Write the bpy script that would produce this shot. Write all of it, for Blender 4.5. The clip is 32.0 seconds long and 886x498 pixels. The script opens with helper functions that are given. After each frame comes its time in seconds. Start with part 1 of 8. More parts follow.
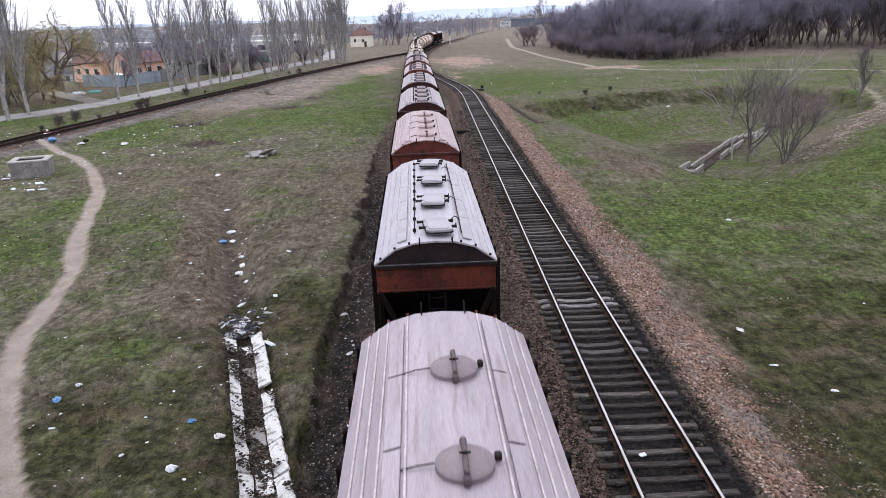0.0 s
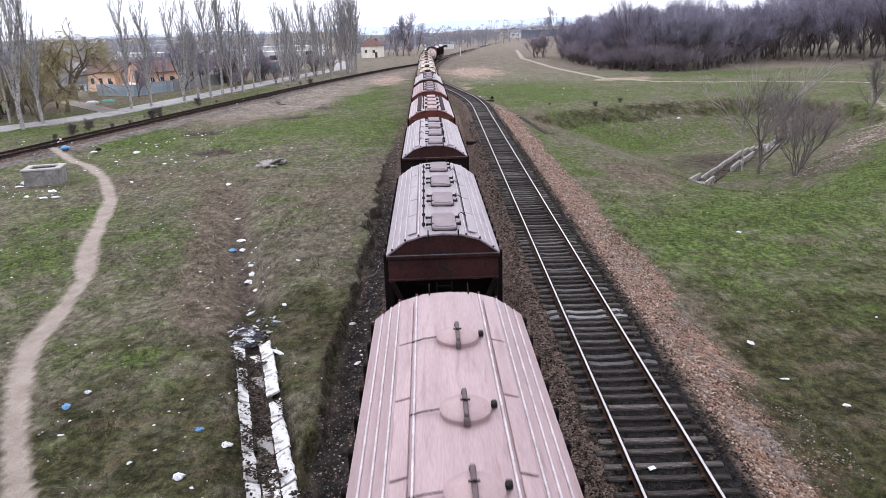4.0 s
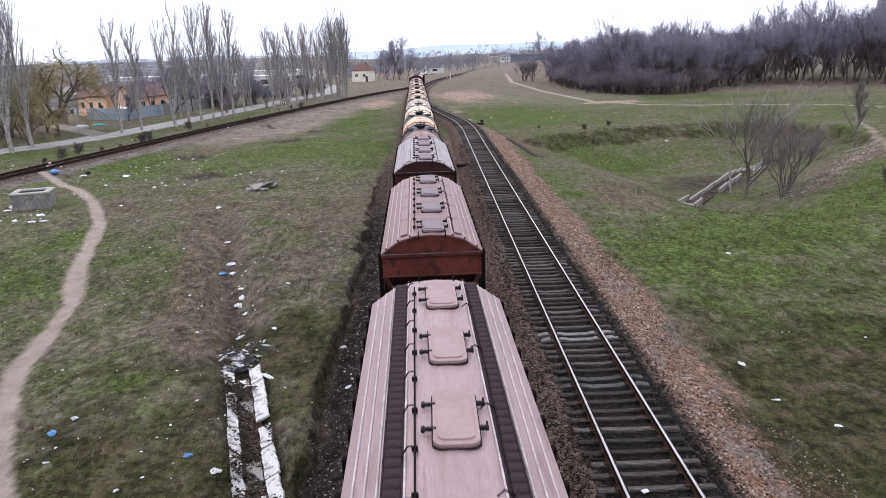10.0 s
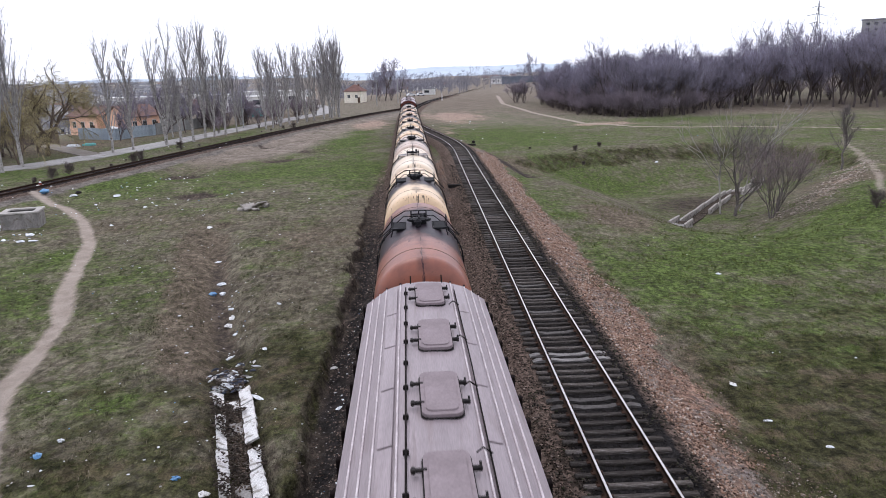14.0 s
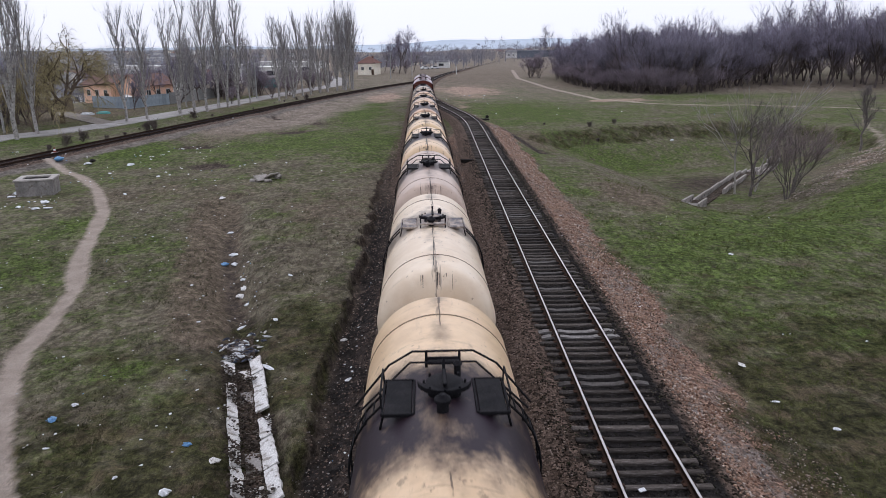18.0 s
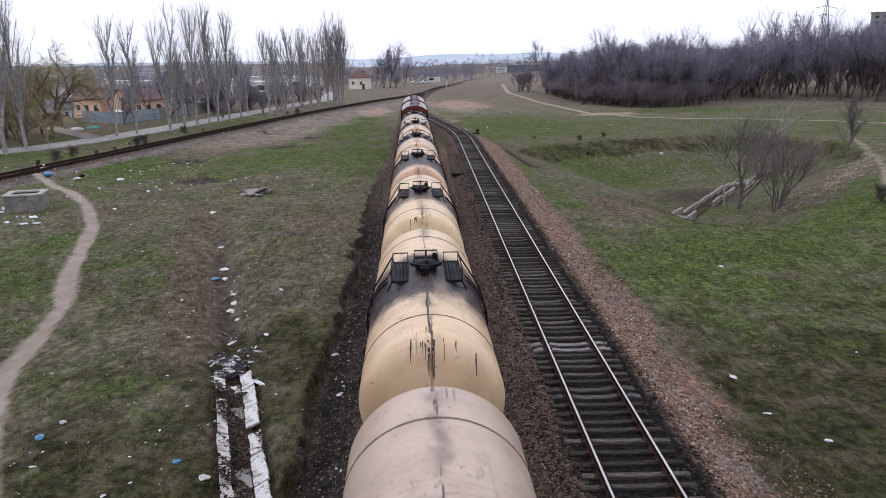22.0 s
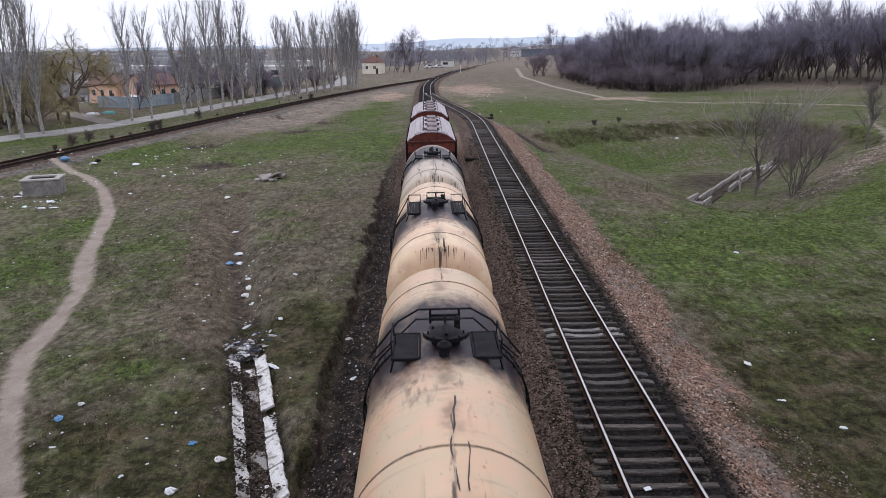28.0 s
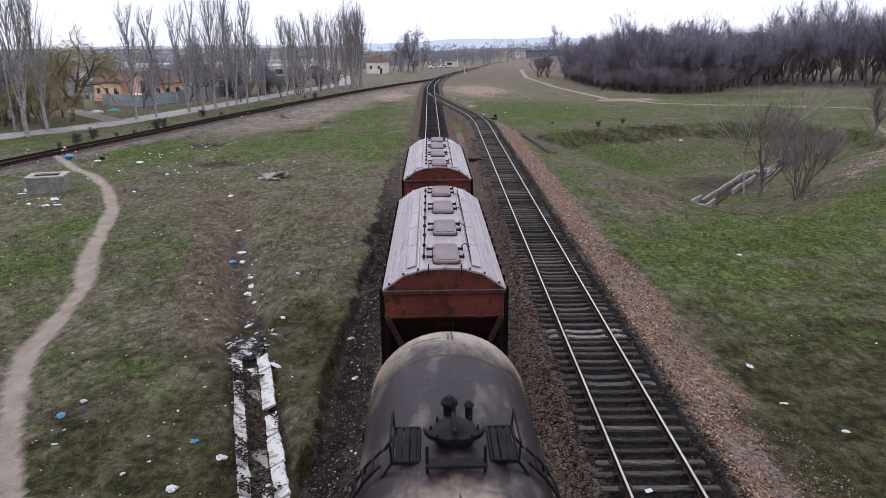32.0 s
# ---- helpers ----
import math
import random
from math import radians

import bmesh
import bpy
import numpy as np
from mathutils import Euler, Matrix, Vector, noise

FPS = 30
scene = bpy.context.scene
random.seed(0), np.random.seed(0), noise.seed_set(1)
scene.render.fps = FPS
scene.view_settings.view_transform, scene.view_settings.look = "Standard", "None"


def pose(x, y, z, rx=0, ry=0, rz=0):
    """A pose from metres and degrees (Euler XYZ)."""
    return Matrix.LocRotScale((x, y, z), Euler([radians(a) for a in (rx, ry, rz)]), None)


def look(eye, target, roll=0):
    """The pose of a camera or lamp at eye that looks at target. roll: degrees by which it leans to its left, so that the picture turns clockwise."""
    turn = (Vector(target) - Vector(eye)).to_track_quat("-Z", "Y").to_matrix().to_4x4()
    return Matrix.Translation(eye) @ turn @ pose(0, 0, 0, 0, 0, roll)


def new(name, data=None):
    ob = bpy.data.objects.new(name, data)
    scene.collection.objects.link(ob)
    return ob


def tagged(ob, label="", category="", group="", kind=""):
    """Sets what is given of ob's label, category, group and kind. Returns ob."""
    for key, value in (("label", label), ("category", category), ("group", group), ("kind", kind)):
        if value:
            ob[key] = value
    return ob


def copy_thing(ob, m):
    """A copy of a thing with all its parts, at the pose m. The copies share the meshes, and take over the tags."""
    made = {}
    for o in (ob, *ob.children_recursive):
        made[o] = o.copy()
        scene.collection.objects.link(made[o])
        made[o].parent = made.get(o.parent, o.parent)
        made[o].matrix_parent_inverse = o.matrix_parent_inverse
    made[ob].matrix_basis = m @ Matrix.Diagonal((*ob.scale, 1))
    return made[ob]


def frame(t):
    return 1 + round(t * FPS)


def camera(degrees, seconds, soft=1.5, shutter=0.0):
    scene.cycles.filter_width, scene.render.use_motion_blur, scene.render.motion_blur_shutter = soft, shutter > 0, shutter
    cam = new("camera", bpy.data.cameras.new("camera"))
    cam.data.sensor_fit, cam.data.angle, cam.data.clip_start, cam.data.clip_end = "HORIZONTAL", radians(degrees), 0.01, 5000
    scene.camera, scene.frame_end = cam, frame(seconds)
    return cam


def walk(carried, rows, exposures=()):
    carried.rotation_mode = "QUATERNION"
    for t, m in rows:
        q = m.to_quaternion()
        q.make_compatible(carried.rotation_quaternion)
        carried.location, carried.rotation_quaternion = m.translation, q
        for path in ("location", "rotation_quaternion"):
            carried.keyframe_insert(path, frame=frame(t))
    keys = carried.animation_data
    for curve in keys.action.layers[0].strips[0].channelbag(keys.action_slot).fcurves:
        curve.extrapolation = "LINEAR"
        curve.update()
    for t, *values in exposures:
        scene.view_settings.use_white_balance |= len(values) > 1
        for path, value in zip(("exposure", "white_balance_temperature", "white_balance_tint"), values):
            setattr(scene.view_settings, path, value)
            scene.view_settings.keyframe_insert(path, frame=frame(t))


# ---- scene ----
DURATION = 32.0
cam = camera(64.6, DURATION, soft=0.8, shutter=0.25)
EYE = (0.0, 0.0, 9.36)
# seconds, tilt, lean, turn (degrees)
SWAY = (
    (0,71.56,1.84,-2.33), (0.5,71.58,1.82,-2.37), (1,71.57,1.68,-2.25), (1.5,71.53,1.67,-1.71), (2,71.15,1.51,-1.38), (2.5,71.50,1.46,-1.56),
    (3,71.51,1.62,-1.38), (3.5,71.80,1.70,-1.38), (5.5,74.08,1.31,-2.03), (6,74.11,1.15,-2.07), (6.5,73.87,0.84,-2.49), (7,73.57,0.91,-2.70),
    (7.5,73.55,1.24,-2.09), (8,73.65,1.55,-2.09), (8.5,73.86,1.49,-2.25), (9,73.94,1.61,-2.31), (9.5,73.80,1.69,-2.25), (10,74.23,1.71,-2.30),
    (10.5,74.49,1.79,-2.34), (11,74.86,1.70,-2.46), (11.5,74.75,1.94,-2.32), (12,74.93,1.95,-2.55), (12.5,75.01,2.09,-2.94), (13,75.09,1.83,-3.02),
    (13.5,75.30,1.82,-2.90), (14,75.87,1.46,-2.95), (14.5,76.01,1.45,-2.80), (16.5,74.90,0.47,-2.78), (17,73.85,-0.21,-1.58), (17.5,73.98,0.16,-1.68),
    (18,73.83,0.62,-1.78), (18.5,73.88,0.57,-2.18), (19,74.02,0.62,-2.25), (19.5,74.38,0.66,-2.76), (20,74.73,0.37,-2.52), (20.5,74.95,0.41,-2.50),
    (21,74.65,0.77,-2.57), (21.5,74.73,0.62,-2.65), (22,74.93,0.69,-2.54), (22.5,74.99,0.38,-2.61), (23,75.06,0.49,-2.74), (23.5,75.17,0.66,-2.62),
    (24,75.13,0.53,-2.40), (24.5,75.08,0.72,-2.58), (26.5,74.49,1.14,-2.18), (27,73.29,1.08,-1.37), (27.5,73.37,1.00,-1.40), (28,73.74,0.83,-1.45),
    (28.5,74.17,0.78,-1.60), (29,74.15,0.66,-1.24), (29.5,74.04,0.61,-1.16), (30,74.28,0.63,-1.22), (30.5,74.21,0.50,-1.13), (31,74.05,0.47,-0.97),
    (31.5,74.09,0.32,-0.95), (32,73.76,0.48,-1.11),
)
walk(cam, [(t, pose(*EYE, a, b, c)) for t, a, b, c in SWAY],
     exposures=((0, 0.02, 6250, 14), (1, 0.1, 6250, 14), (2, 0.2, 6250, 14), (3.5, 0.24, 6250, 14), (6, 0.12, 6250, 14), (7.5, -0.02, 6250, 14), (9, -0.01, 6250, 14), (11, -0.03, 6250, 14), (14.5, -0.19, 6250, 14), (17, -0.58, 6250, 14), (19, -0.48, 6250, 14), (24.5, -0.44, 6250, 14), (27, -0.47, 6250, 14), (29, -0.36, 6250, 14), (32, -0.34, 6250, 14)))

# ---- world and light: a bright overcast sky ----
world = bpy.data.worlds.new("overcast_sky")
scene.world = world
world.use_nodes = True
wn, wl = world.node_tree.nodes, world.node_tree.links
sky = wn.new("ShaderNodeTexSky")
sky.sky_type, sky.sun_disc = "NISHITA", False
sky.sun_elevation, sky.sun_rotation = radians(54), radians(-18)
sky.air_density, sky.dust_density, sky.ozone_density = 1.0, 6.0, 1.0
back = wn["Background"]
back.inputs["Strength"].default_value = 0.113
veil = wn.new("ShaderNodeMix")
veil.data_type = "RGBA"
veil.inputs["Factor"].default_value = 0.9
veil.inputs["B"].default_value = (13.4, 13.8, 15.1, 1)
wl.new(sky.outputs["Color"], veil.inputs["A"])
wl.new(veil.outputs["Result"], back.inputs["Color"])
sun_lamp = new("sun", bpy.data.lights.new("sun", "SUN"))
sun_lamp.data.energy, sun_lamp.data.angle, sun_lamp.data.color = 0.6, radians(25), (1.0, 0.98, 0.96)
sun_lamp.matrix_world = look((-25, 75, 85), (0, 20, 0))


# ---- small tools ----
class Shape:
    """Collects vertices and faces of one mesh."""

    def __init__(self):
        self.v, self.f = [], []

    def add(self, verts, faces):
        n = len(self.v)
        self.v.extend(tuple(p) for p in verts)
        self.f.extend(tuple(i + n for i in f) for f in faces)
        return self

    def box(self, c, s, ch=0.0, m=None):
        """A box of size s about c with edges chamfered by ch; m turns it about c."""
        hx, hy, hz = s[0] / 2, s[1] / 2, s[2] / 2
        if ch <= 0:
            vs = [Vector((x, y, z)) for x in (-hx, hx) for y in (-hy, hy) for z in (-hz, hz)]
            fs = [(0, 1, 3, 2), (4, 6, 7, 5), (0, 4, 5, 1), (2, 3, 7, 6), (0, 2, 6, 4), (1, 5, 7, 3)]
        else:
            ch = min(ch, hx * 0.9, hy * 0.9, hz * 0.9)
            vs, ix = [], {}
            for sx in (-1, 1):
                for sy in (-1, 1):
                    for sz in (-1, 1):
                        for a in range(3):
                            d = [hx - ch, hy - ch, hz - ch]
                            d[a] += ch
                            ix[sx, sy, sz, a] = len(vs)
                            vs.append(Vector((sx * d[0], sy * d[1], sz * d[2])))
            fs = []
            for a in range(3):
                b, c2 = (a + 1) % 3, (a + 2) % 3
                for s1 in (-1, 1):
                    q = []
                    for u, w in ((-1, -1), (1, -1), (1, 1), (-1, 1)):
                        k = [0, 0, 0]
                        k[a], k[b], k[c2] = s1, u, w
                        q.append(ix[(*k, a)])
                    fs.append(tuple(q if s1 > 0 else q[::-1]))
                    for s2 in (-1, 1):
                        q = []
                        for w, e in ((-1, a), (1, a), (1, b), (-1, b)):
                            k = [0, 0, 0]
                            k[a], k[b], k[c2] = s1, s2, w
                            q.append(ix[(*k, e)])
                        fs.append(tuple(q))
            for sx in (-1, 1):
                for sy in (-1, 1):
                    for sz in (-1, 1):
                        fs.append(tuple(ix[sx, sy, sz, a] for a in range(3)))
        if m is not None:
            vs = [m @ p for p in vs]
        return self.add([p + Vector(c) for p in vs], fs)

    def tube(self, pts, r, n=6, r1=None, caps=True):
        """A round bar along points, tapering from r to r1."""
        pts = [Vector(p) for p in pts]
        r1 = r if r1 is None else r1
        rings = []
        for i, p in enumerate(pts):
            d = (pts[min(i + 1, len(pts) - 1)] - pts[max(i - 1, 0)]).normalized()
            side = d.cross(Vector((0, 0, 1)) if abs(d.z) < 0.9 else Vector((1, 0, 0))).normalized()
            up = side.cross(d)
            rr = r + (r1 - r) * i / max(1, len(pts) - 1)
            rings.append([p + (side * math.cos(a) + up * math.sin(a)) * rr for a in (2 * math.pi * k / n for k in range(n))])
        vs = [p for ring in rings for p in ring]
        fs = [(i * n + k, i * n + (k + 1) % n, (i + 1) * n + (k + 1) % n, (i + 1) * n + k) for i in range(len(pts) - 1) for k in range(n)]
        if caps:
            fs += [tuple(range(n))[::-1], tuple((len(pts) - 1) * n + k for k in range(n))]
        return self.add(vs, fs)

    def prism(self, outline, y0, y1):
        """A closed outline of (x, z) drawn from y0 to y1."""
        n = len(outline)
        vs = [(x, y0, z) for x, z in outline] + [(x, y1, z) for x, z in outline]
        fs = [(k, (k + 1) % n, n + (k + 1) % n, n + k) for k in range(n)] + [tuple(range(n))[::-1], tuple(range(n, 2 * n))]
        return self.add(vs, fs)

    def slab(self, outline, z0, z1):
        """A closed outline of (x, y) raised from z0 to z1."""
        n = len(outline)
        vs = [(x, y, z0) for x, y in outline] + [(x, y, z1) for x, y in outline]
        fs = [(k, (k + 1) % n, n + (k + 1) % n, n + k) for k in range(n)] + [tuple(range(n))[::-1], tuple(range(n, 2 * n))]
        return self.add(vs, fs)

    def turned(self, rings, n=24, axis="y", c=(0, 0, 0)):
        """Rings of (radius, place along the axis) joined into a turned body."""
        vs = []
        for r, a in rings:
            for k in range(n):
                w = 2 * math.pi * k / n
                p = (r * math.sin(w), a, r * math.cos(w)) if axis == "y" else (r * math.cos(w), r * math.sin(w), a) if axis == "z" else (a, r * math.cos(w), r * math.sin(w))
                vs.append((p[0] + c[0], p[1] + c[1], p[2] + c[2]))
        m = len(rings)
        fs = [(i * n + k, i * n + (k + 1) % n, (i + 1) * n + (k + 1) % n, (i + 1) * n + k) for i in range(m - 1) for k in range(n)]
        fs += [tuple(range(n))[::-1], tuple((m - 1) * n + k for k in range(n))]
        return self.add(vs, fs)

    def mesh(self, name, material, smooth=False):
        me = bpy.data.meshes.new(name)
        me.from_pydata(self.v, [], self.f)
        me.materials.append(material)
        if smooth:
            me.polygons.foreach_set("use_smooth", [True] * len(me.polygons))
            me.set_sharp_from_angle(angle=radians(40))
        me.update()
        return me


def part(name, shape, material, parent=None, label="", smooth=False, at=None):
    """One mesh object under a thing or a part. shape: a Shape or a ready mesh."""
    me = shape.mesh(name, material, smooth) if isinstance(shape, Shape) else shape
    ob = new(name, me)
    if parent is not None:
        ob.parent = parent
    if at is not None:
        ob.matrix_basis = at
    if label:
        ob["label"] = label
    return ob


def thing(name, label, category, group="", at=None):
    ob = new(name)
    ob.empty_display_size = 0.2
    if at is not None:
        ob.matrix_basis = at
    return tagged(ob, label, category, group)


def hash2(ix, iy, seed):
    h = np.sin(ix * 127.1 + iy * 311.7 + seed * 74.7) * 43758.5453
    return h - np.floor(h)


def fbm(x, y, scale, seed, octaves=3):
    """Value noise of -1 to 1 on arrays."""
    total, amp, norm = 0.0, 1.0, 0.0
    for o in range(octaves):
        u, w = x / scale, y / scale
        iu, iw = np.floor(u), np.floor(w)
        fu, fw = u - iu, w - iw
        fu, fw = fu * fu * (3 - 2 * fu), fw * fw * (3 - 2 * fw)
        a, b = hash2(iu, iw, seed + o), hash2(iu + 1, iw, seed + o)
        c, d = hash2(iu, iw + 1, seed + o), hash2(iu + 1, iw + 1, seed + o)
        total = total + amp * ((a + (b - a) * fu) * (1 - fw) + (c + (d - c) * fu) * fw)
        norm += amp
        amp *= 0.5
        scale *= 0.5
    return total / norm * 2 - 1


def smooth(e0, e1, x):
    k = np.clip((x - e0) / (e1 - e0), 0, 1)
    return k * k * (3 - 2 * k)


# ---- materials ----
def surf(name, c1, c2=None, rough=0.8, metal=0.0, scale=3.0, fine=30.0, bump=0.2, c3=None, spread=(0.35, 0.65), detail=0.25, vary=0.0, rough2=None, stretch=(1, 1, 1), dist=0.02):
    """A weathered surface: two colours mixed by large noise, a third by patches, fine grain and relief."""
    m = bpy.data.materials.new(name)
    m.use_nodes = True
    n, l = m.node_tree.nodes, m.node_tree.links
    b = n["Principled BSDF"]
    c2 = c2 or tuple(0.7 * c for c in c1)
    tc = n.new("ShaderNodeTexCoord")
    mp = n.new("ShaderNodeMapping")
    mp.inputs["Scale"].default_value = stretch
    l.new(tc.outputs["Object"], mp.inputs["Vector"])
    big = n.new("ShaderNodeTexNoise")
    big.inputs["Scale"].default_value, big.inputs["Detail"].default_value, big.inputs["Roughness"].default_value = scale, 5, 0.6
    l.new(mp.outputs["Vector"], big.inputs["Vector"])
    grain = n.new("ShaderNodeTexNoise")
    grain.inputs["Scale"].default_value, grain.inputs["Detail"].default_value = fine, 3
    l.new(mp.outputs["Vector"], grain.inputs["Vector"])
    ramp = n.new("ShaderNodeMapRange")
    ramp.inputs["From Min"].default_value, ramp.inputs["From Max"].default_value = spread
    l.new(big.outputs["Fac"], ramp.inputs["Value"])
    mix = n.new("ShaderNodeMix")
    mix.data_type = "RGBA"
    mix.inputs["A"].default_value, mix.inputs["B"].default_value = (*c1, 1), (*c2, 1)
    l.new(ramp.outputs["Result"], mix.inputs["Factor"])
    out = mix.outputs["Result"]
    if c3:
        pn = n.new("ShaderNodeTexNoise")
        pn.inputs["Scale"].default_value, pn.inputs["Detail"].default_value = scale * 2.7, 6
        l.new(mp.outputs["Vector"], pn.inputs["Vector"])
        pr = n.new("ShaderNodeMapRange")
        pr.inputs["From Min"].default_value, pr.inputs["From Max"].default_value = 0.56, 0.66
        l.new(pn.outputs["Fac"], pr.inputs["Value"])
        m3 = n.new("ShaderNodeMix")
        m3.data_type = "RGBA"
        m3.inputs["B"].default_value = (*c3, 1)
        l.new(out, m3.inputs["A"])
        l.new(pr.outputs["Result"], m3.inputs["Factor"])
        out = m3.outputs["Result"]
    gr = n.new("ShaderNodeMapRange")
    gr.inputs["From Min"].default_value, gr.inputs["From Max"].default_value = 0.3, 0.7
    gr.inputs["To Min"].default_value, gr.inputs["To Max"].default_value = 1 - detail, 1 + detail
    l.new(grain.outputs["Fac"], gr.inputs["Value"])
    last = gr.outputs["Result"]
    if vary:
        oi = n.new("ShaderNodeObjectInfo")
        vr = n.new("ShaderNodeMapRange")
        vr.inputs["To Min"].default_value, vr.inputs["To Max"].default_value = 1 - vary, 1 + vary
        l.new(oi.outputs["Random"], vr.inputs["Value"])
        mm = n.new("ShaderNodeMath")
        mm.operation = "MULTIPLY"
        l.new(last, mm.inputs[0])
        l.new(vr.outputs["Result"], mm.inputs[1])
        last = mm.outputs["Value"]
    vm = n.new("ShaderNodeVectorMath")
    vm.operation = "SCALE"
    l.new(out, vm.inputs[0])
    l.new(last, vm.inputs["Scale"])
    l.new(vm.outputs["Vector"], b.inputs["Base Color"])
    b.inputs["Metallic"].default_value = metal
    b.inputs["Specular IOR Level"].default_value = 0.05 if rough > 0.55 else 0.40
    if rough2 is None:
        b.inputs["Roughness"].default_value = rough
    else:
        rr = n.new("ShaderNodeMapRange")
        rr.inputs["To Min"].default_value, rr.inputs["To Max"].default_value = rough, rough2
        l.new(big.outputs["Fac"], rr.inputs["Value"])
        l.new(rr.outputs["Result"], b.inputs["Roughness"])
    if bump:
        bp = n.new("ShaderNodeBump")
        bp.inputs["Strength"].default_value, bp.inputs["Distance"].default_value = bump, dist
        l.new(grain.outputs["Fac"], bp.inputs["Height"])
        l.new(bp.outputs["Normal"], b.inputs["Normal"])
    return m


def shell_paint(name, paint, paint2, oil, reach, streak, seed, rough=0.36, bias=0.0, depth=1.0):
    """Tank paint with spilt oil round the filling hatch (middle of the tank) and runs down the shell."""
    m = bpy.data.materials.new(name)
    m.use_nodes = True
    n, l = m.node_tree.nodes, m.node_tree.links
    b = n["Principled BSDF"]
    tc = n.new("ShaderNodeTexCoord")
    mp = n.new("ShaderNodeMapping")
    mp.inputs["Location"].default_value = (seed * 3.1, seed * 7.7, seed * 1.3)
    l.new(tc.outputs["Object"], mp.inputs["Vector"])
    sep = n.new("ShaderNodeSeparateXYZ")
    l.new(tc.outputs["Object"], sep.inputs["Vector"])

    def noise_at(scale, detail=5, stretch=None):
        t = n.new("ShaderNodeTexNoise")
        t.inputs["Scale"].default_value, t.inputs["Detail"].default_value, t.inputs["Roughness"].default_value = scale, detail, 0.62
        if stretch:
            q = n.new("ShaderNodeMapping")
            q.inputs["Scale"].default_value = stretch
            l.new(mp.outputs["Vector"], q.inputs["Vector"])
            l.new(q.outputs["Vector"], t.inputs["Vector"])
        else:
            l.new(mp.outputs["Vector"], t.inputs["Vector"])
        return t.outputs["Fac"]

    def calc(op, a, bb, c=None):
        t = n.new("ShaderNodeMath")
        t.operation = op
        for i, x in enumerate((a, bb, c)):
            if x is None:
                continue
            if isinstance(x, (int, float)):
                t.inputs[i].default_value = x
            else:
                l.new(x, t.inputs[i])
        return t.outputs["Value"]

    def span(x, lo, hi, a=0.0, z=1.0):
        t = n.new("ShaderNodeMapRange")
        t.interpolation_type = "SMOOTHSTEP"
        for k, val in (("From Min", lo), ("From Max", hi), ("To Min", a), ("To Max", z)):
            t.inputs[k].default_value = val
        l.new(x, t.inputs["Value"])
        return t.outputs["Result"]

    def blend(f, a, bb):
        t = n.new("ShaderNodeMix")
        t.data_type = "RGBA"
        l.new(f, t.inputs["Factor"])
        for k, x in (("A", a), ("B", bb)):
            if isinstance(x, tuple):
                t.inputs[k].default_value = (*x, 1)
            else:
                l.new(x, t.inputs[k])
        return t.outputs["Result"]

    rough_noise = noise_at(1.1)
    col = blend(span(rough_noise, 0.38, 0.62), paint, paint2)
    # grime streaks that run down round the shell
    runs = noise_at(2.2, 5, (0.35, 3.2, 0.35))
    col = blend(calc("MULTIPLY", span(runs, 0.56, 0.78), 0.55 * streak), col, tuple(0.30 * c for c in paint))
    # rust specks
    col = blend(calc("MULTIPLY", span(noise_at(7.0, 6), 0.64, 0.70), 0.55), col, (0.10, 0.045, 0.025))
    # the oil: near the hatch, with an uneven rim, and along the crown
    away = calc("ABSOLUTE", calc("SUBTRACT", sep.outputs["Y"], bias), 0)
    tip = calc("ABSOLUTE", sep.outputs["Y"], 0)
    wob = calc("MULTIPLY_ADD", calc("SUBTRACT", noise_at(0.9, 4, (1, 0.8, 1)), 0.5), 1.0, away)
    wob = calc("MULTIPLY_ADD", calc("SUBTRACT", noise_at(2.6, 7, (1.0, 0.8, 1.0)), 0.5), 1.5, wob)
    wob = calc("MULTIPLY_ADD", calc("SUBTRACT", noise_at(8.0, 6), 0.5), 0.5, wob)
    spill = calc("MULTIPLY", span(wob, reach * 0.72, reach * 1.0 + 0.95, 1.0, 0.0), depth)
    speck = calc("MULTIPLY", span(noise_at(5.0, 7, (1.0, 0.7, 1.0)), 0.57, 0.68), span(wob, reach * 0.9, reach * 1.0 + 2.2, 0.8, 0.0))
    spill = calc("MAXIMUM", spill, speck)
    crown = calc("MULTIPLY", span(calc("ABSOLUTE", calc("MULTIPLY_ADD", calc("SUBTRACT", noise_at(1.4), 0.5), 0.5, sep.outputs["X"]), 0), 0.02, 0.32, 1.0, 0.0), span(calc("ADD", noise_at(0.8), 0.0), 0.42, 0.6))
    crown = calc("MULTIPLY", crown, span(sep.outputs["Z"], 3.6, 4.0))
    # thin runs along the tank from the hatch, and drips down its end
    lines = span(noise_at(2.2, 6, (1.3, 0.34, 1.3)), 0.57, 0.70)
    lines = calc("MULTIPLY", lines, span(wob, reach * 1.0, reach * 1.0 + 3.0, 1.0, 0.0))
    lines = calc("MULTIPLY", lines, span(calc("ABSOLUTE", sep.outputs["X"], 0), 0.6, 1.2, streak, 0.0))
    drip = calc("MULTIPLY", span(calc("ABSOLUTE", calc("MULTIPLY_ADD", calc("SUBTRACT", noise_at(0.7), 0.5), 0.35, sep.outputs["X"]), 0), 0.015, 0.05, 1.0, 0.0), span(tip, 3.3, 4.4))
    drip = calc("MULTIPLY", drip, span(noise_at(1.9), 0.40, 0.55))
    spill = calc("MAXIMUM", spill, calc("MULTIPLY", crown, 0.5))
    spill = calc("MAXIMUM", spill, calc("MAXIMUM", lines, calc("MULTIPLY", drip, 0.85)))
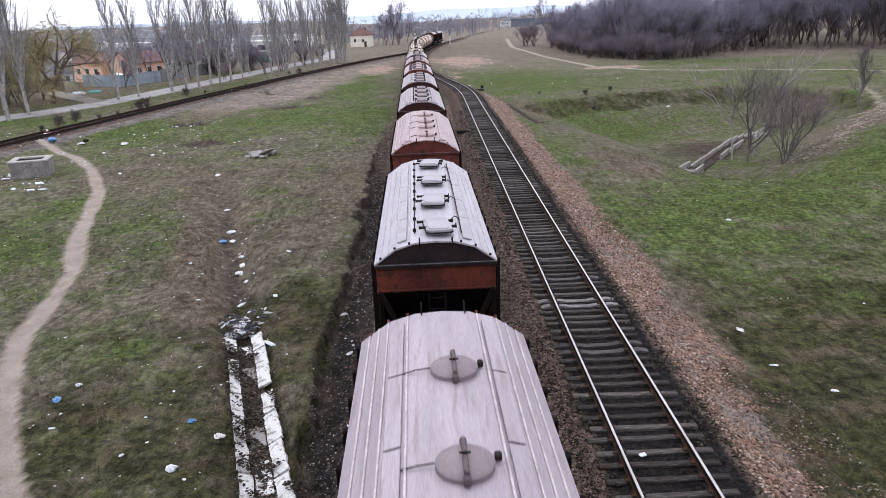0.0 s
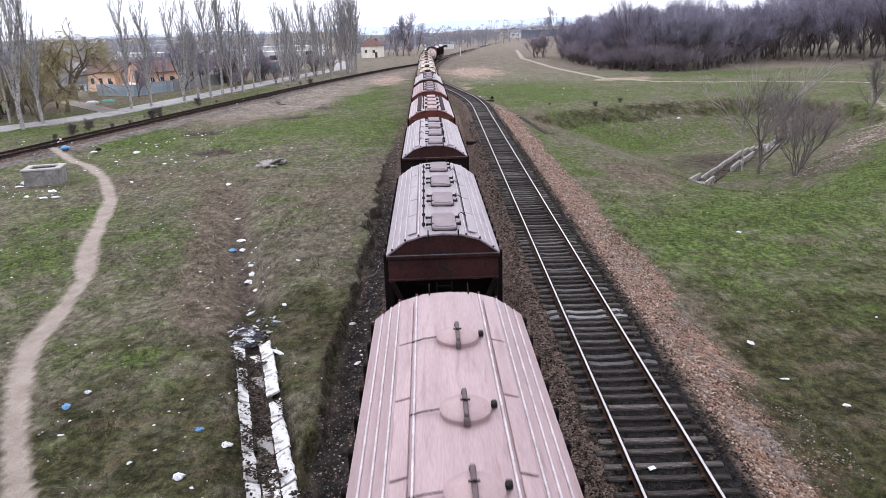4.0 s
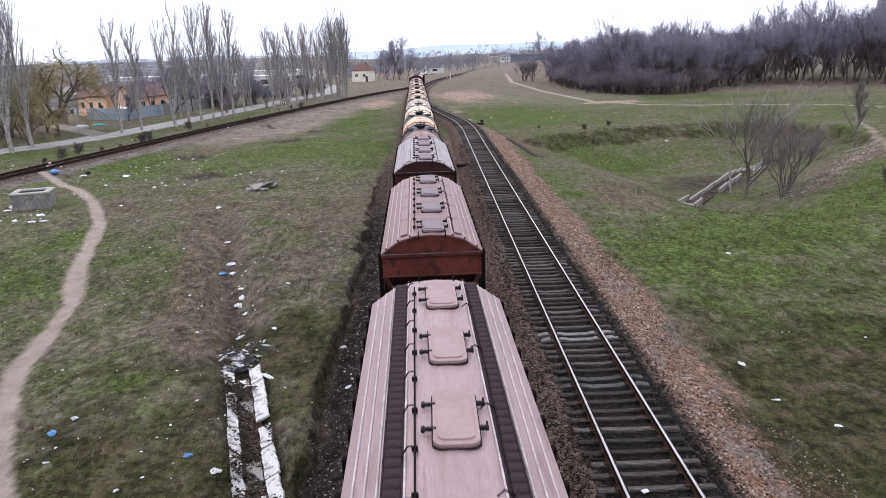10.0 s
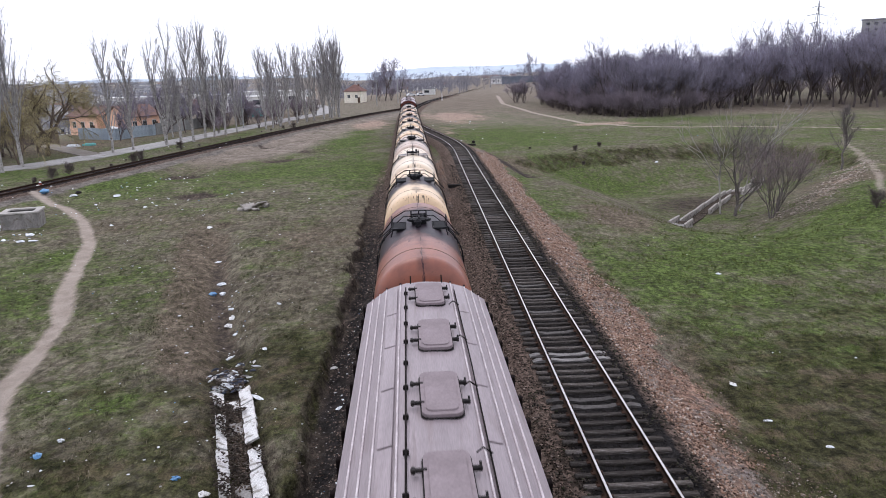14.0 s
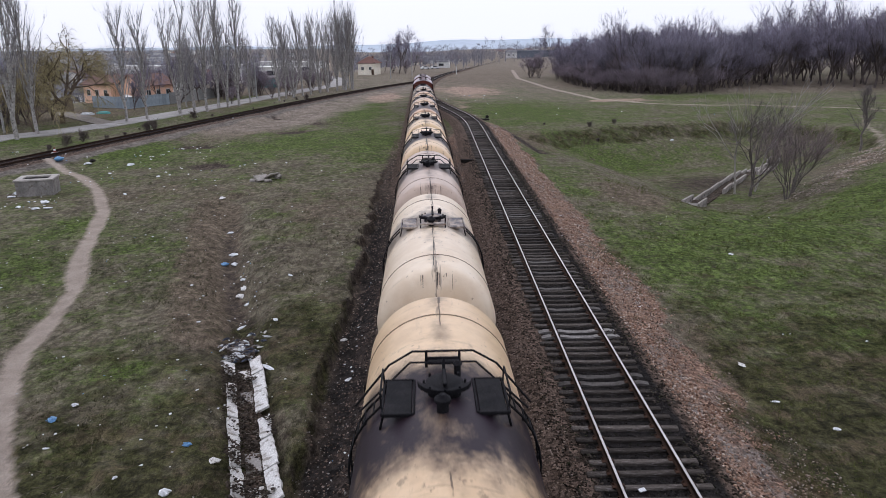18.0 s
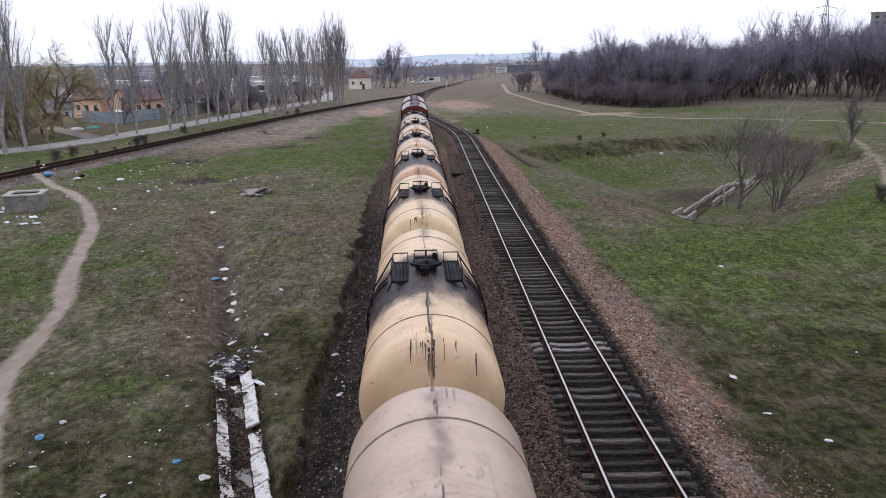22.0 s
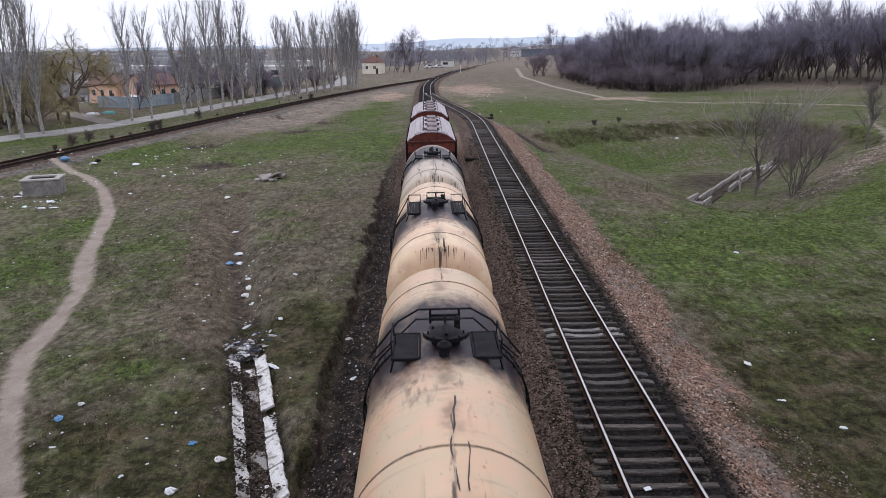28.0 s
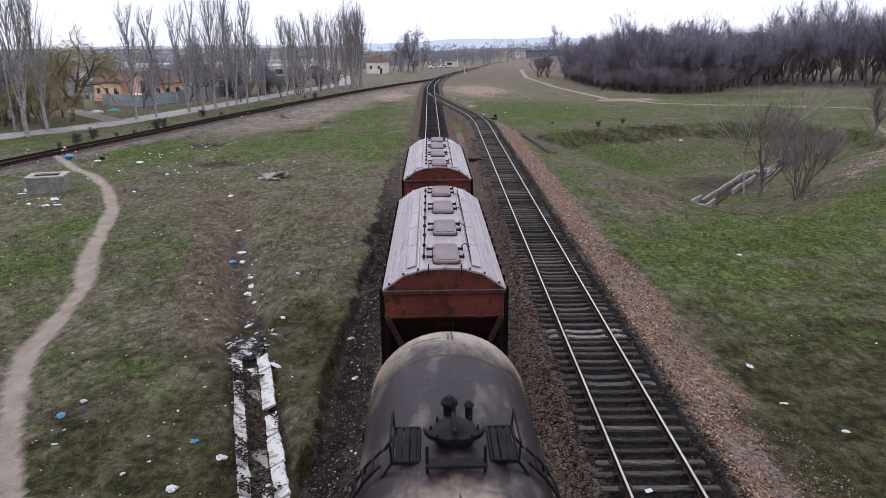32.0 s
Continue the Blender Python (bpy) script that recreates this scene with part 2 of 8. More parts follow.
    ends = calc("MULTIPLY", span(noise_at(1.0, 4, (7.0, 0.4, 0.8)), 0.60, 0.65), span(tip, 4.1, 4.5, 0.0, min(1.0, streak * 1.1)))
    ends = calc("MULTIPLY", ends, span(calc("ABSOLUTE", sep.outputs["X"], 0), 0.18, 0.55, 1.0, 0.0))
    flow = calc("MULTIPLY", span(noise_at(1.1, 5, (0.9, 8.0, 0.9)), 0.58, 0.64), span(wob, reach * 1.0, reach * 1.0 + 1.9, streak, 0.0))
    crack = calc("MULTIPLY", span(calc("ABSOLUTE", calc("MULTIPLY_ADD", calc("SUBTRACT", noise_at(1.2, 4, (0.6, 1, 0.6)), 0.5), 0.10, sep.outputs["X"]), 0), 0.008, 0.026, 0.8, 0.0), span(sep.outputs["Z"], 3.0, 3.4))
    crack = calc("MULTIPLY", crack, span(noise_at(0.9, 3), 0.44, 0.54))
    spill = calc("MAXIMUM", calc("MAXIMUM", spill, crack), calc("MAXIMUM", ends, flow))
    wear = calc("MULTIPLY", span(noise_at(2.8, 6), 0.30, 0.42, 0.90, 1.0), span(noise_at(1.3, 5, (1.0, 0.45, 1.0)), 0.32, 0.50, 0.80, 1.0))
    spill = calc("MULTIPLY", spill, wear)
    spill = calc("MINIMUM", spill, 1.0)
    col = blend(spill, col, oil)
    l.new(col, b.inputs["Base Color"])
    l.new(span(spill, 0.0, 1.0, rough, 0.44), b.inputs["Roughness"])
    l.new(span(spill, 0.0, 1.0, 0.50, 0.20), b.inputs["Specular IOR Level"])
    bp = n.new("ShaderNodeBump")
    bp.inputs["Strength"].default_value, bp.inputs["Distance"].default_value = 0.12, 0.02
    l.new(noise_at(14.0, 4), bp.inputs["Height"])
    l.new(bp.outputs["Normal"], b.inputs["Normal"])
    return m


def ground_paint():
    """Spring grass over brown earth; masks on the mesh say where earth, gravel, clay and paths lie."""
    m = bpy.data.materials.new("meadow_ground")
    m.use_nodes = True
    n, l = m.node_tree.nodes, m.node_tree.links
    b = n["Principled BSDF"]
    tc = n.new("ShaderNodeTexCoord")

    def nz(scale, detail=5, rough=0.6, stretch=None):
        t = n.new("ShaderNodeTexNoise")
        t.inputs["Scale"].default_value, t.inputs["Detail"].default_value, t.inputs["Roughness"].default_value = scale, detail, rough
        if stretch:
            q = n.new("ShaderNodeMapping")
            q.inputs["Scale"].default_value = stretch
            l.new(tc.outputs["Object"], q.inputs["Vector"])
            l.new(q.outputs["Vector"], t.inputs["Vector"])
        else:
            l.new(tc.outputs["Object"], t.inputs["Vector"])
        return t.outputs["Fac"]

    def span(x, lo, hi, a=0.0, z=1.0):
        t = n.new("ShaderNodeMapRange")
        for k, val in (("From Min", lo), ("From Max", hi), ("To Min", a), ("To Max", z)):
            t.inputs[k].default_value = val
        l.new(x, t.inputs["Value"])
        return t.outputs["Result"]

    def calc(op, a, bb):
        t = n.new("ShaderNodeMath")
        t.operation = op
        for i, x in enumerate((a, bb)):
            if isinstance(x, (int, float)):
                t.inputs[i].default_value = x
            else:
                l.new(x, t.inputs[i])
        return t.outputs["Value"]

    def blend(f, a, bb):
        t = n.new("ShaderNodeMix")
        t.data_type = "RGBA"
        l.new(f, t.inputs["Factor"])
        for k, x in (("A", a), ("B", bb)):
            if isinstance(x, tuple):
                t.inputs[k].default_value = (*x, 1)
            else:
                l.new(x, t.inputs[k])
        return t.outputs["Result"]

    def mask(name):
        t = n.new("ShaderNodeAttribute")
        t.attribute_name = name
        return t.outputs["Fac"]

    def edged(name, scale, amount=0.5):
        """A mask whose rim is broken up by noise."""
        return span(calc("ADD", mask(name), calc("MULTIPLY", calc("SUBTRACT", nz(scale), 0.5), amount)), 0.35, 0.65)

    fresh = blend(span(nz(4.0, 7, 0.7), 0.40, 0.60), GRASS_FRESH, GRASS_DEEP)
    dry = blend(span(nz(2.2, 7, 0.72), 0.42, 0.58), GRASS_DRY, EARTH)
    dry = blend(calc("MULTIPLY", span(nz(0.55, 6, 0.7), 0.50, 0.66), 0.6), dry, (0.205, 0.178, 0.128))
    lush = calc("ADD", mask("lush"), calc("MULTIPLY", calc("SUBTRACT", nz(0.20, 6, 0.7), 0.5), 1.7))
    lush = calc("ADD", lush, calc("MULTIPLY", calc("SUBTRACT", nz(1.1, 6, 0.75), 0.5), 1.5))
    col = blend(span(lush, 0.30, 0.75), dry, fresh)
    col = blend(calc("MULTIPLY", span(nz(0.8, 7, 0.78), 0.55, 0.64), 0.75), col, EARTH)
    # dark flecks paint the shading between tufts
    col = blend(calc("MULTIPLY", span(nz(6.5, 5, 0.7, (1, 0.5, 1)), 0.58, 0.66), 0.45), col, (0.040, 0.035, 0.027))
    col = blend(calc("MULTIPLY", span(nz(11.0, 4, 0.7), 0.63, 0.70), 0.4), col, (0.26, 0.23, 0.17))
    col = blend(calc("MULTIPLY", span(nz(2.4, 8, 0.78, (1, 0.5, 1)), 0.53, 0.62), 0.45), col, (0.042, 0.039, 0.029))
    col = blend(calc("MULTIPLY", span(nz(1.7, 8, 0.78, (1, 0.5, 1)), 0.57, 0.66), 0.5), col, (0.165, 0.148, 0.102))
    soil = blend(span(nz(2.6, 7, 0.75), 0.40, 0.60), (0.084, 0.066, 0.050), (0.190, 0.150, 0.112))
    soil = blend(calc("MULTIPLY", span(nz(5.0, 6, 0.75), 0.54, 0.62), 0.7), soil, (0.055, 0.062, 0.030))
    col = blend(calc("MULTIPLY", span(calc("ADD", mask("soil"), calc("ADD", calc("MULTIPLY", calc("SUBTRACT", nz(0.45, 6, 0.7), 0.5), 1.0), calc("MULTIPLY", calc("SUBTRACT", nz(1.9, 6, 0.75), 0.5), 0.9))), 0.30, 0.62), 0.92), col, soil)
    # pale ground: bare western slope, and distance haze painted on the far fields
    col = blend(span(calc("ADD", mask("pale"), calc("MULTIPLY", calc("SUBTRACT", nz(0.16, 6, 0.7), 0.5), 0.9)), 0.10, 0.90), col, blend(span(nz(0.7, 7, 0.72), 0.38, 0.62), (0.295, 0.248, 0.208), (0.165, 0.138, 0.115)))
    col = blend(edged("clay", 0.35, 1.5), col, blend(span(nz(2.0, 6), 0.38, 0.62), (0.42, 0.315, 0.255), (0.25, 0.18, 0.14)))
    col = blend(edged("ash", 0.9, 0.8), col, blend(span(nz(1.5, 7, 0.7), 0.38, 0.62), (0.20, 0.178, 0.160), (0.115, 0.100, 0.088)))
    col = blend(edged("earth", 1.2, 0.9), col, blend(span(nz(4.0, 6), 0.38, 0.62), (0.045, 0.037, 0.031), (0.105, 0.083, 0.068)))
    stone = n.new("ShaderNodeTexVoronoi")
    stone.inputs["Scale"].default_value = 9.0
    l.new(tc.outputs["Object"], stone.inputs["Vector"])
    tone = n.new("ShaderNodeSeparateColor")
    l.new(stone.outputs["Color"], tone.inputs["Color"])
    red = blend(tone.outputs["Red"], (0.085, 0.048, 0.035), (0.385, 0.250, 0.185))
    red = blend(span(nz(0.8, 6, 0.7), 0.44, 0.60), red, blend(tone.outputs["Green"], (0.085, 0.072, 0.065), (0.27, 0.235, 0.215)))
    col = blend(edged("gravel", 1.2, 1.0), col, red)
    grey = blend(tone.outputs["Green"], (0.033, 0.025, 0.020), (0.185, 0.135, 0.110))
    col = blend(edged("ballast", 1.5, 0.5), col, grey)
    col = blend(edged("near_black", 2.0, 0.5), col, blend(tone.outputs["Green"], (0.010, 0.009, 0.009), (0.030, 0.027, 0.027)))
    # dark weeds; this colour also paints shade over the near ground
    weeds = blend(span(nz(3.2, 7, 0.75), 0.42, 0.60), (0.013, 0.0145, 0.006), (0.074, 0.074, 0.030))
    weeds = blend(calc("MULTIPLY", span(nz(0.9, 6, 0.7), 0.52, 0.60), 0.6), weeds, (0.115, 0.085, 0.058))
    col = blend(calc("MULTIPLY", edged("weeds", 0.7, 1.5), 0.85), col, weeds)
    turf = calc("SUBTRACT", 1.0, calc("MAXIMUM", mask("path"), calc("MAXIMUM", mask("ballast"), mask("gravel"))))
    col = blend(span(calc("ADD", mask("path"), calc("MULTIPLY", calc("SUBTRACT", nz(2.5, 6), 0.5), 0.5)), 0.25, 0.75), col, blend(span(nz(1.2), 0.35, 0.65), (0.40, 0.338, 0.288), (0.315, 0.262, 0.22)))
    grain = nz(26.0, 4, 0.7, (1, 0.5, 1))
    # tussocks: uneven turf tone with the shading of tufts painted in, at two sizes
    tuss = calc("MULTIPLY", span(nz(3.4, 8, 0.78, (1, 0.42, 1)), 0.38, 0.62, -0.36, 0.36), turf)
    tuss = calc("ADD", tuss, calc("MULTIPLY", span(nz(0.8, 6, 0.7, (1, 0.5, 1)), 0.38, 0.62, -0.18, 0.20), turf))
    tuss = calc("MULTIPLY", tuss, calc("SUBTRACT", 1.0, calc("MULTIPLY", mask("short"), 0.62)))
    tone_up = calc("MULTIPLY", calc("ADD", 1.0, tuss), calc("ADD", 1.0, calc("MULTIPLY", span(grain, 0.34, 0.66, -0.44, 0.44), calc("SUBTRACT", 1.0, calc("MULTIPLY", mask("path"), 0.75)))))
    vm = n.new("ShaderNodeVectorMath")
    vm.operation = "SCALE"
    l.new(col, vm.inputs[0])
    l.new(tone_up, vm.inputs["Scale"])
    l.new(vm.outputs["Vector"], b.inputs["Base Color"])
    b.inputs["Roughness"].default_value = 0.95
    b.inputs["Specular IOR Level"].default_value = 0.04
    bp = n.new("ShaderNodeBump")
    bp.inputs["Strength"].default_value, bp.inputs["Distance"].default_value = 0.75, 0.09
    l.new(calc("ADD", calc("ADD", grain, calc("MULTIPLY", nz(5.0, 5, 0.7), 1.2)), calc("MULTIPLY", stone.outputs["Distance"], 0.6)), bp.inputs["Height"])
    l.new(bp.outputs["Normal"], b.inputs["Normal"])
    return m


GRASS_FRESH, GRASS_DEEP = (0.122, 0.166, 0.047), (0.044, 0.058, 0.020)
GRASS_DRY, EARTH = (0.182, 0.163, 0.117), (0.088, 0.071, 0.056)
M_GROUND = ground_paint()
M_RAIL = surf("rusty_rail_steel", (0.050, 0.029, 0.021), (0.026, 0.018, 0.015), 0.75, 0.3, 6, 60, 0.2)
M_HEAD = surf("polished_rail_head", (0.62, 0.60, 0.59), (0.46, 0.44, 0.43), 0.34, 0.85, 2, 20, 0.03, detail=0.08)
M_SLEEPER = surf("weathered_sleeper_wood", (0.106, 0.093, 0.085), (0.040, 0.034, 0.030), 0.9, 0, 1.6, 18, 0.6, c3=(0.145, 0.131, 0.126), vary=0.5, stretch=(1, 7, 7), detail=0.4)
M_SLEEPER_OLD = surf("old_concrete_sleeper", (0.30, 0.285, 0.275), (0.15, 0.14, 0.135), 0.9, 0, 2.2, 20, 0.6, stretch=(1, 7, 7), detail=0.4)
M_PLATE = surf("rusty_plate", (0.085, 0.048, 0.034), (0.045, 0.03, 0.025), 0.8, 0.2, 8, 50, 0.2)
M_CONCRETE = surf("weathered_concrete", (0.32, 0.30, 0.285), (0.18, 0.17, 0.16), 0.9, 0, 1.3, 22, 0.35, c3=(0.16, 0.145, 0.125))
M_PALE = surf("pale_concrete_slab", (0.70, 0.69, 0.68), (0.56, 0.545, 0.525), 0.85, 0, 1.7, 24, 0.3, c3=(0.30, 0.28, 0.255))
M_ROAD = surf("worn_asphalt", (0.37, 0.355, 0.345), (0.27, 0.26, 0.25), 0.9, 0, 0.3, 9, 0.2)
M_LITTER = surf("white_litter", (0.78, 0.80, 0.82), (0.55, 0.57, 0.60), 0.6, 0, 4, 30, 0.1)
M_BLUE = surf("blue_plastic", (0.07, 0.20, 0.42), (0.16, 0.33, 0.50), 0.5, 0, 4, 30, 0.1)
M_TEAL = surf("teal_plastic", (0.10, 0.38, 0.36), (0.06, 0.28, 0.27), 0.5, 0, 4, 30, 0.1)
M_DARKFLOOR = surf("black_brown_floor", (0.075, 0.058, 0.045), (0.035, 0.028, 0.023), 0.95, 0, 3, 25, 0.7, c3=(0.16, 0.13, 0.11))
# twigs of the wood: the bluish cast of haze is put into their colour
M_TWIG = surf("bare_twigs", (0.325, 0.30, 0.375), (0.215, 0.198, 0.252), 0.95, 0, 1, 8, 0.0, vary=0.25)
M_WHITEWASH = surf("pale_poplar_bark", (0.42, 0.40, 0.38), (0.24, 0.225, 0.215), 0.95, 0, 2, 20, 0.4, c3=(0.08, 0.07, 0.06))
M_POPLAR = surf("poplar_twigs", (0.245, 0.232, 0.25), (0.17, 0.16, 0.176), 0.95, 0, 1, 8, 0.0, vary=0.25)
M_DARKBARK = surf("dark_brown_bark", (0.135, 0.110, 0.104), (0.075, 0.062, 0.059), 0.95, 0, 2, 20, 0.5, vary=0.25)
M_WILLOWBARK = surf("brown_willow_bark", (0.155, 0.122, 0.095), (0.085, 0.066, 0.052), 0.95, 0, 2, 20, 0.5)
M_WILLOW = surf("yellow_willow_twigs", (0.39, 0.335, 0.175), (0.27, 0.23, 0.13), 0.9, 0, 1, 8, 0.0)


# ---- the three tracks, as places of their middle line ----
RAIL_Z = -0.45          # rail head of the train's track
Z_SIDE = 0.0            # rail head of the siding beside it


def main_x(y):
    """The train's track: straight, then a long bend to the right."""
    k = np.clip(np.asarray(y, float) - 165, 0, 120)
    return 0.30 + 0.205 * k * k / 240 + 0.205 * np.clip(np.asarray(y, float) - 285, 0, None)


def side_x(y):
    """The siding: runs beside, then swings over into the train's track."""
    y = np.asarray(y, float)
    a = 4.79 + 0.0195 * np.minimum(y, 84)
    k = np.clip(y - 84, 0, 20)
    a = a + 0.0195 * k - 0.1245 * k * k / 40
    a = a - 0.105 * np.clip(y - 104, 0, None)
    return np.maximum(a, 0.30)


def side_z(y):
    return Z_SIDE + (RAIL_Z - Z_SIDE) * smooth(90, 140, np.asarray(y, float))


def west_x(y):
    """The line that comes in from the road side and meets the train's track far off."""
    y = np.asarray(y, float)
    k = y - 62.7
    a = -36.8 + 0.20 * k + 0.00025 * np.maximum(k, 0) ** 2
    w = smooth(180, 262, y)
    return a * (1 - w) + (main_x(y) - 0.0) * w


def west_z(y):
    return -0.02 + (RAIL_Z + 0.02) * smooth(120, 240, np.asarray(y, float))


def polyline_gap(x, y, pts):
    """Distance to a polyline, and how far along it (0 to 1)."""
    best = np.full(np.shape(x), 1e9)
    where = np.zeros(np.shape(x))
    for i in range(len(pts) - 1):
        ax, ay = pts[i]
        bx, by = pts[i + 1]
        dx, dy = bx - ax, by - ay
        k = np.clip(((x - ax) * dx + (y - ay) * dy) / (dx * dx + dy * dy), 0, 1)
        d = np.hypot(x - ax - k * dx, y - ay - k * dy)
        where = np.where(d < best, (i + k) / (len(pts) - 1), where)
        best = np.minimum(best, d)
    return best, where


FOOTPATH = ((-36, 67), (-31.7, 62.5), (-28.3, 58.7), (-24.9, 53.5), (-21.4, 46.4), (-19.6, 41.1), (-18.1, 36.3), (-16.6, 32.3), (-15.6, 29.9), (-15.0, 27.1), (-14.6, 24.8),
            (-14.4, 23.2), (-13.9, 22.0), (-12.95, 19.8), (-12.2, 18.2), (-11.4, 16.7), (-10.5, 15.2), (-9.5, 13.6), (-7.4, 10.0))
DITCH = ((-3.4, 12.0), (-5.2, 18.3), (-6.5, 22.6), (-7.1, 24.6), (-7.5, 27.2), (-8.6, 29.8), (-10.0, 34.8), (-11.6, 41.0), (-13.5, 50.0))
FIELD_ROAD = ((39.4, 311), (31.0, 230), (31.9, 179), (35.4, 141.4), (42.7, 128.7), (51.5, 124.8), (58.8, 123), (67.8, 117.6), (78, 107), (100, 96))
BANK_PATH = ((66, 104), (57.7, 90.0), (53.6, 80.5), (50.0, 73.5), (44.2, 63.5), (38.4, 55.0), (35.4, 49.6), (34.5, 44.0))
SCREE = ((31.6, 54.0), (35.0, 58.5), (39.4, 62.5), (45.4, 69.4), (49.6, 76.0))
PIT_RIM = ((11.5, 86), (12.2, 70), (13.6, 56), (16.5, 44), (25, 38.5), (33.5, 46), (41, 58), (49, 69), (54.5, 80), (54, 90), (45, 100.5), (29, 96.5), (19.6, 93))
PIT = (27.0, 66.0)
GULLY = ((9.6, 93), (11.0, 86.5), (12.2, 79), (13.0, 71))


# fresh green and bare brown places in the meadow: x, y, half widths, strength
GREEN = ((-50, 83, 7, 4, 0.5), (-41, 106, 2.5, 9, 0.35), (-31, 138, 2.5, 16, 0.3), (-38, 156, 4, 12, 0.5), (-9.8, 21.6, 1.0, 0.9, 0.5), (-31, 73, 8, 8, 0.50), (-13, 79, 8, 11, 0.45), (-4.5, 78, 4, 14, 0.30), (-9.5, 116, 3.5, 18, 0.55), (17, 118, 9, 18, 0.34), (24, 86, 8, 5, 0.35), (19, 37, 8, 7, 0.42), (28, 47, 8, 6, 0.5),
         (13, 33, 3, 4, 0.25), (-21, 32, 3.5, 10, 0.35), (4.3, 103, 1.2, 9, 0.6), (41, 52, 10, 10, 0.45), (-14, 36, 3.5, 7, 0.20), (10.5, 60, 1.5, 12, 0.3), (15, 27, 4, 3, 0.2), (-12.5, 22, 2.0, 2.0, 0.25), (60, 145, 16, 6, 0.4))
BROWN = ((-24, 98, 5, 14, 1.0), (-18, 116, 4, 10, 0.8), (-20, 52, 9, 6, 0.38), (14.4, 21.8, 1.9, 0.9, 0.8), (17.6, 26, 1.4, 1.0, 0.55), (10.2, 22, 0.9, 4.5, 0.7), (18.6, 32.7, 1.4, 0.8, 0.6), (13, 31, 0.9, 0.6, 0.6),
         (15.5, 50, 2.8, 8, 0.75), (36, 300, 36, 60, 0.5), (14, 225, 14, 36, 0.5), (-6.5, 45, 4, 7, 0.42), (-2.0, 70, 2.0, 24, 0.62), (44, 64, 6, 8, 0.75), (13.5, 84, 3, 7, 0.6), (60, 186, 26, 22, 0.8), (100, 168, 30, 22, 0.8), (-42, 96, 3.5, 16, 0.25), (-33, 130, 4, 24, 0.3), (-58, 120, 12, 24, 0.6), (-40, 175, 16, 40, 0.6))
HOLLOWS = ((-22.0, 110.5, 2.0, 3.2), (-14.2, 102.0, 3.0, 2.2), (-25.0, 79.2, 2.6, 2.8), (-19.8, 65.3, 2.6, 2.4), (-17.0, 92.0, 2.2, 3.0))


def patches(x, y, rows):
    """Sum of soft round patches."""
    out = np.zeros(np.broadcast(x, y).shape)
    for px, py, rx, ry, k in rows:
        out = out + k * np.exp(-(((x - px) / rx) ** 2) - ((y - py) / ry) ** 2)
    return out


def inside(x, y, ring):
    """1 within the ring, 0 outside."""
    hit = np.zeros(np.broadcast(x, y).shape, bool)
    for i, (ax, ay) in enumerate(ring):
        bx, by = ring[i - 1]
        cross = ((ay > y) != (by > y)) & (x < (bx - ax) * (y - ay) / ((by - ay) or 1e-9) + ax)
        hit ^= cross
    return hit * 1.0


def road_x(y):
    """Middle of the asphalt road beyond the western line."""
    y = np.asarray(y, float)
    return np.interp(y, (40, 88, 94, 103.5, 118, 138, 168, 200, 232, 264, 420), (-66, -51, -47.1, -43.7, -40.5, -36.5, -31, -24.2, -25.5, -34, -70))


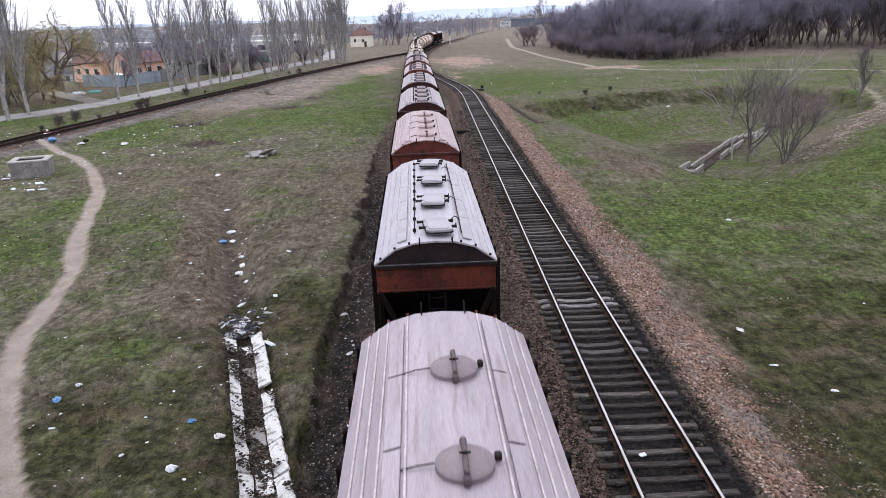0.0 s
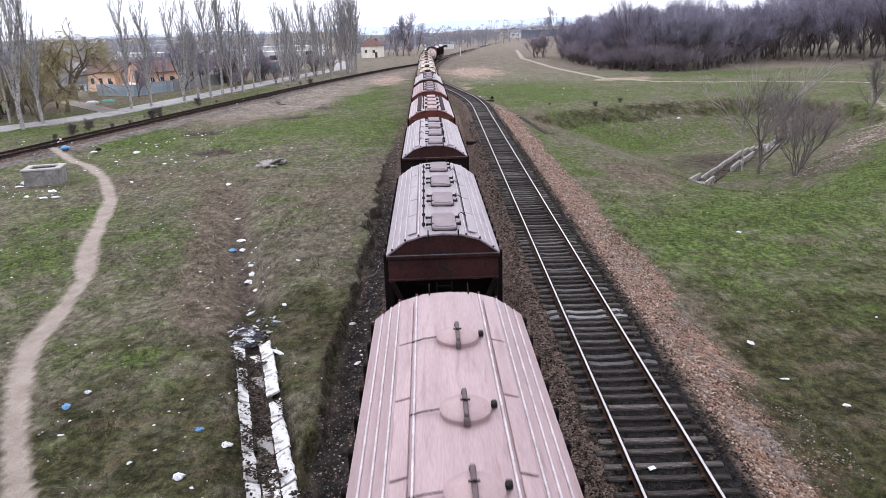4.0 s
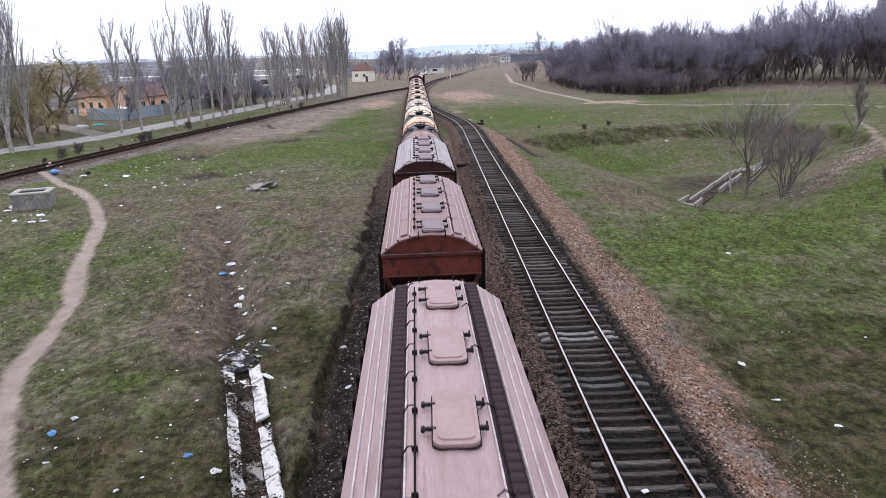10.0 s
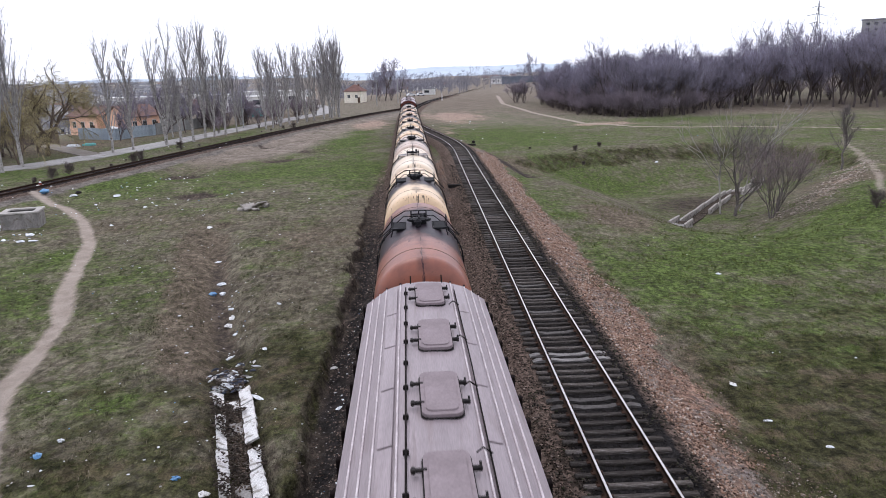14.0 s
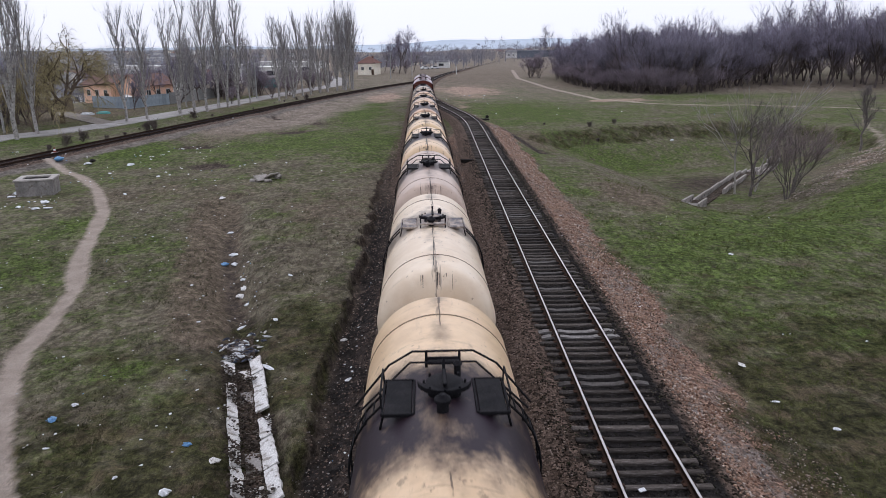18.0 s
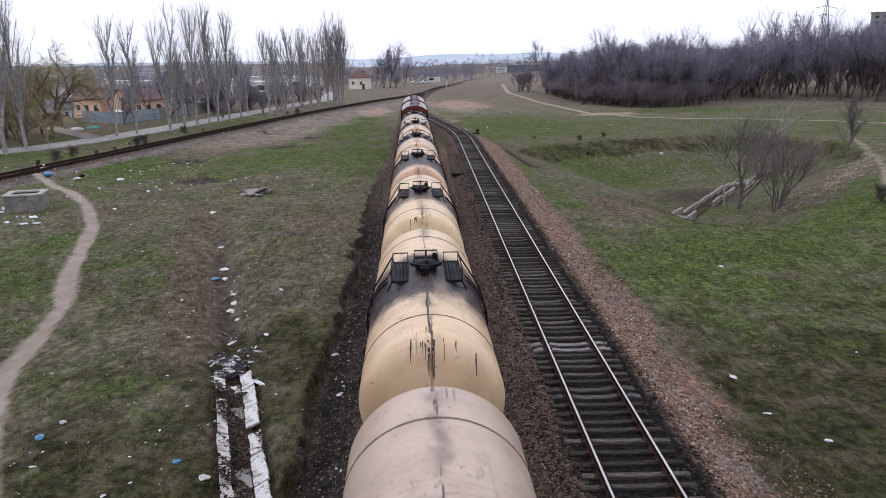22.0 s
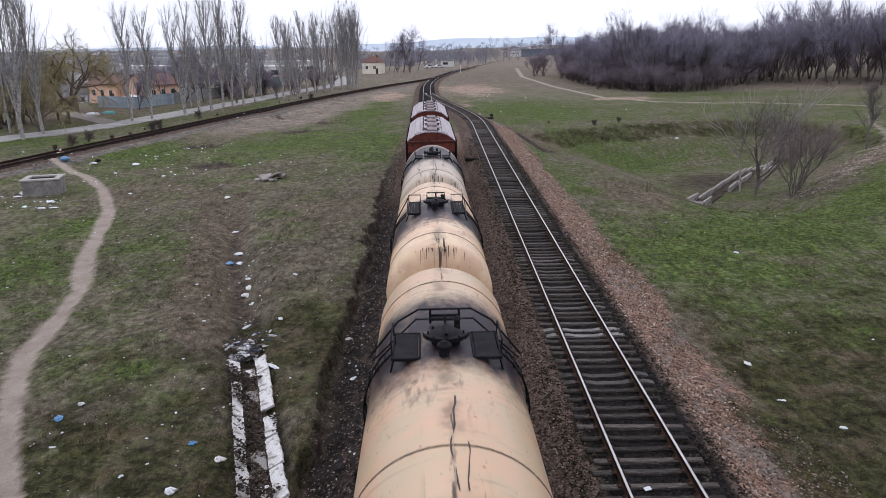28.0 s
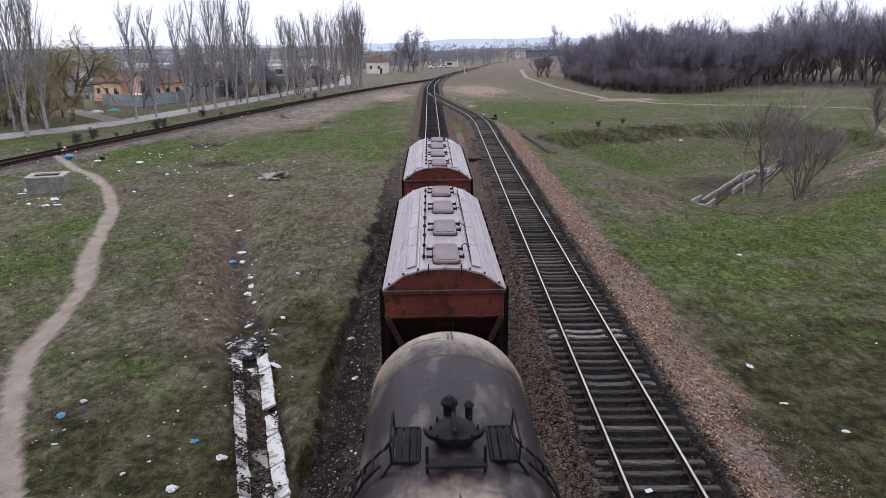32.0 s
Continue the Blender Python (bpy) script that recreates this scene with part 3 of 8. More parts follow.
def ground_z(x, y):
    """Height of the ground sheet, without the fine lumps."""
    x, y = np.asarray(x, float), np.asarray(y, float)
    z = np.full(np.broadcast(x, y).shape, -0.9)
    d1, d2, d3 = x - main_x(y), x - side_x(y), x - west_x(y)
    # right of the siding the land lies lower
    z = z - 0.3 * smooth(6, 11, x) * (1 - smooth(140, 230, y))
    # the pit: steep far bank, gentle near side
    rim, _ = polyline_gap(x, y, PIT_RIM + PIT_RIM[:1])
    z = z - 3.0 * smooth(0, 12, rim) * inside(x, y, PIT_RIM) - 1.5 * smooth(0, 3.4, rim + 0.9 * fbm(x, y, 4.0, 63)) * inside(x, y, PIT_RIM) * smooth(70, 84, y)
    # the green hump in front of it
    z = z + 1.0 * np.exp(-(((x - 41) / 10) ** 2) - ((y - 50) / 11) ** 2)
    # the step along the cutting of the train's track
    z = z - 0.50 * smooth(-3.52, -3.26, x + 0.42 * fbm(x, y, 1.6, 61) + 0.12 * np.sin(y * 0.7) + 0.08 * np.sin(y * 2.1)) * (1 - smooth(2.0, 3.0, x)) * (1 - smooth(42, 70, y))
    gully, _ = polyline_gap(x, y, GULLY)
    z = z - 0.75 * np.exp(-((gully / 0.75) ** 2))
    # ballast beds
    bed = np.minimum(RAIL_Z - 0.23, RAIL_Z - 0.23 - (np.abs(d1) - 1.55) * 0.45)
    z = np.maximum(z, np.where(y < 400, bed, z))
    bed = np.minimum(side_z(y) - 0.262, side_z(y) - 0.262 - (np.abs(d2) - 1.75) * np.where(d2 > 0, 0.33, 0.5))
    z = np.maximum(z, np.where(y < 160, bed, z))
    bed = np.minimum(west_z(y) - 0.23, west_z(y) - 0.23 - (np.abs(d3) - 1.7) * np.where(d3 > 0, 0.16, 0.25))
    z = np.maximum(z, np.where(y < 400, bed, z))
    # the ditch with the broken gutter
    dd, at = polyline_gap(x, y, DITCH)
    z = z - 0.50 * np.exp(-((dd / 0.80) ** 2) ** 1.5) * (1 - 0.55 * smooth(0.45, 1.0, at))
    z = z - 0.42 * np.clip(1 - dd / 2.0, 0, 1) * smooth(22.5, 27, y) * (1 - smooth(42, 52, y))
    for hx, hy, rx, ry in HOLLOWS:
        z = z - 0.75 * np.exp(-(((x - hx) / rx) ** 2) - ((y - hy) / ry) ** 2)
    # towards the town and the far plain the land falls away, then climbs to the far slope
    z = z + 0.014 * np.clip(y - 380, 0, 1200) * smooth(60, 260, -x - 0.05 * y)
    z = z - 7.0 * smooth(12, 120, west_x(y) - 22 - x) - 5.0 * smooth(330, 900, y) * (1 - smooth(0, 200, x))
    z = z + 2.0 * smooth(60, 160, x) * smooth(60, 200, y)
    return z


def lumps(x, y):
    """The uneven turf; none on the ballast beds."""
    x, y = np.asarray(x, float), np.asarray(y, float)
    near = 1 - smooth(60, 260, np.hypot(x, y))
    bed = np.maximum.reduce([1 - smooth(1.5, 2.4, np.abs(x - main_x(y))), (1 - smooth(1.7, 2.6, np.abs(x - side_x(y)))) * (y < 160), 1 - smooth(1.7, 3.0, np.abs(x - west_x(y)))])
    return (1 - bed) * near * (0.11 * fbm(x, y, 5.0, 1) + 0.085 * fbm(x, y, 1.3, 2)) + near * 0.028 * fbm(x, y, 0.6, 3) * (1 - 0.6 * bed)


def land(x, y):
    """Height of the finished ground at one place."""
    return float(ground_z(x, y) + lumps(x, y))


def build_ground():
    def steps(lo, hi, fine, a, b, growth):
        out = list(np.arange(a, b + 1e-6, fine))
        s, p = fine, b
        while p < hi:
            s *= growth
            p += s
            out.append(p)
        s, p, low = fine, a, []
        while p > lo:
            s *= growth
            p -= s
            low.append(p)
        return np.array(low[::-1] + out)

    xs = steps(-4500, 4500, 0.30, -22, 24, 1.022)
    xs = np.unique(np.round(np.concatenate([xs, np.arange(-4.6, -2.4, 0.1)]), 3))
    ys = steps(-900, 4800, 0.32, 8, 62, 1.0125)
    ys = np.concatenate([ys[ys < 150], np.cumsum(np.concatenate([[150.0], 1.45 * 1.05 ** np.arange(105)]))])
    ys = np.concatenate([-np.cumsum(1.2 * 1.12 ** np.arange(40))[::-1], ys[ys > 0]])
    X, Y = np.meshgrid(xs, ys)
    Z = ground_z(X, Y)
    near = 1 - smooth(60, 260, np.hypot(X, Y))
    d1, d2, d3 = X - main_x(Y), X - side_x(Y), X - west_x(Y)
    foot, _ = polyline_gap(X, Y, FOOTPATH)
    fr, _ = polyline_gap(X, Y, FIELD_ROAD)
    bank, _ = polyline_gap(X, Y, BANK_PATH)
    path_m = np.maximum.reduce([1 - smooth(0.12, 0.54 + 0.20 * smooth(20, 34, Y), foot + 0.16 * fbm(X, Y, 2.0, 5)), (1 - smooth(0.3, 1.2, fr)) * 0.85, (1 - smooth(0.10, 0.6 + 0.2 * smooth(60, 80, Y), bank)) * 0.66])
    Z = Z + lumps(X, Y) - 0.05 * path_m * near
    verts = np.stack([X.ravel(), Y.ravel(), Z.ravel()], 1)
    nx, ny = len(xs), len(ys)
    i = np.arange(nx * ny).reshape(ny, nx)
    quads = np.stack([i[:-1, :-1], i[:-1, 1:], i[1:, 1:], i[1:, :-1]], -1).reshape(-1, 4)
    me = bpy.data.meshes.new("ground")
    me.vertices.add(len(verts))
    me.vertices.foreach_set("co", verts.ravel())
    me.loops.add(quads.size)
    me.loops.foreach_set("vertex_index", quads.ravel())
    me.polygons.add(len(quads))
    me.polygons.foreach_set("loop_start", np.arange(0, quads.size, 4))
    me.update(calc_edges=True)
    me.polygons.foreach_set("use_smooth", [True] * len(quads))
    right = smooth(9.0, 11.5, X)
    steep = np.hypot(np.gradient(Z, axis=0) / np.gradient(ys)[:, None], np.gradient(Z, axis=1) / np.gradient(xs)[None, :])
    bare = smooth(0.28, 0.55, steep) * (X > 9.5) * (X < 62) * (Y > 36) * (Y < 112)
    gap_g, _ = polyline_gap(X, Y, GULLY)
    u = (X - PIT[0]) * 0.67 + (Y - PIT[1]) * 0.742
    masks = {
        "path": path_m,
        "soil": patches(X, Y, BROWN) + 1.0 * np.exp(-((polyline_gap(X, Y, DITCH)[0] - 1.1) / 1.5) ** 2) * (X < np.interp(Y, (12, 22.6, 34.8, 50), (-3.0, -6.1, -9.6, -13.1))) * smooth(22, 25, Y) * (1 - smooth(44, 52, Y)) + 0.10 + 0.12 * smooth(130, 200, Y) - 0.5 * np.clip(patches(X, Y, GREEN), 0, 0.6),
        # weeds: real growth, its near bands also standing for bridge shade and lens falloff
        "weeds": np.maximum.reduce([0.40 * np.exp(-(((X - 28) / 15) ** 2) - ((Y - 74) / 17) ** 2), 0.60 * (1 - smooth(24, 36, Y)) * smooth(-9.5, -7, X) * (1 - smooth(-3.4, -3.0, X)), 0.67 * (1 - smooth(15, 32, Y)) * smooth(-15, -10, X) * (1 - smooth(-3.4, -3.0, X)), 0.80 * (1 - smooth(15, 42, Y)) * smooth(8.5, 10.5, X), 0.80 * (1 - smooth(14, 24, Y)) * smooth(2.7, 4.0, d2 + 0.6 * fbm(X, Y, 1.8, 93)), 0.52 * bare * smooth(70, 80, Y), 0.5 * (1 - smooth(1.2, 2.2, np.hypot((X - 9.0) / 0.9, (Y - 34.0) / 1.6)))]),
        # near-black ground: foot of the cutting step, siding bed, gully, far main track
        "near_black": 0.60 * smooth(-3.5, -2.9, X + 0.55 * fbm(X, Y, 1.6, 61) + 0.25 * fbm(X, Y, 0.5, 62)) * (1 - smooth(-2.0, -1.4, X)) * (1 - smooth(44, 60, Y)) + 0.95 * (1 - smooth(1.1, 1.8, np.abs(d2 - 0.2))) * (Y < 140) + 0.6 * np.exp(-(gap_g / 0.5) ** 2) + (1 - smooth(1.5, 2.0, np.abs(d1 - 0.1))) * smooth(40, 70, Y) * (1 - smooth(170, 200, Y)),
        "ballast": np.maximum.reduce([(1 - smooth(2.2, 3.4, np.abs(d1))) * (Y < 330), smooth(-3.0, -2.2, d2) * (1 - smooth(1.9, 2.5, d2)) * (Y < 150),
                                      (1 - smooth(1.7, 2.9, np.abs(d3))) * (Y < 330)]),
        "gravel": np.maximum(smooth(1.9, 2.3, d2) * (1 - smooth(3.8, 4.7, d2 + 0.8 * fbm(X, Y, 3.0, 8) + 0.4 * fbm(X, Y, 0.9, 88))) * (1 - smooth(88, 104, Y)), 0.75 * smooth(2.2, 2.9, d1) * (1 - smooth(4.0, 5.5, d1)) * smooth(30, 45, Y) * (1 - smooth(80, 92, Y))),
        "ash": np.maximum(smooth(1.4, 2.0, np.abs(d3)) * (1 - smooth(2.6, 4.6, d3 + 0.8 * fbm(X, Y, 6, 71))) * (d3 > -3.2) * (Y < 240) * 0.95, 0.0),
        "earth": np.maximum.reduce([patches(X, Y, [(a, b, c, d, 1.1) for a, b, c, d in HOLLOWS]) * (0.75 + 0.7 * fbm(X, Y, 2.2, 91)), 0.22 * np.exp(-(((polyline_gap(X, Y, DITCH)[0]) - 1.2) / 1.6) ** 2) * (X < np.interp(Y, (12, 22.6, 34.8, 50), (-3.4, -6.5, -10, -13.5))) * smooth(22, 25, Y) * (1 - smooth(44, 52, Y)), 0.42 * bare, 1.0 * np.exp(-(gap_g / 0.9) ** 2), smooth(-3.7, -3.3, X + 0.42 * fbm(X, Y, 1.6, 61) + 0.3 * fbm(X, Y, 0.5, 62)) * (1 - smooth(-1.9, -1.3, X)) * (1 - smooth(55, 80, Y)), (0.66 + 0.40 * (1 - smooth(25.5, 29, Y)) - 0.3 * smooth(38, 46, Y)) * np.exp(-(polyline_gap(X, Y, DITCH)[0] / 0.68) ** 2),
                                    0.7 * np.exp(-(((u - 3) / 9) ** 2) - (((X - PIT[0]) * 0.742 - (Y - PIT[1]) * 0.67) / 6) ** 2)]),
        "clay": np.maximum.reduce([0.85 * np.exp(-(((X - 11) / 9) ** 2) - ((Y - 172) / 24) ** 2), 0.95 * np.exp(-(((X + 7.5) / 4) ** 2) - ((Y - 150) / 14) ** 2), 0.5 * np.exp(-(((X - 7) / 3) ** 2) - ((Y - 128) / 12) ** 2), 0.75 * np.exp(-(((X - 38) / 8) ** 2) - ((Y - 138) / 5) ** 2),
                                   0.45 * np.exp(-(((X - 49) / 3.5) ** 2) - ((Y - 71) / 3.0) ** 2), 0.52 * np.exp(-((polyline_gap(X, Y, SCREE)[0] / 2.0) ** 2)) * (0.7 + 0.6 * fbm(X, Y, 2.0, 94))]),
        "short": smooth(36, 66, Y) * smooth(8, 12, X) + 0.5 * smooth(60, 100, Y) * (X < 8),
        # pale: rises with distance as painted haze; second term is the western slope
        "pale": np.maximum(0.46 * smooth(100, 165, Y) + 0.25 * smooth(250, 380, Y), 0.80 * smooth(1.5, 3.5, d3) * (1 - smooth(9, 17, d3 + 4 * fbm(X, Y, 9.0, 99))) * smooth(78, 96, Y) * (1 - smooth(190, 230, Y))) - 0.6 * np.clip(patches(X, Y, GREEN), 0, 0.6),
        "lush": 0.35 + 0.09 * right + 0.06 * smooth(-12, -18, X) - 0.30 * smooth(0.2, 0.5, steep) * (Y < 70) + patches(X, Y, GREEN) + 0.10 * smooth(60, 110, Y) - 0.22 * smooth(150, 260, Y),
    }
    for name, val in masks.items():
        at = me.attributes.new(name, "FLOAT", "POINT")
        at.data.foreach_set("value", np.clip(val, 0, 1).astype(np.float32).ravel())
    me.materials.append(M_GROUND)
    return tagged(new("ground", me), "spring meadow with patchy grass, bare earth and gravel", "ground", kind="structure")


build_ground()


def swept(path_pts, outline):
    """An outline of (across, up) drawn along points (x, y, z)."""
    s = Shape()
    pts = [Vector(p) for p in path_pts]
    n = len(outline)
    vs = []
    for i, p in enumerate(pts):
        d = pts[min(i + 1, len(pts) - 1)] - pts[max(i - 1, 0)]
        side = Vector((d.y, -d.x, 0)).normalized()
        vs += [p + side * a + Vector((0, 0, b)) for a, b in outline]
    fs = [(i * n + k, i * n + (k + 1) % n, (i + 1) * n + (k + 1) % n, (i + 1) * n + k) for i in range(len(pts) - 1) for k in range(n)]
    fs += [tuple(range(n))[::-1], tuple((len(pts) - 1) * n + k for k in range(n))]
    return s.add(vs, fs)


RAIL_OUTLINE = ((-0.066, -0.18), (0.066, -0.18), (0.066, -0.168), (0.012, -0.15), (0.012, -0.05), (0.036, -0.042), (0.036, -0.014), (-0.036, -0.014), (-0.036, -0.042), (-0.012, -0.05), (-0.012, -0.15), (-0.066, -0.168))
HEAD_OUTLINE = ((-0.030, -0.016), (0.030, -0.016), (0.030, -0.006), (0.021, 0.0), (-0.021, 0.0), (-0.030, -0.006))


def lay_track(name, label, fx, fz, y0, y1, head):
    t = tagged(thing(name, label, "railway track"), kind="structure")
    ys = []
    y = y0
    while y < y1:
        ys.append(y)
        y += 0.8 if 80 < y < 290 else 4.0
    ys.append(y1)
    for side in (-0.797, 0.797):
        pts = []
        for y in ys:
            slope = float(fx(y + 0.5) - fx(y - 0.5))
            k = 1 / math.hypot(1, slope)
            pts.append((float(fx(y)) + side * k, y - side * slope * k, float(fz(y))))
        rail = part("rail", swept(pts, RAIL_OUTLINE), M_RAIL, t)
        part("rail_head", swept(pts, HEAD_OUTLINE), head, rail, "worn running surface")
    return t


main_track = lay_track("railway_track_main", "oil-blackened track with polished rails under the train", main_x, lambda y: RAIL_Z, -6, 460, M_HEAD)
side_track = lay_track("railway_track_siding", "siding with worn rails on old wooden sleepers", side_x, side_z, -4, 151.5, M_HEAD)
west_track = lay_track("railway_track_west", "rusty single track on a low embankment", west_x, west_z, 22, 262, M_RAIL)

# the road along the poplars
road = swept([(float(road_x(y)), y, float(ground_z(road_x(y), y)) + 0.10) for y in np.arange(44, 266, 4.0)], ((-2.6, -0.4), (2.6, -0.4), (2.5, 0.0), (0, 0.05), (-2.5, 0.0)))
tagged(part("road", road, M_ROAD), "narrow worn grey asphalt road", "road", kind="structure")
lane = swept([(-43.5 - 0.95 * k, 101 + 1.15 * k, float(ground_z(-43.5 - 0.95 * k, 101 + 1.15 * k)) + 0.13) for k in range(0, 20)], ((-1.5, -0.4), (1.5, -0.4), (1.5, 0.0), (-1.5, 0.0)))
tagged(part("road_lane", lane, surf("dirt_lane", (0.26, 0.235, 0.21), (0.19, 0.17, 0.15), 0.95, 0, 0.5, 9, 0.3)), "side lane of worn asphalt branching to the houses", "road", kind="structure")


# ---- the train ----
M_BLACK = surf("sooty_black_steel", (0.020, 0.019, 0.020), (0.035, 0.030, 0.028), 0.6, 0.2, 3, 30, 0.2)
# near-black frame and sheet colours, with the shade of the wagon gaps painted in
M_FRAME = surf("dark_underframe", (0.010, 0.009, 0.009), (0.020, 0.016, 0.014), 0.85, 0.1, 3, 30, 0.3)
M_SHADY = surf("shade_darkened_sheet", (0.007, 0.0055, 0.0055), (0.014, 0.009, 0.008), 0.85, 0, 2, 24, 0.2)
M_OILY = surf("oily_black_platform", (0.010, 0.010, 0.012), (0.022, 0.021, 0.023), 0.58, 0.0, 3, 30, 0.2)
M_GREYMETAL = surf("worn_grey_walkway", (0.19, 0.185, 0.19), (0.10, 0.095, 0.10), 0.6, 0.2, 3, 30, 0.2)
M_WHEEL = surf("wheel_steel", (0.10, 0.085, 0.08), (0.05, 0.042, 0.04), 0.5, 0.6, 4, 30, 0.1)
ROOF_TOP, EAVE, HALF_ROOF, HALF_W = 4.58, 4.02, 5.20, 1.53
RAISE = RAIL_Z


def hopper_roof_z(x):
    a = abs(x)
    return float(np.interp(a, (0, 0.5, 0.98, HALF_W), (ROOF_TOP, ROOF_TOP - 0.03, ROOF_TOP - 0.17, EAVE)))


def bogie(car, y, wheel_mesh, side_mesh, beam_mesh):
    b = part("bogie", beam_mesh, M_FRAME, car, at=pose(0, y, 0))
    for sx in (-1, 1):
        part("side_frame", side_mesh, M_FRAME, b, at=pose(sx * 1.02, 0, 0))
    for wy in (-0.925, 0.925):
        part("wheelset", wheel_mesh, M_WHEEL, b, at=pose(0, wy, 0.475))


WHEELS = Shape()
for sx in (-1, 1):
    WHEELS.turned([(0.10, sx * 0.70), (0.40, sx * 0.71), (0.475, sx * 0.715), (0.475, sx * 0.80), (0.42, sx * 0.82), (0.12, sx * 0.83)], 20, "x")
    WHEELS.box((sx * 0.835, 0.2, 0.0), (0.01, 0.16, 0.05))
WHEELS.tube([(-1.1, 0, 0), (1.1, 0, 0)], 0.08, 10)
WHEEL_MESH = WHEELS.mesh("wheelset", M_WHEEL, True)
SIDE_MESH = Shape().box((0, 0, 0.62), (0.12, 0.9, 0.22), 0.03).box((0, 0.95, 0.55), (0.18, 0.34, 0.26), 0.04).box((0, -0.95, 0.55), (0.18, 0.34, 0.26), 0.04) \
    .box((0, 0.55, 0.5), (0.12, 0.6, 0.12), 0.02, Matrix.Rotation(0.35, 3, "X")).box((0, -0.55, 0.5), (0.12, 0.6, 0.12), 0.02, Matrix.Rotation(-0.35, 3, "X")) \
    .tube([(0, -0.12, 0.28), (0, -0.12, 0.5)], 0.09, 8).tube([(0, 0.12, 0.28), (0, 0.12, 0.5)], 0.09, 8).box((0, 0, 0.25), (0.2, 0.6, 0.08), 0.02).mesh("side_frame", M_FRAME)
BEAM_MESH = Shape().box((0, 0, 0.6), (1.9, 0.42, 0.26), 0.05).tube([(0, 0, 0.7), (0, 0, 0.9)], 0.22, 12).mesh("bogie", M_FRAME)
COUPLER_MESH = Shape().box((0, 0.18, 0), (0.16, 0.62, 0.2), 0.03).box((0.03, 0.5, 0), (0.34, 0.3, 0.34), 0.06).box((-0.12, 0.64, 0), (0.1, 0.2, 0.26), 0.03).mesh("coupler", M_FRAME)


def buffers(car, half):
    """Couplers, hoses and end beams common to both kinds of wagon."""
    for s in (-1, 1):
        turn = 0 if s > 0 else 180
        part("coupler", COUPLER_MESH, M_FRAME, car, at=pose(0, s * (half - 0.72), 1.06, 0, 0, turn))
        hose = Shape().tube([(0.45, s * (half - 0.75), 1.0), (0.42, s * (half - 0.5), 0.75), (0.3, s * (half - 0.25), 0.62), (0.12, s * half, 0.72)], 0.03, 6)
        part("brake_hose", hose, M_BLACK, car, smooth=True)


def rounded(w, l, r, n=4):
    """Outline of a rounded rectangle."""
    out = []
    for cx, cy, a0 in ((w / 2 - r, l / 2 - r, 0), (-w / 2 + r, l / 2 - r, 90), (-w / 2 + r, -l / 2 + r, 180), (w / 2 - r, -l / 2 + r, 270)):
        for k in range(n + 1):
            a = radians(a0 + 90 * k / n)
            out.append((cx + r * math.cos(a), cy + r * math.sin(a)))
    return out


M_TREAD = surf("dark_walkway_mesh", (0.050, 0.034, 0.038), (0.026, 0.018, 0.021), 0.7, 0.0, 3, 40, 0.4)
TREAD_MESH = Shape().box((0, 0, 0), (0.24, 0.222, 0.03), 0.006).mesh("tread", M_TREAD)


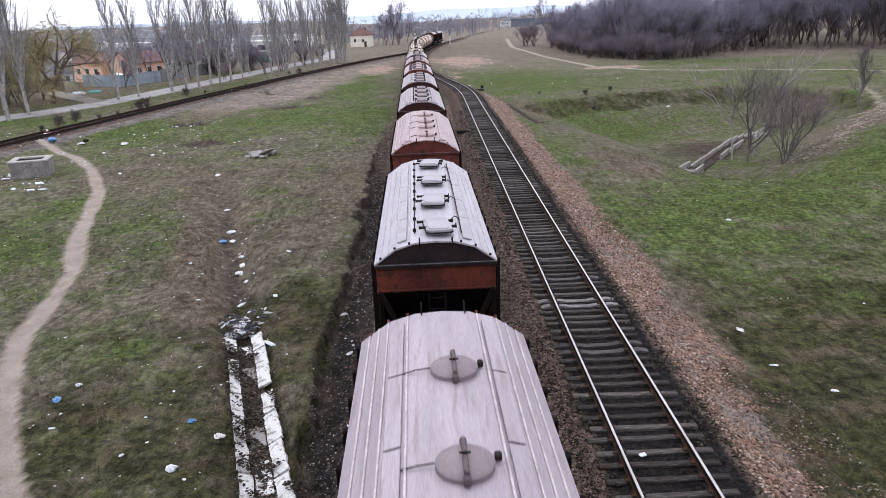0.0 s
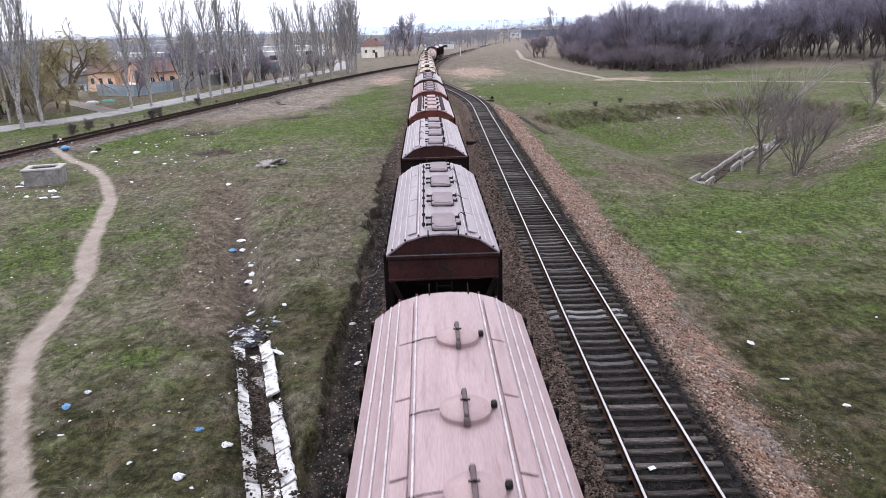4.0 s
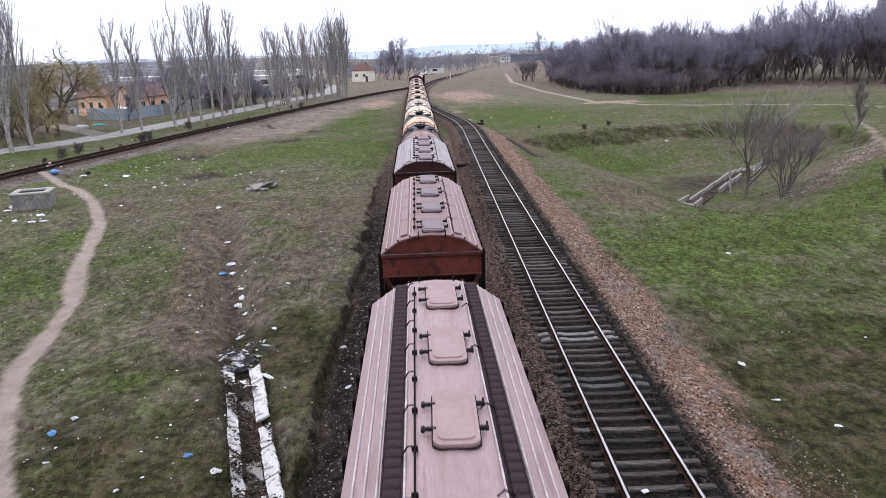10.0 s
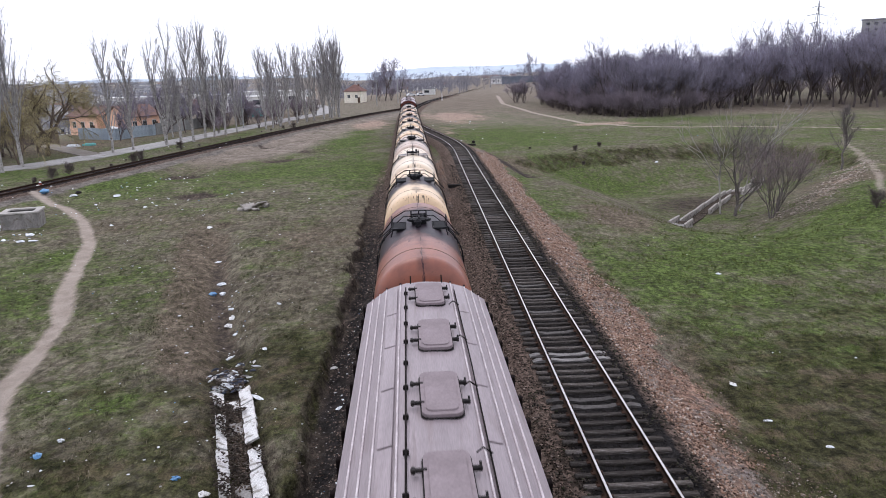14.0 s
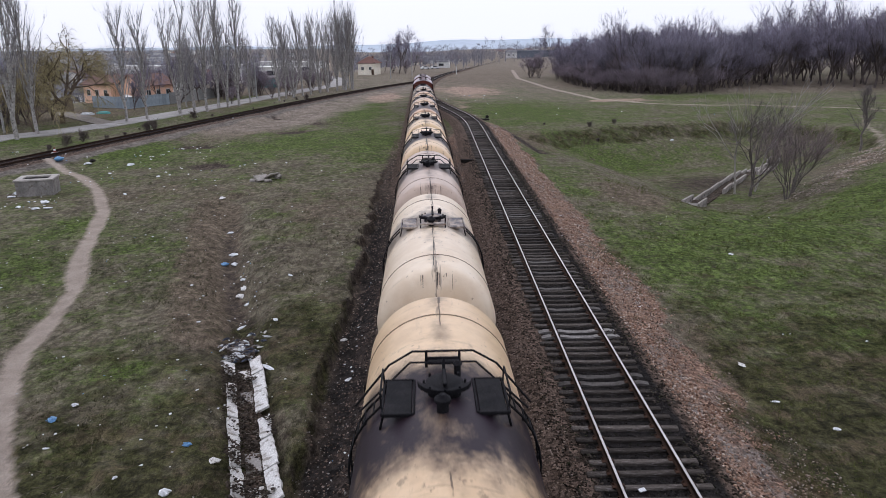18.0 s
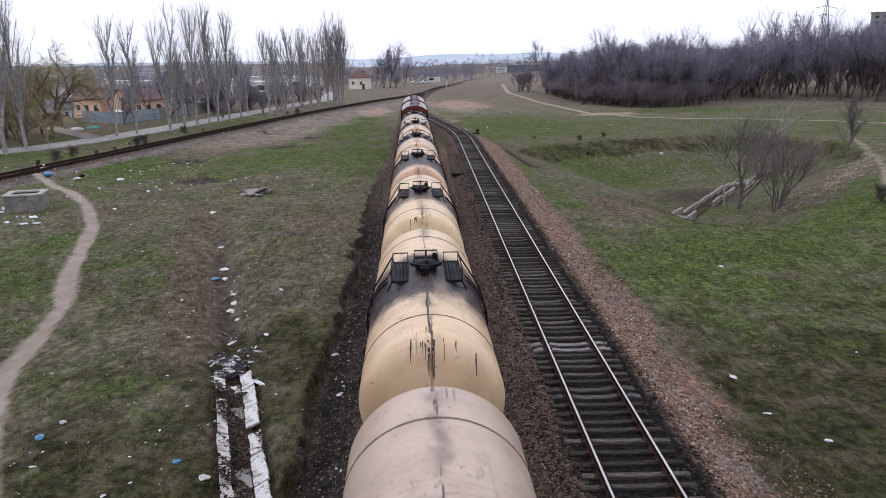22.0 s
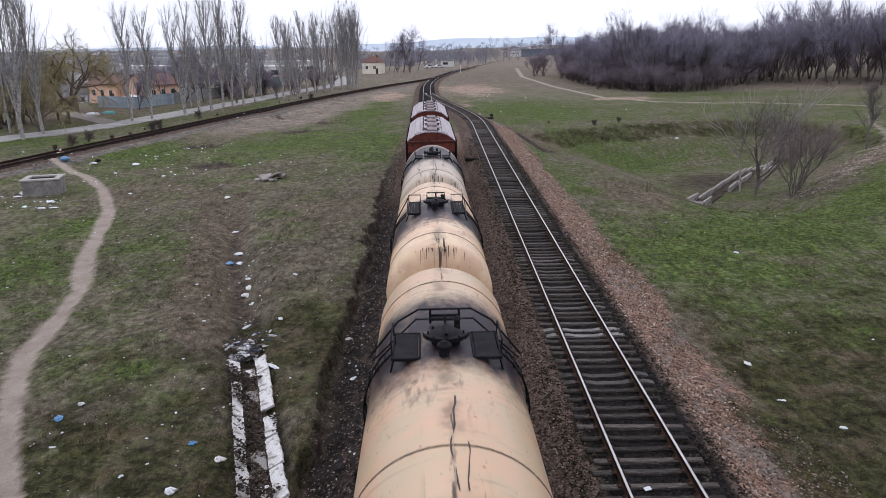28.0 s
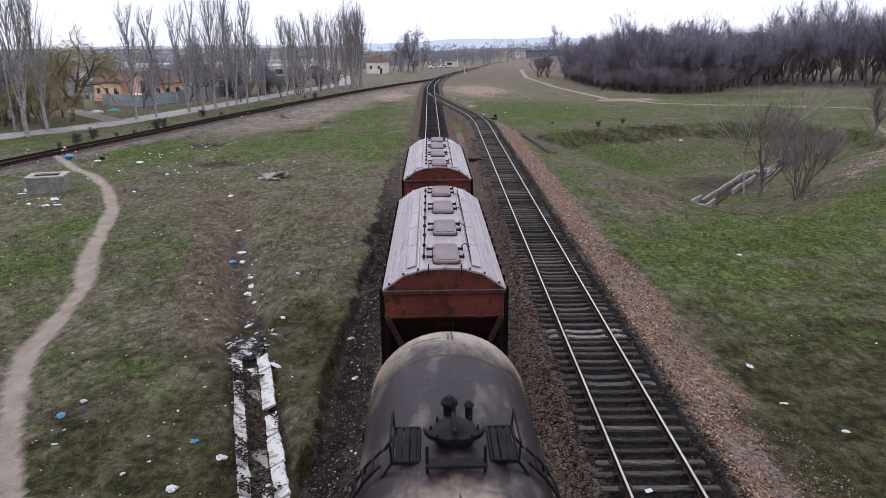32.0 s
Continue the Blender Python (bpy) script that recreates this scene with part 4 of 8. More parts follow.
def hopper(label, roof, end, lid, hatch="square", hand=-1, side_boards="grey", body=None, dark_cap=None, shift=0.0, ribs=None, rng=None, ajar=0.0):
    """A four-hatch covered grain hopper. Origin: middle of the wagon on the rail head."""
    rng = rng or random.Random(len(label))
    car = thing("hopper_wagon", label, "freight wagon", "wagons of the train")
    # body and braces take darker colours for the shade under the roof
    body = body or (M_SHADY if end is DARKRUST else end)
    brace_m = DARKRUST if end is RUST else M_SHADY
    # roof shell: thin folded sheet
    prof = [(-HALF_W, EAVE), (-0.98, ROOF_TOP - 0.17), (-0.5, ROOF_TOP - 0.03), (0, ROOF_TOP), (0.5, ROOF_TOP - 0.03), (0.98, ROOF_TOP - 0.17), (HALF_W, EAVE)]
    under = [(x * 0.995, z - 0.045) for x, z in prof[::-1]]
    roof_part = part("roof", Shape().prism(prof + under, -HALF_ROOF, HALF_ROOF), roof, car)
    # standing seams along the slopes
    for x in (-1.36, -1.18, -1.0, -0.64, 0.64, 1.0, 1.18, 1.36):
        z = hopper_roof_z(x)
        part("roof_rib", Shape().box((x, 0, z + 0.012), (0.035, 2 * HALF_ROOF - 0.05, 0.035), 0.008), ribs or roof, roof_part)
    # bolts on the end lips
    for s in (-1, 1):
        for x in (-1.36, -1.0, -0.64, 0.64, 1.0, 1.36):
            part("clip", Shape().box((x, s * (HALF_ROOF - 0.02), hopper_roof_z(x) + 0.03), (0.055, 0.07, 0.05), 0.012), M_FRAME if dark_cap else end, roof_part)
    # hatches
    if hatch == "square":
        for y in (-4.15, -1.42, 1.30, 4.0):
            h = Shape().slab(rounded(0.66, 1.62, 0.15), ROOF_TOP - 0.03, ROOF_TOP + 0.075)
            lidp = part("hatch_lid", h, lid, roof_part, smooth=True, at=pose(0.08 + rng.uniform(-0.02, 0.02), y + shift + rng.uniform(-0.05, 0.05), ROOF_TOP, -ajar * rng.uniform(0.6, 1.2), 0, rng.uniform(-1, 1) * (1 + ajar)) @ Matrix.Translation((0, 0, -ROOF_TOP + 0.012 * ajar)))
            part("lid_panel", Shape().slab(rounded(0.52, 1.40, 0.12), ROOF_TOP + 0.073, ROOF_TOP + 0.095), lid, lidp, smooth=True)
            # black rim that stands in for the shadow along the lid's edge
            rim = Shape()
            o, q = rounded(0.70, 1.66, 0.165), rounded(0.66, 1.62, 0.15)
            k = len(o)
            rim.add([(x, y2, ROOF_TOP - 0.02) for x, y2 in o] + [(x, y2, ROOF_TOP + 0.02) for x, y2 in o] + [(x, y2, ROOF_TOP + 0.02) for x, y2 in q],
                    [(i, (i + 1) % k, k + (i + 1) % k, k + i) for i in range(k)] + [(k + i, k + (i + 1) % k, 2 * k + (i + 1) % k, 2 * k + i) for i in range(k)])
            part("seal", rim, M_BLACK, lidp)
            for dy in (-0.36, 0.36):
                part("hinge", Shape().box((-0.38, dy, ROOF_TOP + 0.06), (0.20, 0.06, 0.06), 0.012).tube([(-0.47, dy - 0.05, ROOF_TOP + 0.06), (-0.47, dy + 0.05, ROOF_TOP + 0.06)], 0.035, 8), M_BLACK, lidp)
                part("clamp", Shape().box((0.40, dy, ROOF_TOP + 0.05), (0.14, 0.07, 0.07), 0.012).tube([(0.45, dy, ROOF_TOP), (0.45, dy + 0.09, ROOF_TOP + 0.10)], 0.018, 6), M_BLACK, lidp)
        part("lid_shaft", Shape().tube([(hand * 0.50, -HALF_ROOF + 0.6, ROOF_TOP + 0.035), (hand * 0.50, HALF_ROOF - 0.6, ROOF_TOP + 0.035)], 0.016, 6), M_FRAME, roof_part)
        for k in range(9):
            y = -HALF_ROOF + 0.9 + k * 1.06
            part("shaft_bearing", Shape().box((hand * 0.50, y, ROOF_TOP + 0.02), (0.09, 0.07, 0.08), 0.012), M_FRAME, roof_part)
        part("seal_cable", Shape().tube([(-hand * 0.70, -HALF_ROOF + 0.7, hopper_roof_z(0.7) + 0.05), (-hand * 0.72, 0, hopper_roof_z(0.72) + 0.06), (-hand * 0.70, HALF_ROOF - 0.7, hopper_roof_z(0.7) + 0.05)], 0.013, 5), M_FRAME, roof_part)
        for k in range(4):
            y = -3.3 + k * 2.2
            part("cable_hook", Shape().tube([(-hand * 0.50, y, ROOF_TOP + 0.0), (-hand * 0.60, y + 0.02, ROOF_TOP + 0.07), (-hand * 0.74, y + 0.05, hopper_roof_z(0.74) + 0.05)], 0.014, 5), M_FRAME, roof_part, smooth=True)
    else:
        for y in (-3.95, -1.42, 0.45, 2.9):
            hub = Shape().turned([(0.37, ROOF_TOP - 0.03), (0.37, ROOF_TOP + 0.06), (0.34, ROOF_TOP + 0.085), (0.22, ROOF_TOP + 0.12), (0.05, ROOF_TOP + 0.135)], 24, "z")
            lidp = part("hatch_lid", hub, lid, roof_part, smooth=True, at=pose(0.1, y, 0))
            part("lid_bar", Shape().box((0, 0, ROOF_TOP + 0.15), (0.07, 0.74, 0.06), 0.015).box((0, -0.38, ROOF_TOP + 0.06), (0.09, 0.10, 0.14), 0.02).box((0, 0.38, ROOF_TOP + 0.06), (0.09, 0.10, 0.14), 0.02), LIDBAR, lidp)
            part("lid_screw", Shape().tube([(0, 0, ROOF_TOP + 0.10), (0, 0, ROOF_TOP + 0.20)], 0.025, 8).tube([(-0.07, 0, ROOF_TOP + 0.19), (0.07, 0, ROOF_TOP + 0.19)], 0.014, 6), M_FRAME, lidp)
            part("stay_wire", Shape().tube([(-0.34, 0.05, ROOF_TOP + 0.03), (-0.6, 0.02, ROOF_TOP + 0.015), (-0.9, 0.1, hopper_roof_z(0.9) + 0.03)], 0.011, 5), M_FRAME, lidp)
            part("latch", Shape().box((0.42, 0.12, ROOF_TOP + 0.03), (0.09, 0.12, 0.10), 0.02), M_BLACK, lidp)
    # side boards to walk on
    if side_boards == "mesh":
        for s in (-1, 1):
            z = hopper_roof_z(0.80) + 0.06
            for k in range(43):
                part("tread", TREAD_MESH, M_TREAD, roof_part, at=pose(s * 0.80, -HALF_ROOF + 0.22 + k * 0.236, z))
            for e in (-0.13, 0.13):
                part("walkway_edge", Shape().box((s * 0.80 + e, 0, z), (0.02, 2 * HALF_ROOF - 0.35, 0.05)), M_TREAD, roof_part)
        for k in range(9):
            y = -4.6 + k * 1.15
            part("lever", Shape().tube([(-0.68, y, ROOF_TOP - 0.02), (-0.60, y + 0.05, ROOF_TOP + 0.10), (-0.52, y + 0.02, ROOF_TOP + 0.12)], 0.014, 5), M_FRAME, roof_part)
    else:
        m = lid if side_boards == "pale" else M_GREYMETAL
        for s in (-1, 1):
            for k in range(5):
                y = -3.9 + k * 1.95
                z = hopper_roof_z(0.82) + 0.035
                part("walkway_board", Shape().box((s * 0.82, y, z), (0.24, 1.90, 0.03), 0.008, Matrix.Rotation(s * 0.27, 3, "Y")), roof if side_boards == "roof" else m, roof_part)
    # hand grips at the roof ends
    for s in (-1, 1):
        for x in (-0.38, 0.42):
            part("grip", Shape().tube([(x, s * 5.1, ROOF_TOP - 0.02), (x, s * 5.3, ROOF_TOP + 0.12), (x, s * 5.40, ROOF_TOP + 0.10), (x, s * 5.44, ROOF_TOP - 0.12)], 0.016, 6), M_FRAME, roof_part, smooth=True)
    # end gables: one upper panel and an upright band
    gable = [(-HALF_W + 0.04, EAVE - 0.02), (-0.98, ROOF_TOP - 0.21), (-0.5, ROOF_TOP - 0.075), (0, ROOF_TOP - 0.045), (0.5, ROOF_TOP - 0.075), (0.98, ROOF_TOP - 0.21), (HALF_W - 0.04, EAVE - 0.02)]
    for s in (-1, 1):
        y0, y1 = sorted((s * (HALF_ROOF - 0.10), s * (HALF_ROOF - 0.05)))
        part("gable_panel", Shape().prism(gable, y0, y1), dark_cap or end, car)
        part("top_beam", Shape().box((0, s * (HALF_ROOF - 0.03), EAVE - 0.08), (2 * HALF_W - 0.02, 0.12, 0.10), 0.02), dark_cap or end, car)
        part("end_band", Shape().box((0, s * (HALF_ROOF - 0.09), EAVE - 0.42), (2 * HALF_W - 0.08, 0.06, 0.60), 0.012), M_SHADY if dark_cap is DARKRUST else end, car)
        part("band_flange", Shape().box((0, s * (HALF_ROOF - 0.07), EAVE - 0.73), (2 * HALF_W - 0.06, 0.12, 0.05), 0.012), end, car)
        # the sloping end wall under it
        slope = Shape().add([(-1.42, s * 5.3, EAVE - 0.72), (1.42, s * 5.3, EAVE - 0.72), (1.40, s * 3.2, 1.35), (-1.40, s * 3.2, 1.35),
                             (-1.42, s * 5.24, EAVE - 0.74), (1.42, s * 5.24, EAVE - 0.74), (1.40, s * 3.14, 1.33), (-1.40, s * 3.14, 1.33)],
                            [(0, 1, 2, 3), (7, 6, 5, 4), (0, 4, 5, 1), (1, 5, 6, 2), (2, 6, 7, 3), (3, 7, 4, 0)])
        # darker than the end paint: its deep shade is put into the colour
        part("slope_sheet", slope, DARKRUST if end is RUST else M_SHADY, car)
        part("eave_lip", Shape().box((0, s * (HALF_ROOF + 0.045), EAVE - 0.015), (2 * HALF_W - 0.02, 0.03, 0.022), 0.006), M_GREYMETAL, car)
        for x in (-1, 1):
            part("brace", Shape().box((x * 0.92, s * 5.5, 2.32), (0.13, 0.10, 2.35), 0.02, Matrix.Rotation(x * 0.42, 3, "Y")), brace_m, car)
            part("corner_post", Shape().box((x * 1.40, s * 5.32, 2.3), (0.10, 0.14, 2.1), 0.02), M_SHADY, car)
        # ladder
        lad = Shape()
        for x in (-0.2, 0.2):
            lad.box((x, s * 5.62, 2.3), (0.04, 0.03, 2.1), 0.008)
        for k in range(7):
            lad.box((0, s * 5.62, 1.45 + k * 0.3), (0.4, 0.03, 0.03), 0.006)
        part("ladder", lad, M_SHADY, car)
        # end platform with its gear
        part("platform", Shape().box((0, s * 6.0, 1.28), (2.7, 1.5, 0.08), 0.015), M_FRAME, car)
        part("head_stock", Shape().box((0, s * 6.72, 1.12), (2.9, 0.14, 0.42), 0.03), M_FRAME, car)
        for x in (-1.25, 1.25):
            part("hand_rail", Shape().tube([(x, s * 6.7, 1.3), (x, s * 6.7, 2.25), (x, s * 5.6, 2.35)], 0.018, 6), M_FRAME, car, smooth=True)
    part("brake_tank", Shape().turned([(0.05, -0.46), (0.19, -0.42), (0.19, 0.42), (0.05, 0.46)], 16, "x", (-0.25, -6.0, 1.55)), M_GREYMETAL, car, smooth=True)
    part("brake_cylinder", Shape().turned([(0.06, 1.34), (0.2, 1.36), (0.2, 1.52), (0.06, 1.6)], 14, "z", (0.62, -6.2, 0)), end, car, smooth=True)
    part("brake_pipe", Shape().tube([(-0.8, -5.6, 1.75), (-0.3, -5.75, 1.85), (0.3, -5.75, 1.85), (0.34, -5.75, 1.4)], 0.03, 6), M_FRAME, car, smooth=True)
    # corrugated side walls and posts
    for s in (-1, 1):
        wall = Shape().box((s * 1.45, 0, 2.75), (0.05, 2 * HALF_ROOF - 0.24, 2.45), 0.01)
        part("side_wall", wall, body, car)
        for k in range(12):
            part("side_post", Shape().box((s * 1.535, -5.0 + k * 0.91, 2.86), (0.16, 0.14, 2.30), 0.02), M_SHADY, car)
        part("side_sill", Shape().box((s * 1.42, 0, 1.35), (0.14, 12.9, 0.24), 0.02), M_FRAME, car)
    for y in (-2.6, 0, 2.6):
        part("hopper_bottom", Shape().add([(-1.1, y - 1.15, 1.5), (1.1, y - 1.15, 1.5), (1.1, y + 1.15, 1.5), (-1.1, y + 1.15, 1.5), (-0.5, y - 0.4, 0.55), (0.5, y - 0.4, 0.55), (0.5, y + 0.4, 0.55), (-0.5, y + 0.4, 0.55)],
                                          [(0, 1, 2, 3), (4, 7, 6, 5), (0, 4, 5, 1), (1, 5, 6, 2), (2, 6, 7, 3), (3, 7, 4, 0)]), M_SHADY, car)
    part("centre_sill", Shape().box((0, 0, 1.1), (0.5, 13.2, 0.34), 0.03), M_FRAME, car)
    for y in (-4.9, 4.9):
        bogie(car, y, WHEEL_MESH, SIDE_MESH, BEAM_MESH)
    buffers(car, 7.36)
    return car


TANK_R, TANK_Z, TANK_HALF = 1.62, 2.56, 5.36


def on_shell(angle, y, lift=0.0):
    a = radians(angle)
    return Vector(((TANK_R + lift) * math.sin(a), y, TANK_Z + (TANK_R + lift) * math.cos(a)))


M_SMEARED = surf("oil_smeared_paint", (0.40, 0.33, 0.27), (0.055, 0.048, 0.058), 0.45, 0.0, 2.6, 26, 0.2, c3=(0.20, 0.13, 0.09), spread=(0.42, 0.58))
SEAM = surf("grimy_weld", (0.16, 0.11, 0.075), (0.09, 0.065, 0.05), 0.6, 0.1, 3, 30, 0.1)


def tank_wagon(label, paint, fittings, platform="plates", lid_y=0.30, patch=None):
    """A four-axle oil tank wagon. Origin: middle of the wagon on the rail head."""
    car = thing("tank_wagon", label, "tank wagon", "wagons of the train")
    R = TANK_R
    ends = [(0.02, 0.50), (0.46, 0.485), (0.82, 0.445), (1.11, 0.385), (1.32, 0.31), (1.46, 0.22), (1.555, 0.11), (1.60, 0.0), (R, -0.12)]
    rings = [(r, -TANK_HALF + 0.50 - h) for r, h in ends] + [(R, -2.4), (R, 0.0), (R, 2.4)] + [(r, TANK_HALF - 0.50 + h) for r, h in ends[::-1]]
    shell = part("shell", Shape().turned(rings, 56, "y", (0, 0, TANK_Z)), paint, car, smooth=True)
    # weld seams round the shell, and one along the crown
    for y in (-3.70, 3.70):
        part("weld_seam", Shape().turned([(R, y - 0.025), (R + 0.010, y - 0.015), (R + 0.010, y + 0.015), (R, y + 0.025)], 56, "y", (0, 0, TANK_Z)), SEAM, shell, smooth=True)
    part("crown_seam", Shape().box((0.0, 0, TANK_Z + R + 0.002), (0.022, 2 * TANK_HALF - 1.2, 0.008)), paint, shell)
    # filling neck with its lid
    neck = part("neck", Shape().turned([(0.29, TANK_Z + R - 0.06), (0.29, TANK_Z + R + 0.10), (0.33, TANK_Z + R + 0.11), (0.33, TANK_Z + R + 0.14), (0.29, TANK_Z + R + 0.145)], 22, "z", (0, lid_y, 0)), fittings, car, smooth=True)
    lid = part("neck_lid", Shape().turned([(0.33, TANK_Z + R + 0.15), (0.32, TANK_Z + R + 0.18), (0.2, TANK_Z + R + 0.21), (0.05, TANK_Z + R + 0.22)], 22, "z", (0, lid_y, 0)), fittings, neck, smooth=True)
    for k in range(8):
        a = 2 * math.pi * k / 8
        part("lid_bolt", Shape().tube([(0.35 * math.cos(a), lid_y + 0.35 * math.sin(a), TANK_Z + R + 0.06), (0.35 * math.cos(a), lid_y + 0.35 * math.sin(a), TANK_Z + R + 0.22)], 0.022, 6), M_OILY, neck)
    part("lid_handle", Shape().box((0, lid_y, TANK_Z + R + 0.26), (0.07, 0.56, 0.06), 0.015).tube([(0, lid_y + 0.3, TANK_Z + R + 0.12), (0, lid_y + 0.42, TANK_Z + R + 0.40)], 0.03, 6), M_OILY, neck)
    # crescent hand wheel half round the lid
    horn = []
    for k in range(13):
        a = radians(180 + 180 * k / 12)
        horn.append((0.46 * math.cos(a), lid_y + 0.40 * math.sin(a) + 0.05))
    for k in range(13):
        a = radians(360 - 180 * k / 12)
        horn.append((0.455 * math.cos(a), lid_y + 0.20 * math.sin(a) + 0.055))
    part("crescent_wheel", Shape().slab(horn, TANK_Z + R + 0.11, TANK_Z + R + 0.19), M_OILY, neck)
    # valves beside the neck
    part("relief_valve", Shape().turned([(0.10, TANK_Z + R - 0.05), (0.10, TANK_Z + R + 0.16), (0.14, TANK_Z + R + 0.17), (0.14, TANK_Z + R + 0.22), (0.05, TANK_Z + R + 0.30)], 12, "z", (-0.05, lid_y - 0.66 if platform != "front" else lid_y + 0.75, 0)), M_OILY, car, smooth=True)
    part("dip_valve", Shape().turned([(0.06, TANK_Z + R - 0.05), (0.06, TANK_Z + R + 0.2), (0.09, TANK_Z + R + 0.21), (0.03, TANK_Z + R + 0.28)], 10, "z", (0.25, lid_y + 0.62, 0)), M_OILY, car, smooth=True)
    # platforms each side of the neck
    zt = TANK_Z + R * math.cos(radians(32)) + 0.04
    for s in (-1, 1):
        x0 = 0.52 if platform != "wide" else 0.58
        long = platform in ("plates", "wide")
        half, n, pitch = (0.92, 4, 0.092) if long else (0.46, 3, 0.11) if platform == "front" else (0.60, 1, 0.46)
        wide = n * pitch + 0.06
        pl = Shape()
        for k in range(n):
            pl.box((s * (x0 + 0.03 + (k + 0.5) * pitch), lid_y, zt + 0.12), (pitch - 0.016, 2 * half - 0.04, 0.03), 0.006)
        plat = part("platform", pl, fittings, car, "oil-smeared plate" if fittings is M_SMEARED else "oil-blackened grating")
        mx = s * (x0 + wide / 2)
        part("platform_frame", Shape().box((mx, lid_y - half, zt + 0.11), (wide, 0.04, 0.07), 0.01).box((mx, lid_y + half, zt + 0.11), (wide, 0.04, 0.07), 0.01)
             .box((s * x0, lid_y, zt + 0.11), (0.04, 2 * half, 0.07), 0.01).box((s * (x0 + wide), lid_y, zt + 0.11), (0.04, 2 * half, 0.07), 0.01), fittings, plat)
        for y in (-half * 0.8, half * 0.8):
            part("platform_leg", Shape().tube([(s * (x0 + 0.03), lid_y + y, zt + 0.1), on_shell(s * 22, lid_y + y)], 0.022, 6), M_OILY, plat)
            part("platform_leg", Shape().tube([(s * (x0 + wide - 0.03), lid_y + y, zt + 0.1), on_shell(s * 42, lid_y + y)], 0.022, 6), M_OILY, plat)
        # railing: a hoop over the far end of a long platform, an outer rail on a short one
        if long:
            e = lid_y + half
            part("platform_railing", Shape().tube([(s * x0, e, zt + 0.1), (s * x0, e + 0.03, zt + 0.40), (s * (x0 + wide), e + 0.03, zt + 0.40), (s * (x0 + wide), e, zt + 0.1)], 0.020, 6), M_OILY, plat)
            part("side_railing", Shape().tube([(s * (x0 + wide), e, zt + 0.40), (s * (x0 + wide + 0.02), lid_y - half * 0.6, zt + 0.36), (s * (x0 + wide), lid_y - half, zt + 0.12)], 0.018, 6), M_OILY, plat)
            part("slanting_rail", Shape().tube([(s * (x0 + wide), e - 0.1, zt + 0.36), on_shell(s * 58, lid_y + 0.35, 0.16), on_shell(s * 84, lid_y + 0.1, 0.12)], 0.022, 6), M_OILY, plat)
        elif platform != "low":
            rail = Shape()
            for y in (-0.46, 0.46):
                rail.tube([(s * (x0 + wide), lid_y + y, zt + 0.1), (s * (x0 + wide + 0.02), lid_y + y, zt + 0.42)], 0.018, 6)
            rail.tube([(s * (x0 + wide + 0.02), lid_y - 0.46, zt + 0.42), (s * (x0 + wide + 0.02), lid_y + 0.46, zt + 0.42)], 0.018, 6)
            part("platform_railing", rail, M_OILY, plat)
        for e in (-0.2, 0.2):
            part("ladder_rail", Shape().tube([on_shell(s * a, lid_y + e + (0.30 if platform == "arch" else 0), 0.09) for a in (40, 52, 64, 76, 88, 100, 112)], 0.022, 6), M_OILY, car, smooth=True)
        for k in range(8):
            a = 46 + k * 8.5
            part("ladder_rung", Shape().tube([on_shell(s * a, lid_y - 0.2 + (0.30 if platform == "arch" else 0), 0.09), on_shell(s * a, lid_y + 0.2 + (0.30 if platform == "arch" else 0), 0.09)], 0.016, 6), M_OILY, car)
        for a in (56, 84):
            part("ladder_bracket", Shape().box(on_shell(s * a, lid_y + 0.2, 0.07), (0.08, 0.08, 0.08), 0.015), M_OILY, car)
        # strap fixings along the flank
        for y in (-3.6, -1.9, 1.9, 3.6):
            part("strap_lug", Shape().box(on_shell(s * 92, y, 0.03), (0.10, 0.16, 0.20), 0.02), M_FRAME, car)
    # arched hand rail over the crown
    if platform == "arch":
        back = 0.95
        pts = [on_shell(-62, lid_y + back, 0.22), Vector((-0.98, lid_y + back, zt + 0.26)), Vector((-0.55, lid_y + back, zt + 0.52)), Vector((0.55, lid_y + back, zt + 0.52)), Vector((0.98, lid_y + back, zt + 0.26)), on_shell(62, lid_y + back, 0.22)]
        part("arch_rail", Shape().tube(pts, 0.022, 6), M_OILY, car, smooth=True)
        for x in (-0.3, 0.3):
            part("arch_post", Shape().tube([(x, lid_y + back, zt + 0.52), (x, lid_y + back, TANK_Z + R)], 0.028, 6), M_OILY, car)
        part("arch_board", Shape().box((0, lid_y + back, TANK_Z + R + 0.10), (0.66, 0.16, 0.05), 0.012).box((0, lid_y + back, zt + 0.38), (0.6, 0.03, 0.05)), M_OILY, car)
        part("arch_brace", Shape().tube([on_shell(-56, lid_y + 0.45, 0.2), Vector((-0.60, lid_y + back, zt + 0.30)), Vector((0.60, lid_y + back, zt + 0.30)), on_shell(56, lid_y + 0.45, 0.2)], 0.020, 6), M_OILY, car, smooth=True)
    elif platform in ("plates", "wide"):
        e = lid_y + 0.80
        part("bench_frame", Shape().tube([(-0.33, e, TANK_Z + R - 0.02), (-0.33, e, TANK_Z + R + 0.30), (0.33, e, TANK_Z + R + 0.30), (0.33, e, TANK_Z + R - 0.02)], 0.024, 6).box((0, e, TANK_Z + R + 0.10), (0.66, 0.20, 0.05), 0.012), M_OILY, car)
